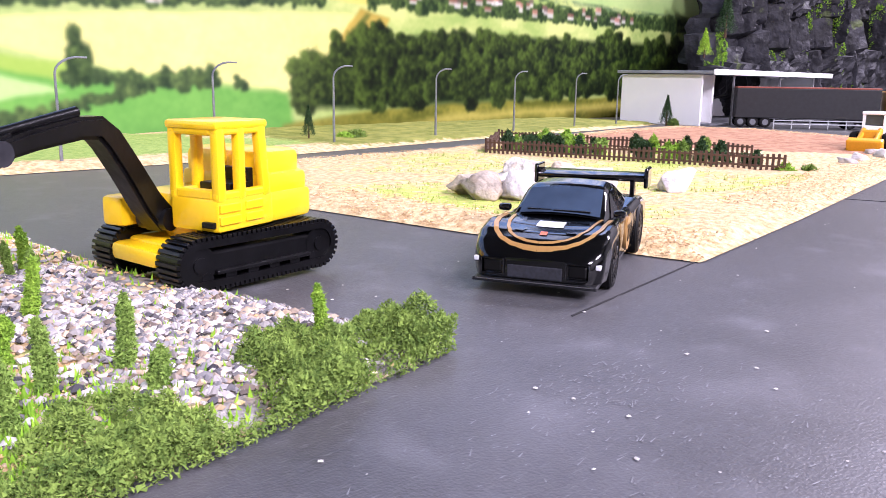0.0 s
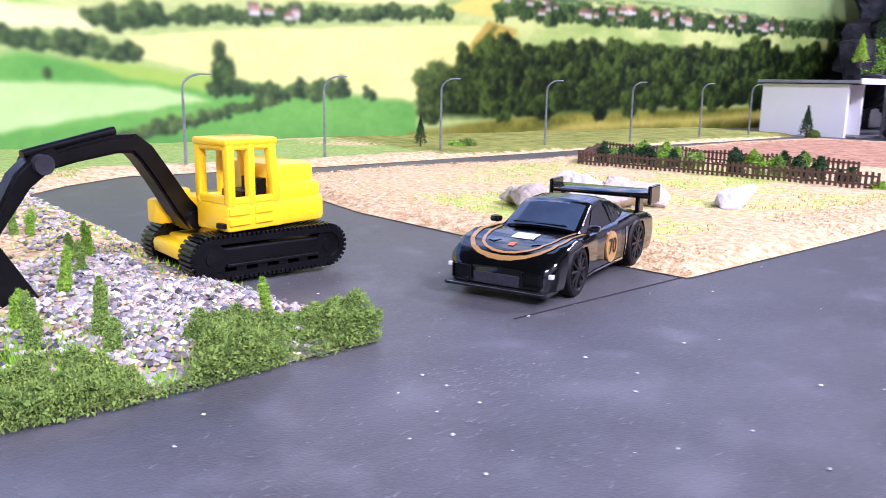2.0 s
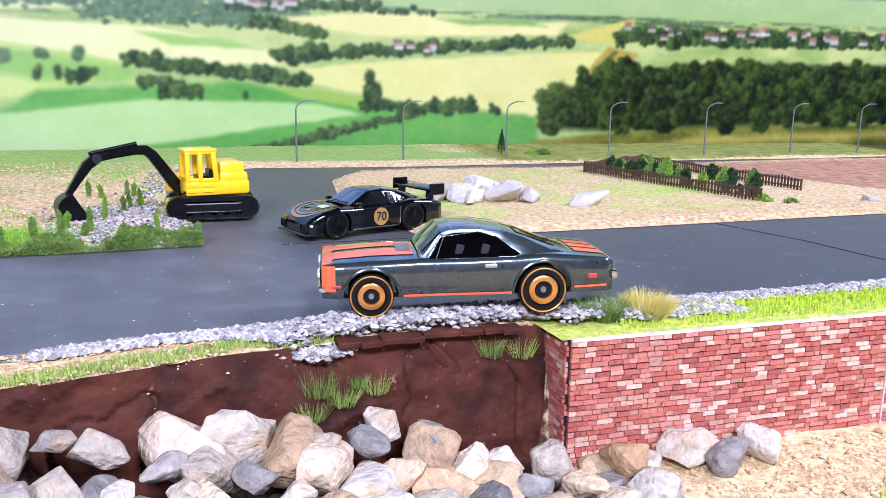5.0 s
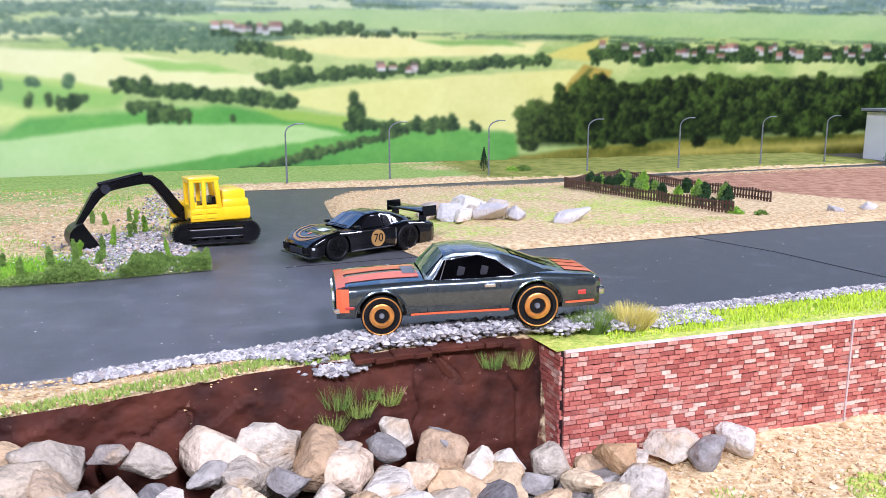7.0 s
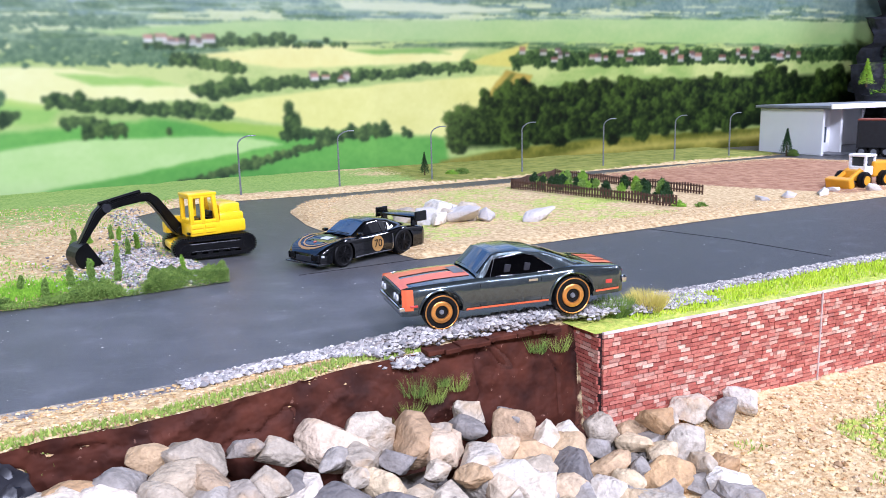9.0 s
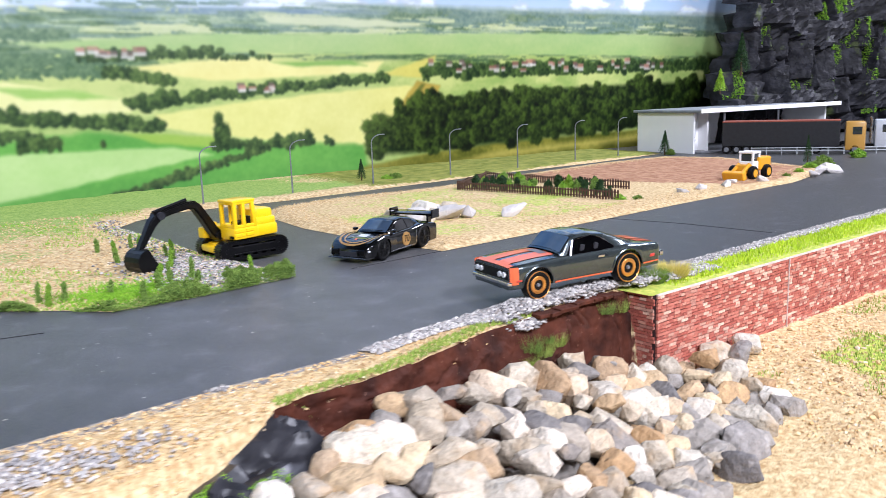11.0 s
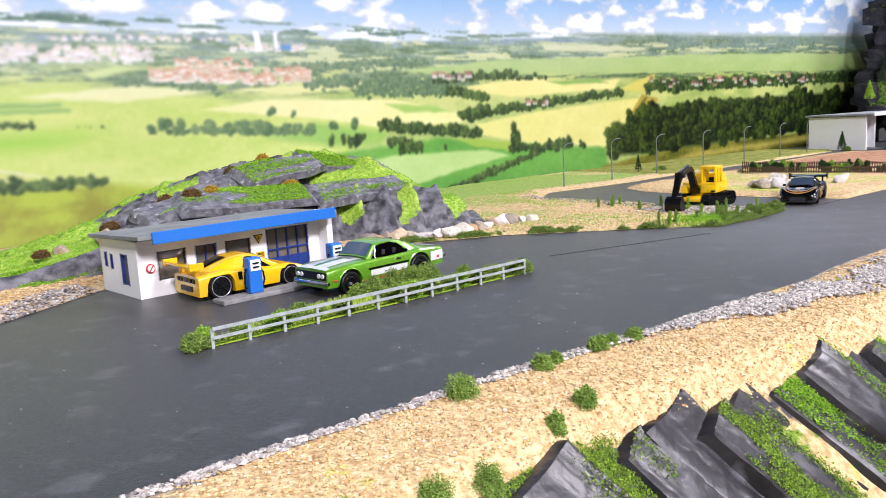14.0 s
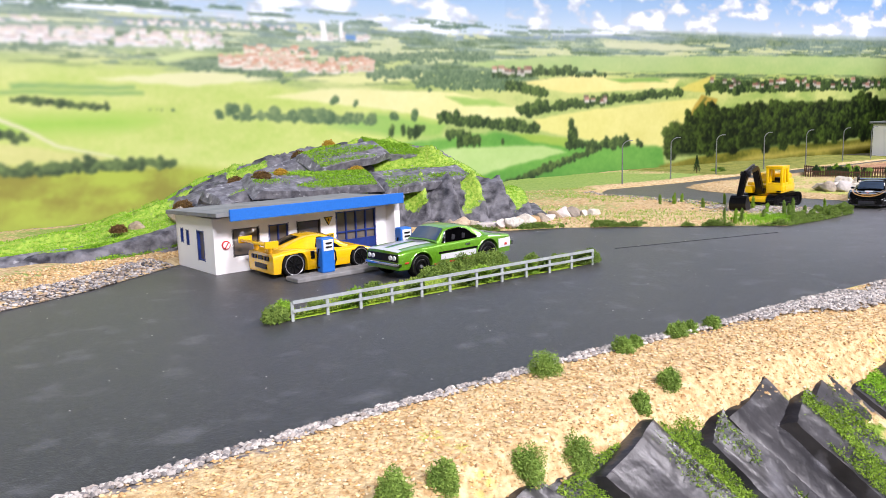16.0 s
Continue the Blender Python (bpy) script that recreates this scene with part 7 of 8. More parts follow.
class Shell:
    """A lofted car body: half-widths, shoulder and crown heights along x, with open wheel arches, and a cabin on it."""

    def __init__(self, width, shoulder, crown, sill, arches, cabin=None, cabin_base=None, cabin_top=None):
        self.width, self.shoulder, self.crown, self.sill, self.arches = width, shoulder, crown, sill, arches
        self.cabin, self.cabin_base, self.cabin_top = cabin, cabin_base, cabin_top
        self.x0, self.x1 = width[0][0], width[-1][0]

    def at(self, table, x):
        return float(np.interp(x, [p[0] for p in table], [p[1] for p in table]))

    def top(self, x, y):
        w, sh, cr = self.at(self.width, x), self.at(self.shoulder, x), self.at(self.crown, x)
        q = min(abs(y) / w, 1.0)
        if q < 0.9:
            return sh + cr * (1 - (q / 0.9) ** 2)
        return sh - (0.0016) * ((q - 0.9) / 0.1) ** 2

    def side(self, x, z):
        """Half-width of the flank at a height: slightly curved in below and above the waist."""
        w, sh = self.at(self.width, x), self.at(self.shoulder, x)
        t = np.clip((z - self.sill) / max(1e-5, sh - self.sill), 0, 1)
        return w * (1 - 0.035 * (2 * t - 1.1) ** 2)

    def arch(self, x):
        z = 0
        for xc, zc, r in self.arches:
            if abs(x - xc) < r:
                z = max(z, zc + math.sqrt(r * r - (x - xc) ** 2))
        return z

    def body(self, n=110):
        xs = set(np.linspace(self.x0, self.x1, n).tolist())
        for xc, zc, r in self.arches:
            for k in range(17):
                xs.add(xc - r * math.cos(k / 16 * math.pi))
        xs = sorted(x for x in xs if self.x0 <= x <= self.x1)
        bm = bmesh.new()
        rings = []
        for x in xs:
            w, sh, ar = self.at(self.width, x), self.at(self.shoulder, x), self.arch(x)
            half = []
            for q in (0.0, 0.25, 0.5, 0.7, 0.82, 0.9, 0.96):
                half.append((q * w, self.top(x, q * w)))
            zs = sh - 0.0016
            low = max(self.sill, ar)
            low = min(low, zs - 0.0004)
            for t in (0.0, 0.25, 0.5, 0.75, 1.0):
                z = zs + (low - zs) * t
                half.append((self.side(x, z), z))
            half.append((self.side(x, low) * 0.93, low - 0.0002 if ar < self.sill else low + 0.0002))
            inner = self.side(x, low) * 0.60
            half.append((inner, max(self.sill, low if ar > self.sill else self.sill)))
            half.append((inner * 0.98, self.sill))
            half.append((0.0, self.sill))
            ring = [bm.verts.new((x, y, z)) for y, z in half] + [bm.verts.new((x, -y, z)) for y, z in half[-2:0:-1]]
            rings.append(ring)
        for a, b in zip(rings, rings[1:]):
            m = len(a)
            for k in range(m):
                bm.faces.new((a[k], b[k], b[(k + 1) % m], a[(k + 1) % m]))
        bm.faces.new(rings[0])
        bm.faces.new(rings[-1][::-1])
        bmesh.ops.recalc_face_normals(bm, faces=bm.faces)
        return bm

    def cab_half(self, x, t):
        """Cabin half-width at x, t from 0 at the waist to 1 at the roof edge."""
        return self.at(self.cabin_base, x) * (1 - t) + self.at(self.cabin_top, x) * t

    def cab_z(self, x, t):
        base = self.top(x, self.at(self.cabin_base, x)) - 0.0006
        return base * (1 - t) + self.at(self.cabin, x) * t

    def greenhouse(self, n=56):
        x0, x1 = self.cabin[0][0], self.cabin[-1][0]
        bm = bmesh.new()
        rings = []
        for x in np.linspace(x0, x1, n):
            half = [(0.0, self.at(self.cabin, x) + 0.0006)]
            for q in (0.35, 0.65, 0.85):
                half.append((q * self.cab_half(x, 1), self.at(self.cabin, x) + 0.0006 * (1 - q * q)))
            for t in (1.0, 0.85, 0.5, 0.0):
                half.append((self.cab_half(x, t), self.cab_z(x, t) - (0.0003 if t == 1.0 else 0)))
            ring = [bm.verts.new((x, y, z)) for y, z in half] + [bm.verts.new((x, -y, z)) for y, z in half[:0:-1]]
            rings.append(ring)
        for a, b in zip(rings, rings[1:]):
            for k in range(len(a) - 1):
                if k != len(a) // 2:
                    bm.faces.new((a[k], b[k], b[k + 1], a[k + 1]))
            bm.faces.new((a[-1], b[-1], b[0], a[0]))
        bmesh.ops.recalc_face_normals(bm, faces=bm.faces)
        return bm

    def side_window(self, corners, s, lift=0.00025):
        """A pane on the cabin's flank; corners (x, t); s: 1 left, -1 right."""
        bm = bmesh.new()
        vs = []
        for (xa, ta), (xb, tb) in zip(corners, corners[1:] + corners[:1]):
            for k in range(5):
                x, t = xa + (xb - xa) * k / 5, ta + (tb - ta) * k / 5
                vs.append(bm.verts.new((x, s * (self.cab_half(x, t) + lift), self.cab_z(x, t))))
        f = bm.faces.new(vs)
        bmesh.ops.triangulate(bm, faces=[f])
        return bm

    def over_cabin(self, x0, x1, q0, q1, lift=0.00025, n=14):
        """A strip over the roof profile from x0 to x1, as a share q of the roof's half-width."""
        bm = bmesh.new()
        grid = []
        for x in np.linspace(x0, x1, n):
            row = []
            for q in np.linspace(q0, q1, 9):
                row.append(bm.verts.new((x, q * self.cab_half(x, 1), self.at(self.cabin, x) + 0.0006 * (1 - q * q) + lift)))
            grid.append(row)
        for a, b in zip(grid, grid[1:]):
            for k in range(8):
                bm.faces.new((a[k], b[k], b[k + 1], a[k + 1]))
        bmesh.ops.recalc_face_normals(bm, faces=bm.faces)
        return bm

    def decal(self, path, width, lift=0.00018):
        """A painted band of given width along a path of (x, y) on the upper body."""
        bm = bmesh.new()
        prev = None
        pts = []
        for (xa, ya), (xb, yb) in zip(path, path[1:]):
            for k in range(8):
                pts.append(Vector((xa + (xb - xa) * k / 8, ya + (yb - ya) * k / 8)))
        pts.append(Vector(path[-1]))
        for i, p in enumerate(pts):
            d = (pts[min(i + 1, len(pts) - 1)] - pts[max(i - 1, 0)]).normalized()
            nrm = Vector((-d.y, d.x))
            row = []
            for s in (-1, -0.5, 0, 0.5, 1):
                q = p + nrm * (s * width / 2)
                q.x = min(max(q.x, self.x0 + 0.0002), self.x1 - 0.0002)
                row.append(bm.verts.new((q.x, q.y, self.top(q.x, q.y) + lift)))
            if prev:
                for k in range(4):
                    bm.faces.new((prev[k], row[k], row[k + 1], prev[k + 1]))
            prev = row
        bmesh.ops.recalc_face_normals(bm, faces=bm.faces)
        return bm

    def flank(self, x0, x1, z0, z1, s, lift=0.00018, n=16):
        """A painted band on the flank."""
        bm = bmesh.new()
        grid = []
        for x in np.linspace(x0, x1, n):
            grid.append([bm.verts.new((x, s * (self.side(x, z) + lift), z)) for z in np.linspace(z0, z1, 5)])
        for a, b in zip(grid, grid[1:]):
            for k in range(4):
                bm.faces.new((a[k], b[k], b[k + 1], a[k + 1]))
        bmesh.ops.recalc_face_normals(bm, faces=bm.faces)
        return bm


def text_mesh(name, text, size, mat, parent, m):
    cu = bpy.data.curves.new(name, "FONT")
    cu.body, cu.size, cu.align_x, cu.align_y, cu.extrude = text, size, "CENTER", "CENTER", size * 0.01
    tmp = bpy.data.objects.new(name, cu)
    scene.collection.objects.link(tmp)
    bpy.context.view_layer.update()
    me = bpy.data.meshes.new_from_object(tmp.evaluated_get(bpy.context.evaluated_depsgraph_get()))
    bpy.data.objects.remove(tmp)
    me.materials.clear()
    me.materials.append(mat)
    ob = new(name, me)
    ob.parent = parent
    ob.matrix_local = m
    return ob


def bits(parent, name, mat, boxes, label="", bevel=0.0002):
    """One part each: (x, y, z, sx, sy, sz)."""
    for cx, cy, cz, sx, sy, sz in boxes:
        bm = bmesh.new()
        box(bm, cx, cy, cz, sx, sy, sz, bevel=min(bevel, 0.3 * min(sx, sy, sz)))
        part(name, bm, mat, parent, label)


M_chrome = material("chrome", srgb(214, 214, 216), srgb(190, 190, 194), rough=0.12, metal=1.0)
M_silver = material("polished_silver_rim", srgb(176, 176, 180), srgb(140, 140, 144), rough=0.3, metal=0.6)
M_copper = material("copper_rim", srgb(244, 178, 98), srgb(224, 148, 70), rough=0.3, metal=0.8, scale=200)
M_orange = paint("orange_stripe", srgb(228, 106, 62), 0.35, 0.4)
M_windscreen = window_glass("tinted_windscreen", srgb(60, 76, 96), 0.05)
M_dark_glass = window_glass("dark_window", srgb(16, 17, 20), 0.08)
# near-black sheet that stands for the shade inside an open cabin window
M_cabin_shade = material("shaded_window_opening", srgb(8, 8, 9), srgb(4, 4, 5), rough=0.7, spec=0.0)
M_seat = material("dark_grey_seat", srgb(58, 58, 62), srgb(40, 40, 44), rough=0.6, spec=0.1)
M_lamp_red = paint("red_lamp", srgb(196, 60, 50), 0.3, 0.4)
M_lamp_white = paint("white_lamp", srgb(226, 228, 230), 0.2, 0.6)

MUSCLE = dict(
    width=[(-0.0418, 0.0118), (-0.0398, 0.0134), (-0.033, 0.0144), (-0.0215, 0.0151), (-0.012, 0.0145), (0.01, 0.0143), (0.0255, 0.0150), (0.033, 0.0146), (0.0375, 0.0140), (0.0389, 0.0132)],
    shoulder=[(-0.0418, 0.0140), (-0.0398, 0.0149), (-0.032, 0.0157), (-0.0215, 0.0166), (-0.013, 0.0160), (0.0, 0.0157), (0.0125, 0.0157), (0.026, 0.0155), (0.035, 0.0150), (0.0389, 0.0142)],
    crown=[(-0.0418, 0.0002), (-0.03, 0.0004), (0.0, 0.0006), (0.02, 0.0009), (0.036, 0.0005), (0.0389, 0.0003)],
    cabin=[(-0.0300, 0.0158), (-0.0245, 0.0174), (-0.017, 0.0203), (-0.0105, 0.0224), (-0.0035, 0.0234), (0.0035, 0.0233), (0.0066, 0.0226), (0.0128, 0.0164)],
    cabin_base=[(-0.0300, 0.0112), (-0.02, 0.0130), (-0.005, 0.0132), (0.0128, 0.0124)],
    cabin_top=[(-0.0300, 0.0096), (-0.02, 0.0096), (-0.005, 0.0102), (0.004, 0.0101), (0.0128, 0.0114)])


def muscle_car(m, paint_mat, rim, ring, label, stripes, white_flank):
    car = empty("toy_car", m, label, "toy car", "toy cars")
    rf, rr, xf, xr = 0.0061, 0.0067, 0.0258, -0.0212
    sh = Shell(MUSCLE["width"], MUSCLE["shoulder"], MUSCLE["crown"], 0.0056, [(xf, rf, rf + 0.0012), (xr, rr, rr + 0.0012)], MUSCLE["cabin"], MUSCLE["cabin_base"], MUSCLE["cabin_top"])
    body = part("body", sh.body(), paint_mat, car, smooth=True)
    cabin = part("cabin", sh.greenhouse(), paint_mat, car, smooth=True)
    part("windscreen", sh.over_cabin(0.0068, 0.0123, -0.93, 0.93), M_windscreen, cabin)
    part("rear_window", sh.over_cabin(-0.0265, -0.0150, -0.66, 0.66), M_dark_glass, cabin)
    for s in (-1, 1):
        pane = [(0.0106, 0.10), (0.0068, 0.86), (-0.0035, 0.90), (-0.0085, 0.80), (-0.0150, 0.22), (-0.0140, 0.08)]
        # no glass: a black sheet painted as the shaded cabin interior
        part("side_window", sh.side_window(pane, s), M_cabin_shade, cabin)
        bm = bmesh.new()
        tube(bm, [(x, s * (sh.cab_half(x, t) + 0.0003), sh.cab_z(x, t)) for x, t in pane], 0.0002, 6, True)
        part("window_trim", bm, M_chrome, cabin)
        for xa, xb, r in ((0.0082, 0.0060, 0.00016),):
            bm = bmesh.new()
            rod(bm, (xa, s * (sh.cab_half(xa, 0.1) + 0.0003), sh.cab_z(xa, 0.1)), (xb, s * (sh.cab_half(xb, 0.86) + 0.0003), sh.cab_z(xb, 0.86)), r)
            part("window_post", bm, M_chrome, cabin)
        for xs in (0.0018, -0.0052):
            bm = bmesh.new()
            y0 = s * (sh.cab_half(xs, 0.3) + 0.0001)
            box(bm, xs, y0, sh.cab_z(xs, 0.34), 0.0022, 0.0008, 0.0030, bevel=0.0003, rot=Matrix.Rotation(-0.25, 4, "Y"))
            part("seat_back", bm, M_seat, cabin, smooth=True)
        bm = bmesh.new()
        for xd in (0.0122, -0.0098):
            rod(bm, (xd, s * sh.side(xd, 0.0064), 0.0064), (xd, s * sh.side(xd, 0.0142), 0.0142), 0.00016, 0.00016, 5)
        part("door_seam", bm, M_black, body)
        for xc, rad, zc in ((xf, rf + 0.0012, rf), (xr, rr + 0.0012, rr)):
            bm = bmesh.new()
            arc = []
            for k in range(17):
                a = math.pi * (0.03 + 0.94 * k / 16)
                px, pz = xc + (rad + 0.0003) * math.cos(a), zc + (rad + 0.0003) * math.sin(a)
                arc.append((px, s * (sh.side(px, min(pz, 0.0142)) + 0.0001), pz))
            tube(bm, arc, 0.0004)
            part("arch_lip", bm, paint_mat, body, smooth=True)
        bits(body, "door_handle", M_chrome, [(-0.0066, s * 0.01435, 0.0137, 0.0034, 0.0007, 0.0011)], bevel=0.0003)
        bits(body, "side_marker", M_lamp_red, [(-0.0352, s * 0.01395, 0.0102, 0.0026, 0.0008, 0.0014), (0.0350, s * 0.01420, 0.0090, 0.0026, 0.0008, 0.0008)])
        bits(body, "name_bar", M_black, [(-0.0362 + 0.0014 * k, s * (0.0136 + 0.00016 * k), 0.0135, 0.0010, 0.0003, 0.0011) for k in range(5)])
        part("sill_stripe", sh.flank(-0.0125, 0.0172, 0.0057, 0.0064, s), M_lamp_red if white_flank else M_orange, body)
        if not white_flank:
            part("rear_stripe", sh.flank(-0.0395, -0.0300, 0.0070, 0.0077, s), M_orange, body)
            part("nose_stripe", sh.flank(0.0352, 0.0388, 0.0076, 0.0146, s), M_orange, body)
        else:
            part("white_flash", sh.flank(-0.0398, -0.0295, 0.0085, 0.0135, s), M_lamp_white, body)
            part("white_flash", sh.flank(-0.0125, 0.0125, 0.0075, 0.0105, s), M_lamp_white, body)
            part("dark_flash", sh.flank(-0.0135, 0.014, 0.0108, 0.0118, s), M_black, body)
    if stripes:
        for y in (-0.0052, 0.0052):
            part("bonnet_stripe", sh.decal([(0.0140, y), (0.0380, y)], 0.0072), stripes, body)
        part("nose_band", sh.decal([(0.0374, -0.0120), (0.0374, 0.0120)], 0.0026), stripes, body)
        for y in (-0.0058, 0.0, 0.0058):
            part("boot_stripe", sh.decal([(-0.0315, y), (-0.0410, y)], 0.0046), stripes, body)
    part("bonnet_recess", sh.decal([(0.0165, -0.0052), (0.0165, 0.0052)], 0.0040, 0.00028), M_grey, body)
    bits(car, "grille", M_black, [(0.0386, 0, 0.0114, 0.0014, 0.0240, 0.0040)])
    bits(car, "front_bumper", M_chrome, [(0.0388, 0, 0.0081, 0.0024, 0.0276, 0.0018)], bevel=0.0006)
    bits(car, "rear_bumper", M_chrome, [(-0.0420, 0, 0.0100, 0.0020, 0.0262, 0.0024)], bevel=0.0006)
    bits(car, "tail_lamp", M_lamp_red, [(-0.0418, s * 0.0062, 0.0126, 0.0008, 0.0098, 0.0016) for s in (-1, 1)])
    for s in (-1, 1):
        for k in (0, 1):
            bm = bmesh.new()
            rod(bm, (0.0388, s * (0.0070 + 0.0030 * k), 0.0115), (0.0399, s * (0.0070 + 0.0030 * k), 0.0115), 0.0013, 0.0011, 14)
            part("headlight", bm, M_lamp_white, car)
    bits(car, "chassis", M_black, [(0.0, 0, 0.0052, 0.072, 0.017, 0.0020)])
    bits(car, "dashboard", M_black, [(0.004, 0, 0.0152, 0.004, 0.02, 0.002)])
    for s in (-1, 1):
        road_wheel(car, xf, s * 0.0124, rf, 0.0046, s, rim, ring)
        road_wheel(car, xr, s * 0.0124, rr, 0.0052, s, rim, ring)
    return car


M_gunmetal = paint("gunmetal_metallic", srgb(86, 96, 98), 0.22, 0.9, metal=0.75, fleck=0.4)
muscle_car(pose(0.1829, -0.0004, 0.0046, 0, 0.6, 175.4), M_gunmetal, M_copper, M_copper, "dark grey metallic toy muscle car with orange stripes and copper wheels", M_orange, False)
M_lime = paint("lime_metallic", srgb(112, 176, 42), 0.3, 0.8, metal=0.3, fleck=0.3)
green = muscle_car(pose(-0.2475, 0.1165, 0.0, 0, 0, 192), M_lime, M_black, M_chrome, "lime green toy muscle car with white stripes at the pumps", M_lamp_white, True)

# black racing coupe
M_gloss_black = paint("gloss_black", srgb(6, 7, 9), 0.12, 0.5, fleck=0.3)
M_gold = paint("gold_stripe", srgb(190, 146, 84), 0.35, 0.3, metal=0.3)
racer = empty("toy_car", pose(0.1711, 0.1392, 0.0003, 0, 0, 205.4) @ Matrix.Diagonal((0.96, 0.93, 1.0, 1)), "glossy black toy racing coupe with gold stripes and rear wing", "toy car", "toy cars")
rf, rr, xf, xr = 0.0060, 0.0064, 0.0215, -0.0192
sh = Shell([(-0.0365, 0.0142), (-0.034, 0.0156), (-0.02, 0.0160), (-0.009, 0.0149), (0.008, 0.0146), (0.02, 0.0157), (0.028, 0.0154), (0.0322, 0.0146), (0.0345, 0.0130), (0.0354, 0.0112)],
           [(-0.0365, 0.0120), (-0.03, 0.0133), (-0.019, 0.0142), (-0.009, 0.0130), (0.006, 0.0126), (0.014, 0.0128), (0.021, 0.0132), (0.027, 0.0122), (0.031, 0.0106), (0.0338, 0.0088), (0.0354, 0.0072)],
           [(-0.0365, 0.0006), (-0.02, 0.0006), (0.0, 0.0010), (0.014, 0.0000), (0.022, -0.0012), (0.028, -0.0004), (0.033, 0.0006), (0.0354, 0.0004)], 0.0030,
           [(xf, rf, rf + 0.0010), (xr, rr, rr + 0.0009)],
           [(-0.030, 0.0132), (-0.024, 0.0152), (-0.014, 0.0181), (-0.006, 0.0192), (0.001, 0.0188), (0.004, 0.0178), (0.0128, 0.0128)],
           [(-0.030, 0.0105), (-0.014, 0.0126), (0.0, 0.0128), (0.0128, 0.0118)], [(-0.030, 0.0080), (-0.014, 0.0088), (0.0, 0.0094), (0.0128, 0.0108)])
rbody = part("body", sh.body(), M_gloss_black, racer, smooth=True)
rcab = part("cabin", sh.greenhouse(), M_gloss_black, racer, smooth=True)
part("windscreen", sh.over_cabin(0.0032, 0.0124, -0.92, 0.92), M_windscreen, rcab)
part("rear_window", sh.over_cabin(-0.026, -0.016, -0.7, 0.7), M_dark_glass, rcab)
for s in (-1, 1):
    part("side_window", sh.side_window([(0.0095, 0.15), (0.003, 0.84), (-0.005, 0.88), (-0.006, 0.12)], s), M_dark_glass, rcab)
    part("quarter_window", sh.side_window([(-0.0068, 0.14), (-0.006, 0.86), (-0.011, 0.80), (-0.0175, 0.25)], s), M_dark_glass, rcab)
    # gold bands that sweep round the nose and run back over the wings
    part("gold_stripe", sh.decal([(0.0338, s * 0.0), (0.0336, s * 0.0030), (0.0328, s * 0.0062), (0.0310, s * 0.0090), (0.0280, s * 0.0110), (0.0240, s * 0.0122), (0.0190, s * 0.0126), (0.0125, s * 0.0126)], 0.0011), M_gold, rbody)
    part("gold_stripe", sh.decal([(0.0322, s * 0.0), (0.0318, s * 0.0030), (0.0306, s * 0.0056), (0.0284, s * 0.0076), (0.0250, s * 0.0090), (0.0210, s * 0.0098), (0.0170, s * 0.0102), (0.0130, s * 0.0106)], 0.0008), M_gold, rbody)
    part("silver_flash", sh.flank(-0.0122, -0.0116, 0.0042, 0.0118, s), M_chrome, rbody)
    part("sill_line", sh.flank(-0.011, 0.0135, 0.0032, 0.0037, s), M_chrome, rbody)
    bm = bmesh.new()
    yy = sh.side(-0.0015, 0.0085)
    rod(bm, (-0.0015, s * (yy - 0.0004), 0.0080), (-0.0015, s * (yy + 0.00028), 0.0080), 0.0039, 0.0039, 32)
    disc = part("number_disc", bm, M_gold, rbody, "gold racing number disc")
    text_mesh("numeral", "70", 0.0056, M_black, disc, Matrix.Translation((-0.0015, s * (yy + 0.00045), 0.0080)) @ Matrix.Rotation(math.pi if s > 0 else 0, 4, "Z") @ Matrix.Rotation(math.pi / 2, 4, "X"))
    bm = bmesh.new()
    box(bm, 0.0098, s * 0.0142, 0.0140, 0.0024, 0.0030, 0.0016, bevel=0.0006)
    part("door_mirror", bm, M_gloss_black, racer, smooth=True)
    bits(racer, "headlight", M_lamp_white, [(0.0338, s * 0.0136, 0.0066, 0.0012, 0.0012, 0.0010)])
    bits(racer, "front_intake", M_black, [(0.0350, s * 0.0094, 0.0056, 0.0014, 0.0042, 0.0026)], bevel=0.0004)
    bm = bmesh.new()
    for z, h in ((0.0072, 0.00028), (0.0041, 0.00028)):
        box(bm, 0.0355, s * 0.0094, z, 0.0010, 0.0048, h, bevel=0.0001)
    for y in (0.0069, 0.0119):
        box(bm, 0.0353, s * y, 0.00565, 0.0012, 0.00028, 0.0033, bevel=0.0001)
    part("intake_frame", bm, M_gloss_black, racer)
    part("bonnet_vent", sh.decal([(0.0245, s * 0.0052), (0.0272, s * 0.0062)], 0.0022), M_gloss_black, rbody)
    bm = bmesh.new()
    box(bm, -0.0310, s * 0.0120, 0.0152, 0.0040, 0.0014, 0.0052, bevel=0.0003)
    part("wing_strut", bm, M_gloss_black, racer)
    bm = bmesh.new()
    box(bm, -0.0325, s * 0.0158, 0.0180, 0.0086, 0.0012, 0.0052, bevel=0.0004)
    part("wing_end_plate", bm, M_gloss_black, racer)
    road_wheel(racer, xf, s * 0.0130, rf, 0.0046, s, M_black, M_black, spokes=10)
    road_wheel(racer, xr, s * 0.0134, rr, 0.0052, s, M_black, M_black, spokes=10)
bm = bmesh.new()
box(bm, -0.0325, 0, 0.0180, 0.0080, 0.0310, 0.0012, bevel=0.0004, rot=Matrix.Rotation(0.12, 4, "Y"))
part("rear_wing", bm, M_gloss_black, racer, smooth=True)
bits(racer, "front_splitter", material("dark_grey_splitter", srgb(30, 31, 34), rough=0.4), [(0.0330, 0, 0.0027, 0.0070, 0.0276, 0.0008)])
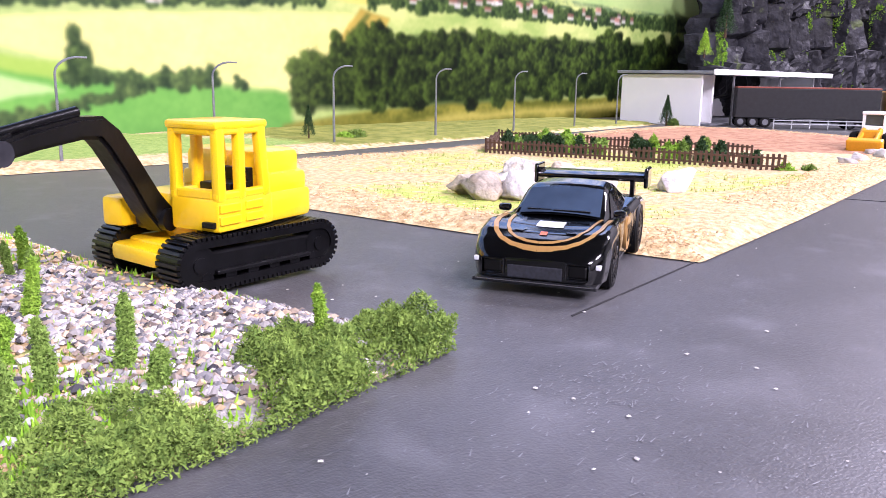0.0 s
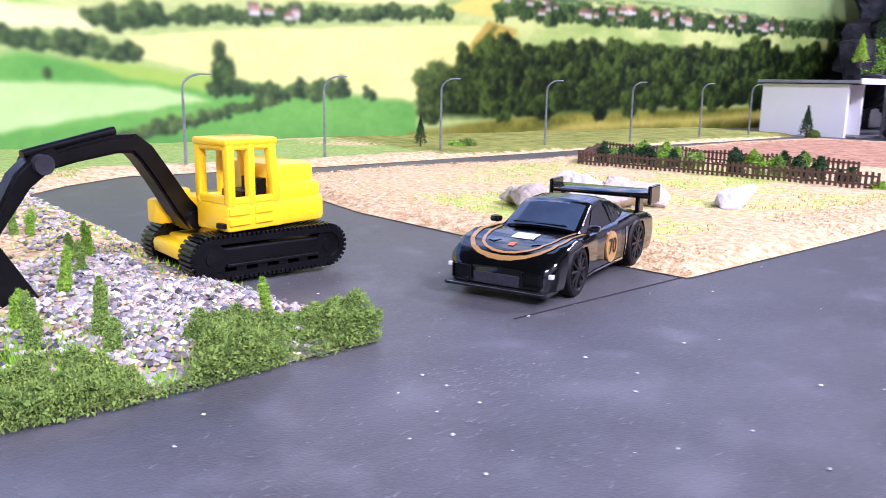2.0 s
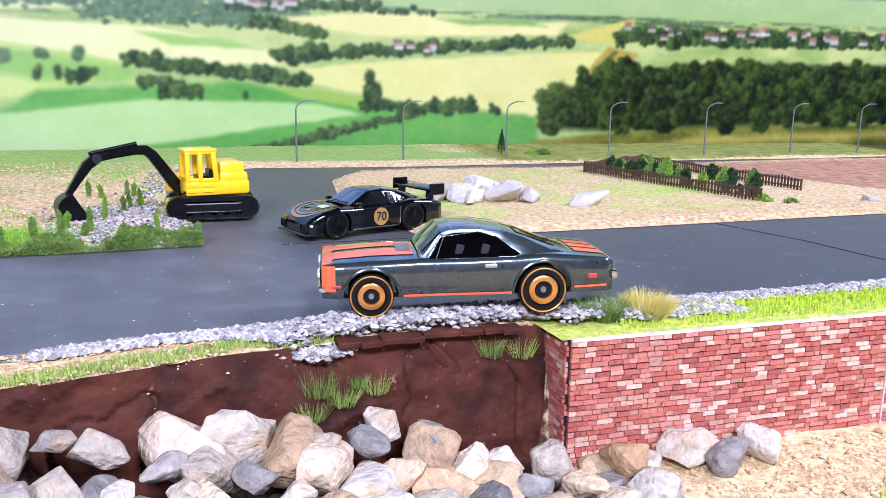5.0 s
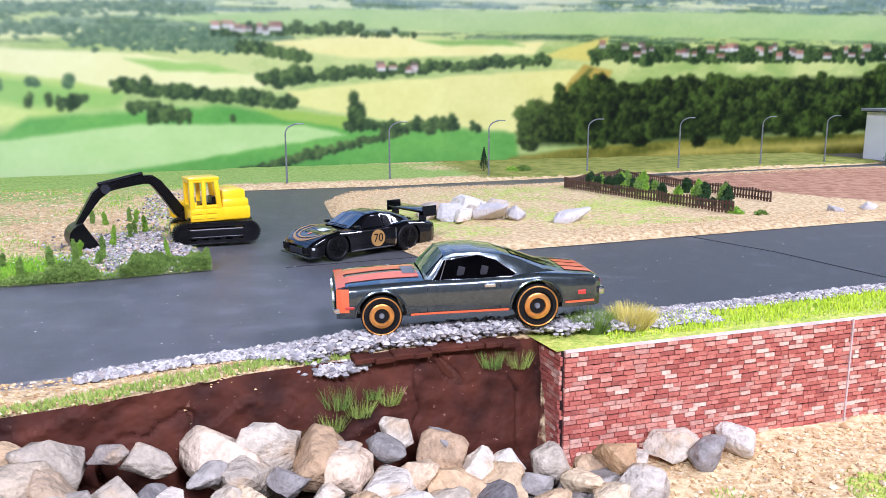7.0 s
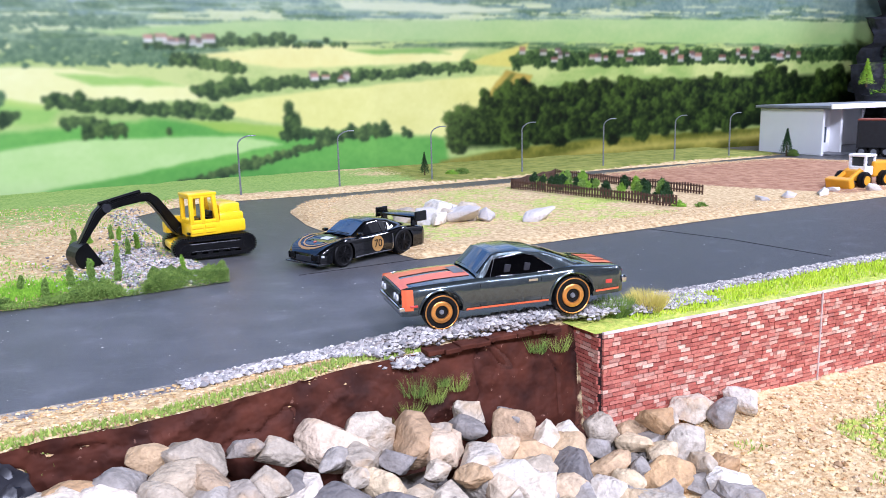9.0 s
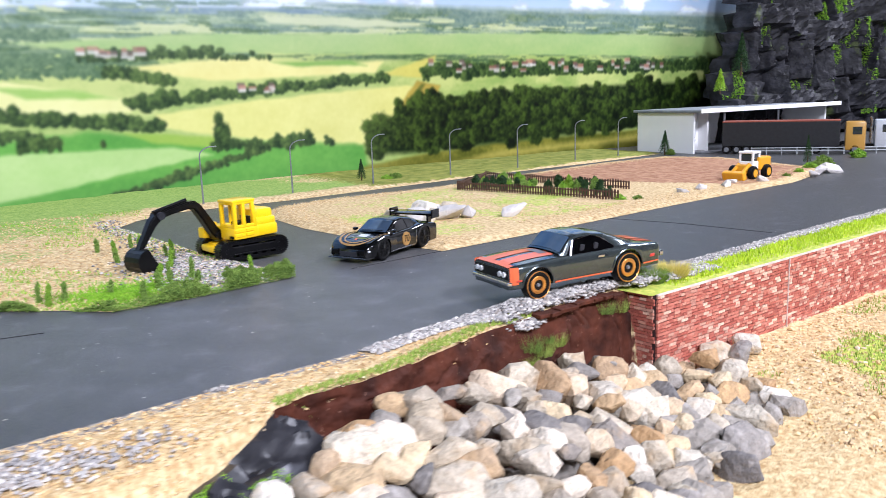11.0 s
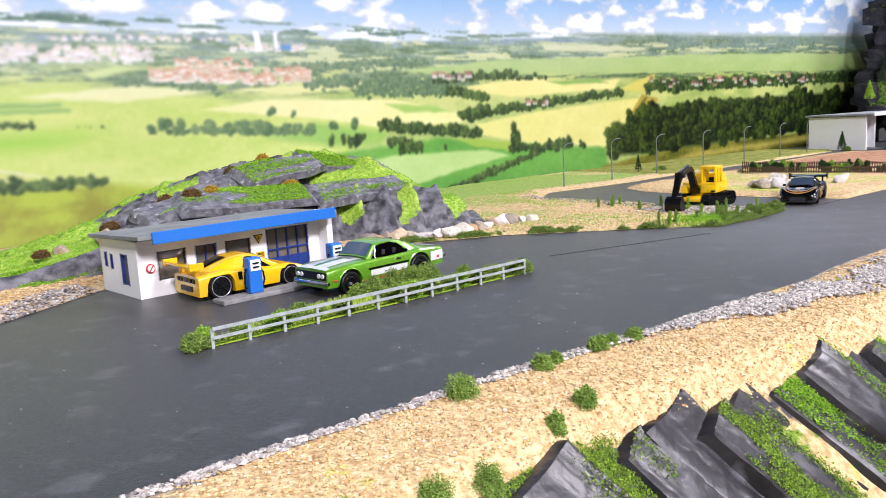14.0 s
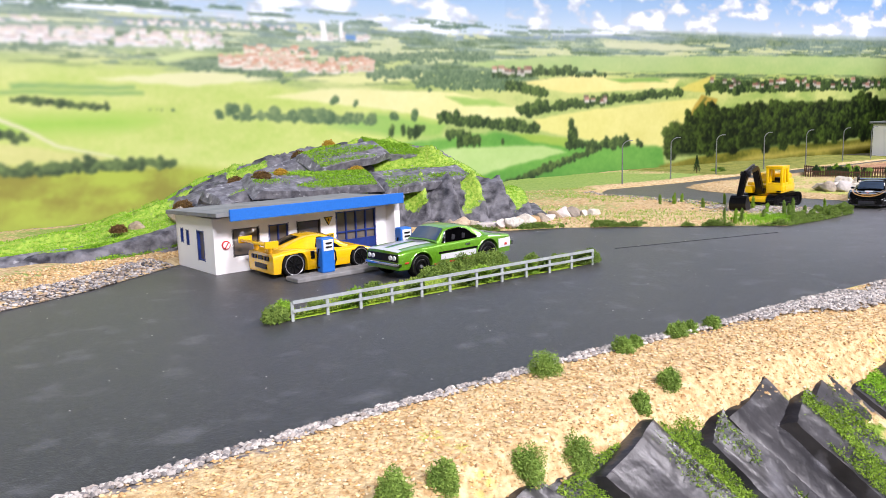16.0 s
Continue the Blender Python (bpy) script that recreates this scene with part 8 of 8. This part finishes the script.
bits(racer, "grille", material("grey_mesh_grille", srgb(48, 50, 58), srgb(30, 31, 35), rough=0.5, scale=1500), [(0.0352, 0, 0.0048, 0.0010, 0.0122, 0.0026)])
# bright thin bar that draws the highlight along the splitter
bits(racer, "splitter_highlight", M_chrome, [(0.0366, 0, 0.0030, 0.0003, 0.0262, 0.0003)])
bits(racer, "rear_diffuser", M_black, [(-0.0352, 0, 0.0045, 0.0040, 0.0250, 0.0030)])
part("bonnet_recess", sh.decal([(0.0200, -0.0032), (0.0200, 0.0032)], 0.0042), M_lamp_white, rbody)
part("nose_badge", sh.decal([(0.0278, -0.0008), (0.0278, 0.0008)], 0.0018), M_orange, rbody)
bits(racer, "wiper", M_black, [(0.0118, 0.003, 0.0142, 0.0005, 0.009, 0.0004), (0.0115, -0.005, 0.0142, 0.0005, 0.006, 0.0004)])

# yellow sports car at the pumps
M_sun = paint("sun_yellow", srgb(250, 196, 18), 0.25, 0.8)
sport = empty("toy_car", pose(-0.3025, 0.1585, 0, 0, 0, 9), "bright yellow toy sports car with rear wing at the pumps", "toy car", "toy cars")
rf, rr, xf, xr = 0.0058, 0.0066, 0.0205, -0.0205
sh = Shell([(-0.032, 0.0140), (-0.028, 0.0152), (-0.018, 0.0153), (-0.006, 0.0140), (0.008, 0.0138), (0.02, 0.0146), (0.029, 0.0135), (0.0345, 0.0095)],
           [(-0.032, 0.0128), (-0.026, 0.0140), (-0.018, 0.0145), (-0.006, 0.0128), (0.006, 0.0118), (0.02, 0.0122), (0.029, 0.0098), (0.0345, 0.0070)],
           [(-0.032, 0.0004), (0.0, 0.0010), (0.02, 0.0004), (0.0345, 0.0004)], 0.0028, [(xf, rf, rf + 0.0010), (xr, rr, rr + 0.0010)],
           [(-0.027, 0.0142), (-0.018, 0.0172), (-0.009, 0.0196), (-0.002, 0.0200), (0.003, 0.0190), (0.0155, 0.0124)],
           [(-0.027, 0.0105), (-0.01, 0.0124), (0.003, 0.0125), (0.0155, 0.0112)], [(-0.027, 0.0070), (-0.01, 0.0086), (0.003, 0.0092), (0.0155, 0.0104)])
ybody = part("body", sh.body(), M_sun, sport, smooth=True)
ycab = part("cabin", sh.greenhouse(), M_sun, sport, smooth=True)
part("windscreen", sh.over_cabin(0.0025, 0.0148, -0.92, 0.92), M_dark_glass, ycab)
part("rear_panel", sh.over_cabin(-0.024, -0.012, -0.6, 0.6), M_dark_glass, ycab)
for s in (-1, 1):
    part("side_window", sh.side_window([(0.0105, 0.2), (0.003, 0.86), (-0.004, 0.88), (-0.0065, 0.2)], s), M_dark_glass, ycab)
    bits(ybody, "side_intake", M_black, [(-0.0095, s * 0.0143, 0.0105, 0.0022, 0.0014, 0.0040)])
    bits(sport, "tail_lamp", M_black, [(-0.0322, s * 0.0085, 0.0105, 0.0008, 0.0022, 0.0022), (-0.0322, s * 0.0052, 0.0105, 0.0008, 0.0022, 0.0022)])
    bits(sport, "wing_strut", M_sun, [(-0.0305, s * 0.0075, 0.0155, 0.0026, 0.0012, 0.0044)])
    bits(sport, "wing_end_plate", M_sun, [(-0.0330, s * 0.0150, 0.0186, 0.0075, 0.0012, 0.0036)])
    road_wheel(sport, xf, s * 0.0122, rf, 0.0046, s, M_black, M_silver, spokes=8)
    road_wheel(sport, xr, s * 0.0124, rr, 0.0050, s, M_black, M_silver, spokes=8)
bm = bmesh.new()
box(bm, -0.0330, 0, 0.0182, 0.0070, 0.0300, 0.0014, bevel=0.0005, rot=Matrix.Rotation(0.15, 4, "Y"))
part("rear_wing", bm, M_sun, sport, smooth=True)
bits(sport, "exhaust_grille", M_black, [(-0.0321, 0, 0.0062, 0.0008, 0.0130, 0.0026), (-0.0321, 0, 0.0105, 0.0008, 0.0050, 0.0022)])

# ---- toy excavator ----
M_exc = paint("toy_yellow", srgb(255, 208, 0), 0.3, 0.5, fleck=0.04)
M_arm = material("black_painted_cast", srgb(15, 15, 17), srgb(7, 7, 8), rough=0.3, scale=250, bump=0.0001, bump_scale=420, spec=0.3)
exc = empty("toy_excavator", pose(0.1033, 0.1834, 0.0012, 0, 0, 187), "yellow toy excavator with black boom, bucket and tracks", "toy excavator")
TL, TH, TW = 0.0425, 0.0112, 0.0072


def track_outline(k, n, inset=0.0):
    """A point on the belt's stadium outline."""
    r, straight = TH / 2 - inset, TL - TH
    per = 2 * straight + math.tau * r
    s = k / n * per
    if s < straight:
        return (-straight / 2 + s, TH / 2 + r)
    s -= straight
    if s < math.pi * r:
        a = math.pi / 2 - s / r
        return (straight / 2 + r * math.cos(a), TH / 2 + r * math.sin(a))
    s -= math.pi * r
    if s < straight:
        return (straight / 2 - s, TH / 2 - r)
    a = -math.pi / 2 - (s - straight) / r
    return (-straight / 2 + r * math.cos(a), TH / 2 + r * math.sin(a))


bm = bmesh.new()
box(bm, 0, 0, 0, 0.0008, TW, 0.0008, bevel=0.0001)
pad_mesh = bpy.data.meshes.new("track_pad")
bm.to_mesh(pad_mesh)
bm.free()
pad_mesh.materials.append(M_arm)
for s in (-1, 1):
    bm = bmesh.new()
    n = 150
    for y0, y1, inset in ((-TW / 2, TW / 2, 0.0009),):
        outer = [[bm.verts.new((x, s * 0.0118 + y, z)) for x, z in (track_outline(k, n, inset) for k in range(n))] for y in (y0, y1)]
        inner = [[bm.verts.new((x, s * 0.0118 + y, z)) for x, z in (track_outline(k, n, inset + 0.0014) for k in range(n))] for y in (y0, y1)]
        for k in range(n):
            q = (k + 1) % n
            bm.faces.new((outer[0][k], outer[0][q], outer[1][q], outer[1][k]))
            bm.faces.new((inner[0][k], inner[1][k], inner[1][q], inner[0][q]))
            for e in (0, 1):
                bm.faces.new((outer[e][k], inner[e][k], inner[e][q], outer[e][q]))
    m = 78
    bmesh.ops.recalc_face_normals(bm, faces=bm.faces)
    track = part("track", bm, M_arm, exc)
    for k in range(m):
        x, z = track_outline(k, m, 0.0005)
        x2, z2 = track_outline(k + 0.2, m, 0.0005)
        pad = new("track_pad", pad_mesh)
        pad.parent = track
        pad.matrix_local = Matrix.Translation((x, s * 0.0118, z)) @ Matrix.Rotation(-math.atan2(z2 - z, x2 - x), 4, "Y")
    bits(track, "side_frame", M_arm, [(0, s * 0.0118, TH / 2, TL - 0.0135, TW * 0.86, 0.0048), (0, s * (0.0118 + 0.0036), TH / 2 - 0.0018, TL - 0.018, 0.0012, 0.0009)], bevel=0.0006)
    for x in (-TL / 2 + TH / 2, TL / 2 - TH / 2):
        bm = bmesh.new()
        rod(bm, (x, s * 0.0118 - TW * 0.44, TH / 2), (x, s * 0.0118 + TW * 0.44, TH / 2), 0.0038, 0.0038, 20)
        rod(bm, (x, s * 0.0118 - TW * 0.5, TH / 2), (x, s * 0.0118 + TW * 0.5, TH / 2), 0.0016, 0.0016, 12)
        part("sprocket", bm, M_arm, track, smooth=True)
    for k in range(6):
        bm = bmesh.new()
        x = -0.014 + 0.0056 * k
        rod(bm, (x, s * 0.0118 - TW * 0.46, 0.0026), (x, s * 0.0118 + TW * 0.46, 0.0026), 0.0014, 0.0014, 10)
        part("track_roller", bm, M_arm, track, smooth=True)
bm = bmesh.new()
box(bm, 0.0160, 0, 0.0064, 0.0100, 0.0164, 0.0038, bevel=0.0012)
box(bm, 0.0, 0, 0.0072, 0.034, 0.0155, 0.0035, bevel=0.0008)
box(bm, -0.0155, 0, 0.0064, 0.0100, 0.0164, 0.0038, bevel=0.0012)
part("undercarriage", bm, M_exc, exc, smooth=True)
bm = bmesh.new()
rod(bm, (0.003, 0, 0.008), (0.003, 0, 0.0118), 0.0085, 0.0085, 28)
part("turntable", bm, M_exc, exc, smooth=True)
# upper structure: deck, engine cover, cab frame
bm = bmesh.new()
box(bm, -0.0063, 0.0015, 0.0148, 0.0266, 0.0262, 0.0068, bevel=0.0014)
box(bm, -0.0122, 0.0015, 0.0192, 0.0138, 0.0250, 0.0056, bevel=0.0016)
box(bm, -0.0118, 0.0015, 0.0228, 0.0122, 0.0225, 0.0076, bevel=0.0016)
box(bm, 0.0105, -0.0100, 0.0145, 0.0085, 0.0060, 0.0062, bevel=0.0010)
box(bm, 0.0078, -0.0100, 0.0172, 0.0050, 0.0058, 0.0055, bevel=0.0010)
SWING = Matrix.Translation((0.0044, 0, 0)) @ Matrix.Rotation(radians(10), 4, "Z")
upper = part("upper_body", bm, M_exc, exc, smooth=True)
upper.matrix_local = SWING
bm = bmesh.new()
CX0, CX1, CY0, CY1, CZ1 = -0.0040, 0.0104, 0.0022, 0.0150, 0.0334
box(bm, (CX0 + CX1) / 2, (CY0 + CY1) / 2, CZ1 - 0.0009, CX1 - CX0 + 0.0008, CY1 - CY0 + 0.0008, 0.0018, bevel=0.0007)
box(bm, (CX0 + CX1) / 2 - 0.001, (CY0 + CY1) / 2, 0.0150, CX1 - CX0 + 0.002, CY1 - CY0, 0.0068, bevel=0.0008)
cabf = part("cab", bm, M_exc, exc, smooth=True)
cabf.matrix_local = SWING
lean = Matrix.Rotation(0.10, 4, "Y")
for y in (CY0 + 0.0008, CY1 - 0.0008):
    for x, w, rot in ((CX1 - 0.0012, 0.0023, None), (CX0 + 0.0008, 0.0024, lean), (0.0034, 0.0021, None)):
        bm = bmesh.new()
        box(bm, x, y, 0.0254, w, 0.0021, 0.0156, bevel=0.0006, rot=rot)
        part("cab_post", bm, M_exc, cabf, smooth=True)
    bits(cabf, "window_sill", M_exc, [((CX0 + CX1) / 2, y, 0.0188, CX1 - CX0, 0.0017, 0.0018), ((CX0 + CX1) / 2, y, 0.0318, CX1 - CX0, 0.0019, 0.0024)], bevel=0.0006)
bits(cabf, "window_sill", M_exc, [(CX1 - 0.0010, (CY0 + CY1) / 2, 0.0190, 0.0018, CY1 - CY0 - 0.003, 0.0022), (CX1 - 0.0010, (CY0 + CY1) / 2, 0.0318, 0.0020, CY1 - CY0 - 0.003, 0.0026)], bevel=0.0006)
bits(cabf, "seat", M_black, [(0.0012, 0.0087, 0.0196, 0.0070, 0.0080, 0.0022), (-0.0018, 0.0087, 0.0212, 0.0018, 0.0076, 0.0044)])
bits(cabf, "step_slot", M_black, [(0.0107, 0.0128, 0.0132, 0.0012, 0.0030, 0.0012)])
for z in (0.0164, 0.0140):
    bits(cabf, "door_panel", M_exc, [(0.0072, 0.01515, z, 0.0058, 0.0006, 0.0017), (0.0002, 0.01515, z, 0.0052, 0.0006, 0.0017)], bevel=0.0003)
# boom, stick and bucket swing in one plane
BOOM = SWING @ Matrix.Translation((0.0, -0.0030, 0.0)) @ Matrix.Rotation(radians(4.5), 4, "Z") @ Matrix.Diagonal((0.95, 1, 0.97, 1))


def limb(name, pts, half, mat, parent, taper=None):
    """A cast arm: an outline through (x, z, thickness) swept to a width."""
    bm = bmesh.new()
    up, dn = [], []
    for i, (x, z, th) in enumerate(pts):
        a, b = pts[max(i - 1, 0)], pts[min(i + 1, len(pts) - 1)]
        d = Vector((b[0] - a[0], b[1] - a[1])).normalized()
        nrm = Vector((-d.y, d.x))
        up.append((x + nrm.x * th / 2, z + nrm.y * th / 2))
        dn.append((x - nrm.x * th / 2, z - nrm.y * th / 2))
    loop = up + dn[::-1]
    left = [bm.verts.new((x, half, z)) for x, z in loop]
    right = [bm.verts.new((x, -half, z)) for x, z in loop]
    bm.faces.new(left)
    bm.faces.new(right[::-1])
    for k in range(len(loop)):
        bm.faces.new((left[k - 1], left[k], right[k], right[k - 1]))
    bmesh.ops.recalc_face_normals(bm, faces=bm.faces)
    es = [e for e in bm.edges if abs(e.verts[0].co.y - e.verts[1].co.y) < 1e-6]
    bmesh.ops.bevel(bm, geom=es, offset=min(0.0007, half * 0.4), segments=2, affect="EDGES")
    ob = part(name, bm, mat, parent, smooth=True)
    ob.matrix_local = BOOM
    return ob


boom = limb("boom", [(0.0095, 0.0130, 0.0058), (0.0135, 0.0172, 0.0056), (0.0190, 0.0252, 0.0051), (0.0232, 0.0308, 0.0050), (0.0262, 0.0332, 0.0046), (0.0310, 0.0333, 0.0042), (0.0410, 0.0318, 0.0038), (0.0490, 0.0300, 0.0034)], 0.0026, M_arm, exc)
stick = limb("stick", [(0.0450, 0.0320, 0.0028), (0.0490, 0.0300, 0.0050), (0.0532, 0.0268, 0.0046), (0.0580, 0.0200, 0.0034), (0.0630, 0.0128, 0.0026)], 0.0024, M_arm, exc)
for x, z, r in ((0.0490, 0.0300, 0.0022), (0.0630, 0.0128, 0.0014), (0.0105, 0.0135, 0.0024)):
    bm = bmesh.new()
    rod(bm, (x, -0.0036, z), (x, 0.0036, z), r, r, 18)
    ob = part("pivot_pin", bm, M_seat if r > 0.0018 and x > 0.03 else M_arm, boom, smooth=True)
bm = bmesh.new()
rod(bm, (0.0300, 0, 0.0362), (0.0520, 0, 0.0322), 0.0011, 0.0009, 10)
part("ram", bm, M_arm, boom, smooth=True)
bm = bmesh.new()
prof = []
for k in range(9):
    a = radians(70 - k * 22)
    prof.append((0.0612 + 0.0068 * math.cos(a), 0.0078 + 0.0066 * math.sin(a)))
prof = [(0.0612, 0.0146)] + prof + [(0.0530, 0.0010)]
inner_p = [(0.0600 + (x - 0.0600) * 0.82, 0.0082 + (z - 0.0082) * 0.82) for x, z in prof]
a, b = -0.0062, 0.0062
rows = [[bm.verts.new((x, y, z)) for x, z in prof] for y in (a, b)]
rows_i = [[bm.verts.new((x, y * 0.85, z)) for x, z in inner_p] for y in (a, b)]
for k in range(len(prof) - 1):
    bm.faces.new((rows[0][k], rows[1][k], rows[1][k + 1], rows[0][k + 1]))
    bm.faces.new((rows_i[0][k], rows_i[0][k + 1], rows_i[1][k + 1], rows_i[1][k]))
for e in (0, 1):
    bm.faces.new(rows[e])
    bm.faces.new(rows_i[e])
for k in range(4):
    box(bm, 0.0516, -0.0045 + 0.003 * k, 0.0004, 0.0034, 0.0012, 0.0007, rot=Matrix.Rotation(-0.15, 4, "Y"))
bmesh.ops.recalc_face_normals(bm, faces=bm.faces)
bucket = part("bucket", bm, M_arm, exc)
bucket.matrix_local = BOOM

# ---- dust specks, seams and scuffs on the road ----
rs = np.random.RandomState(71)
x, y = rs.uniform(-0.45, 0.6, 1500), rs.uniform(-0.07, 0.2, 1500)
k = inside(outline, x, y) & ~inside(ISLAND, x, y) & ~inside(LOT, x, y) & (rs.rand(1500) < 0.55)
chips("road_dust", np.stack([x[k], y[k], np.full(k.sum(), 0.0002)], 1), 0.00015, 0.00045, material("pale_dust", srgb(214, 210, 204), rough=0.9), 72, "pale dust specks and crumbs on the road", "dust", flat=0.4)


M_seam = material("dark_seam", srgb(34, 34, 36), rough=0.8)


def seam(points, width):
    for (x0, y0), (x1, y1) in zip(points, points[1:]):
        bm = bmesh.new()
        box(bm, (x0 + x1) / 2, (y0 + y1) / 2, 0.00012, math.hypot(x1 - x0, y1 - y0), width, 0.0002, rot=Matrix.Rotation(math.atan2(y1 - y0, x1 - x0), 4, "Z"))
        part("road_seam", bm, M_seam, road)


seam([(0.135, 0.111), (0.198, 0.119)], 0.0004)
seam([(-0.135, 0.105), (-0.013, 0.0865)], 0.0005)
seam([(0.340, 0.15), (0.362, 0.088), (0.372, 0.03)], 0.0004)

# ---- pale wheel scuffs rubbed into the paint ----
rs = np.random.RandomState(81)
pts = []
for cx, cy, sx, sy, n in ((0.11, 0.085, 0.012, 0.006, 260), (-0.115, 0.012, 0.035, 0.006, 320), (0.08, 0.06, 0.03, 0.016, 240), (0.02, 0.035, 0.05, 0.02, 260), (0.14, 0.12, 0.03, 0.012, 200),
                          (-0.25, 0.02, 0.08, 0.03, 260), (-0.40, 0.05, 0.06, 0.05, 260), (0.05, 0.0, 0.04, 0.006, 160), (0.35, 0.08, 0.08, 0.03, 200)):
    pts.append(np.stack([rs.normal(cx, sx, n), rs.normal(cy, sy, n), np.full(n, 0.00014)], 1))
p = np.concatenate(pts)
p = p[(p[:, 1] > np.interp(p[:, 0], [q[0] for q in SOUTH], [q[1] for q in SOUTH]) + 0.002) & ~inside(LOT, p[:, 0], p[:, 1]) & ~inside(ISLAND, p[:, 0], p[:, 1])]
a = rs.normal(0.2, 0.35, len(p))
size = rs.uniform(0.0006, 0.003, len(p)) * rs.rand(len(p))
way = np.stack([np.cos(a), np.sin(a), 0 * a], 1)
side = np.stack([-np.sin(a), np.cos(a), 0 * a], 1)
tagged(flakes("road_scuffs", p, side * 0.00011, way * size[:, None], material("rubbed_grey_paint", srgb(150, 151, 154), srgb(110, 111, 114), rough=0.6, scale=300, island=0.6)),
       "thin pale scuff marks on the road", "dust", kind="stuff")
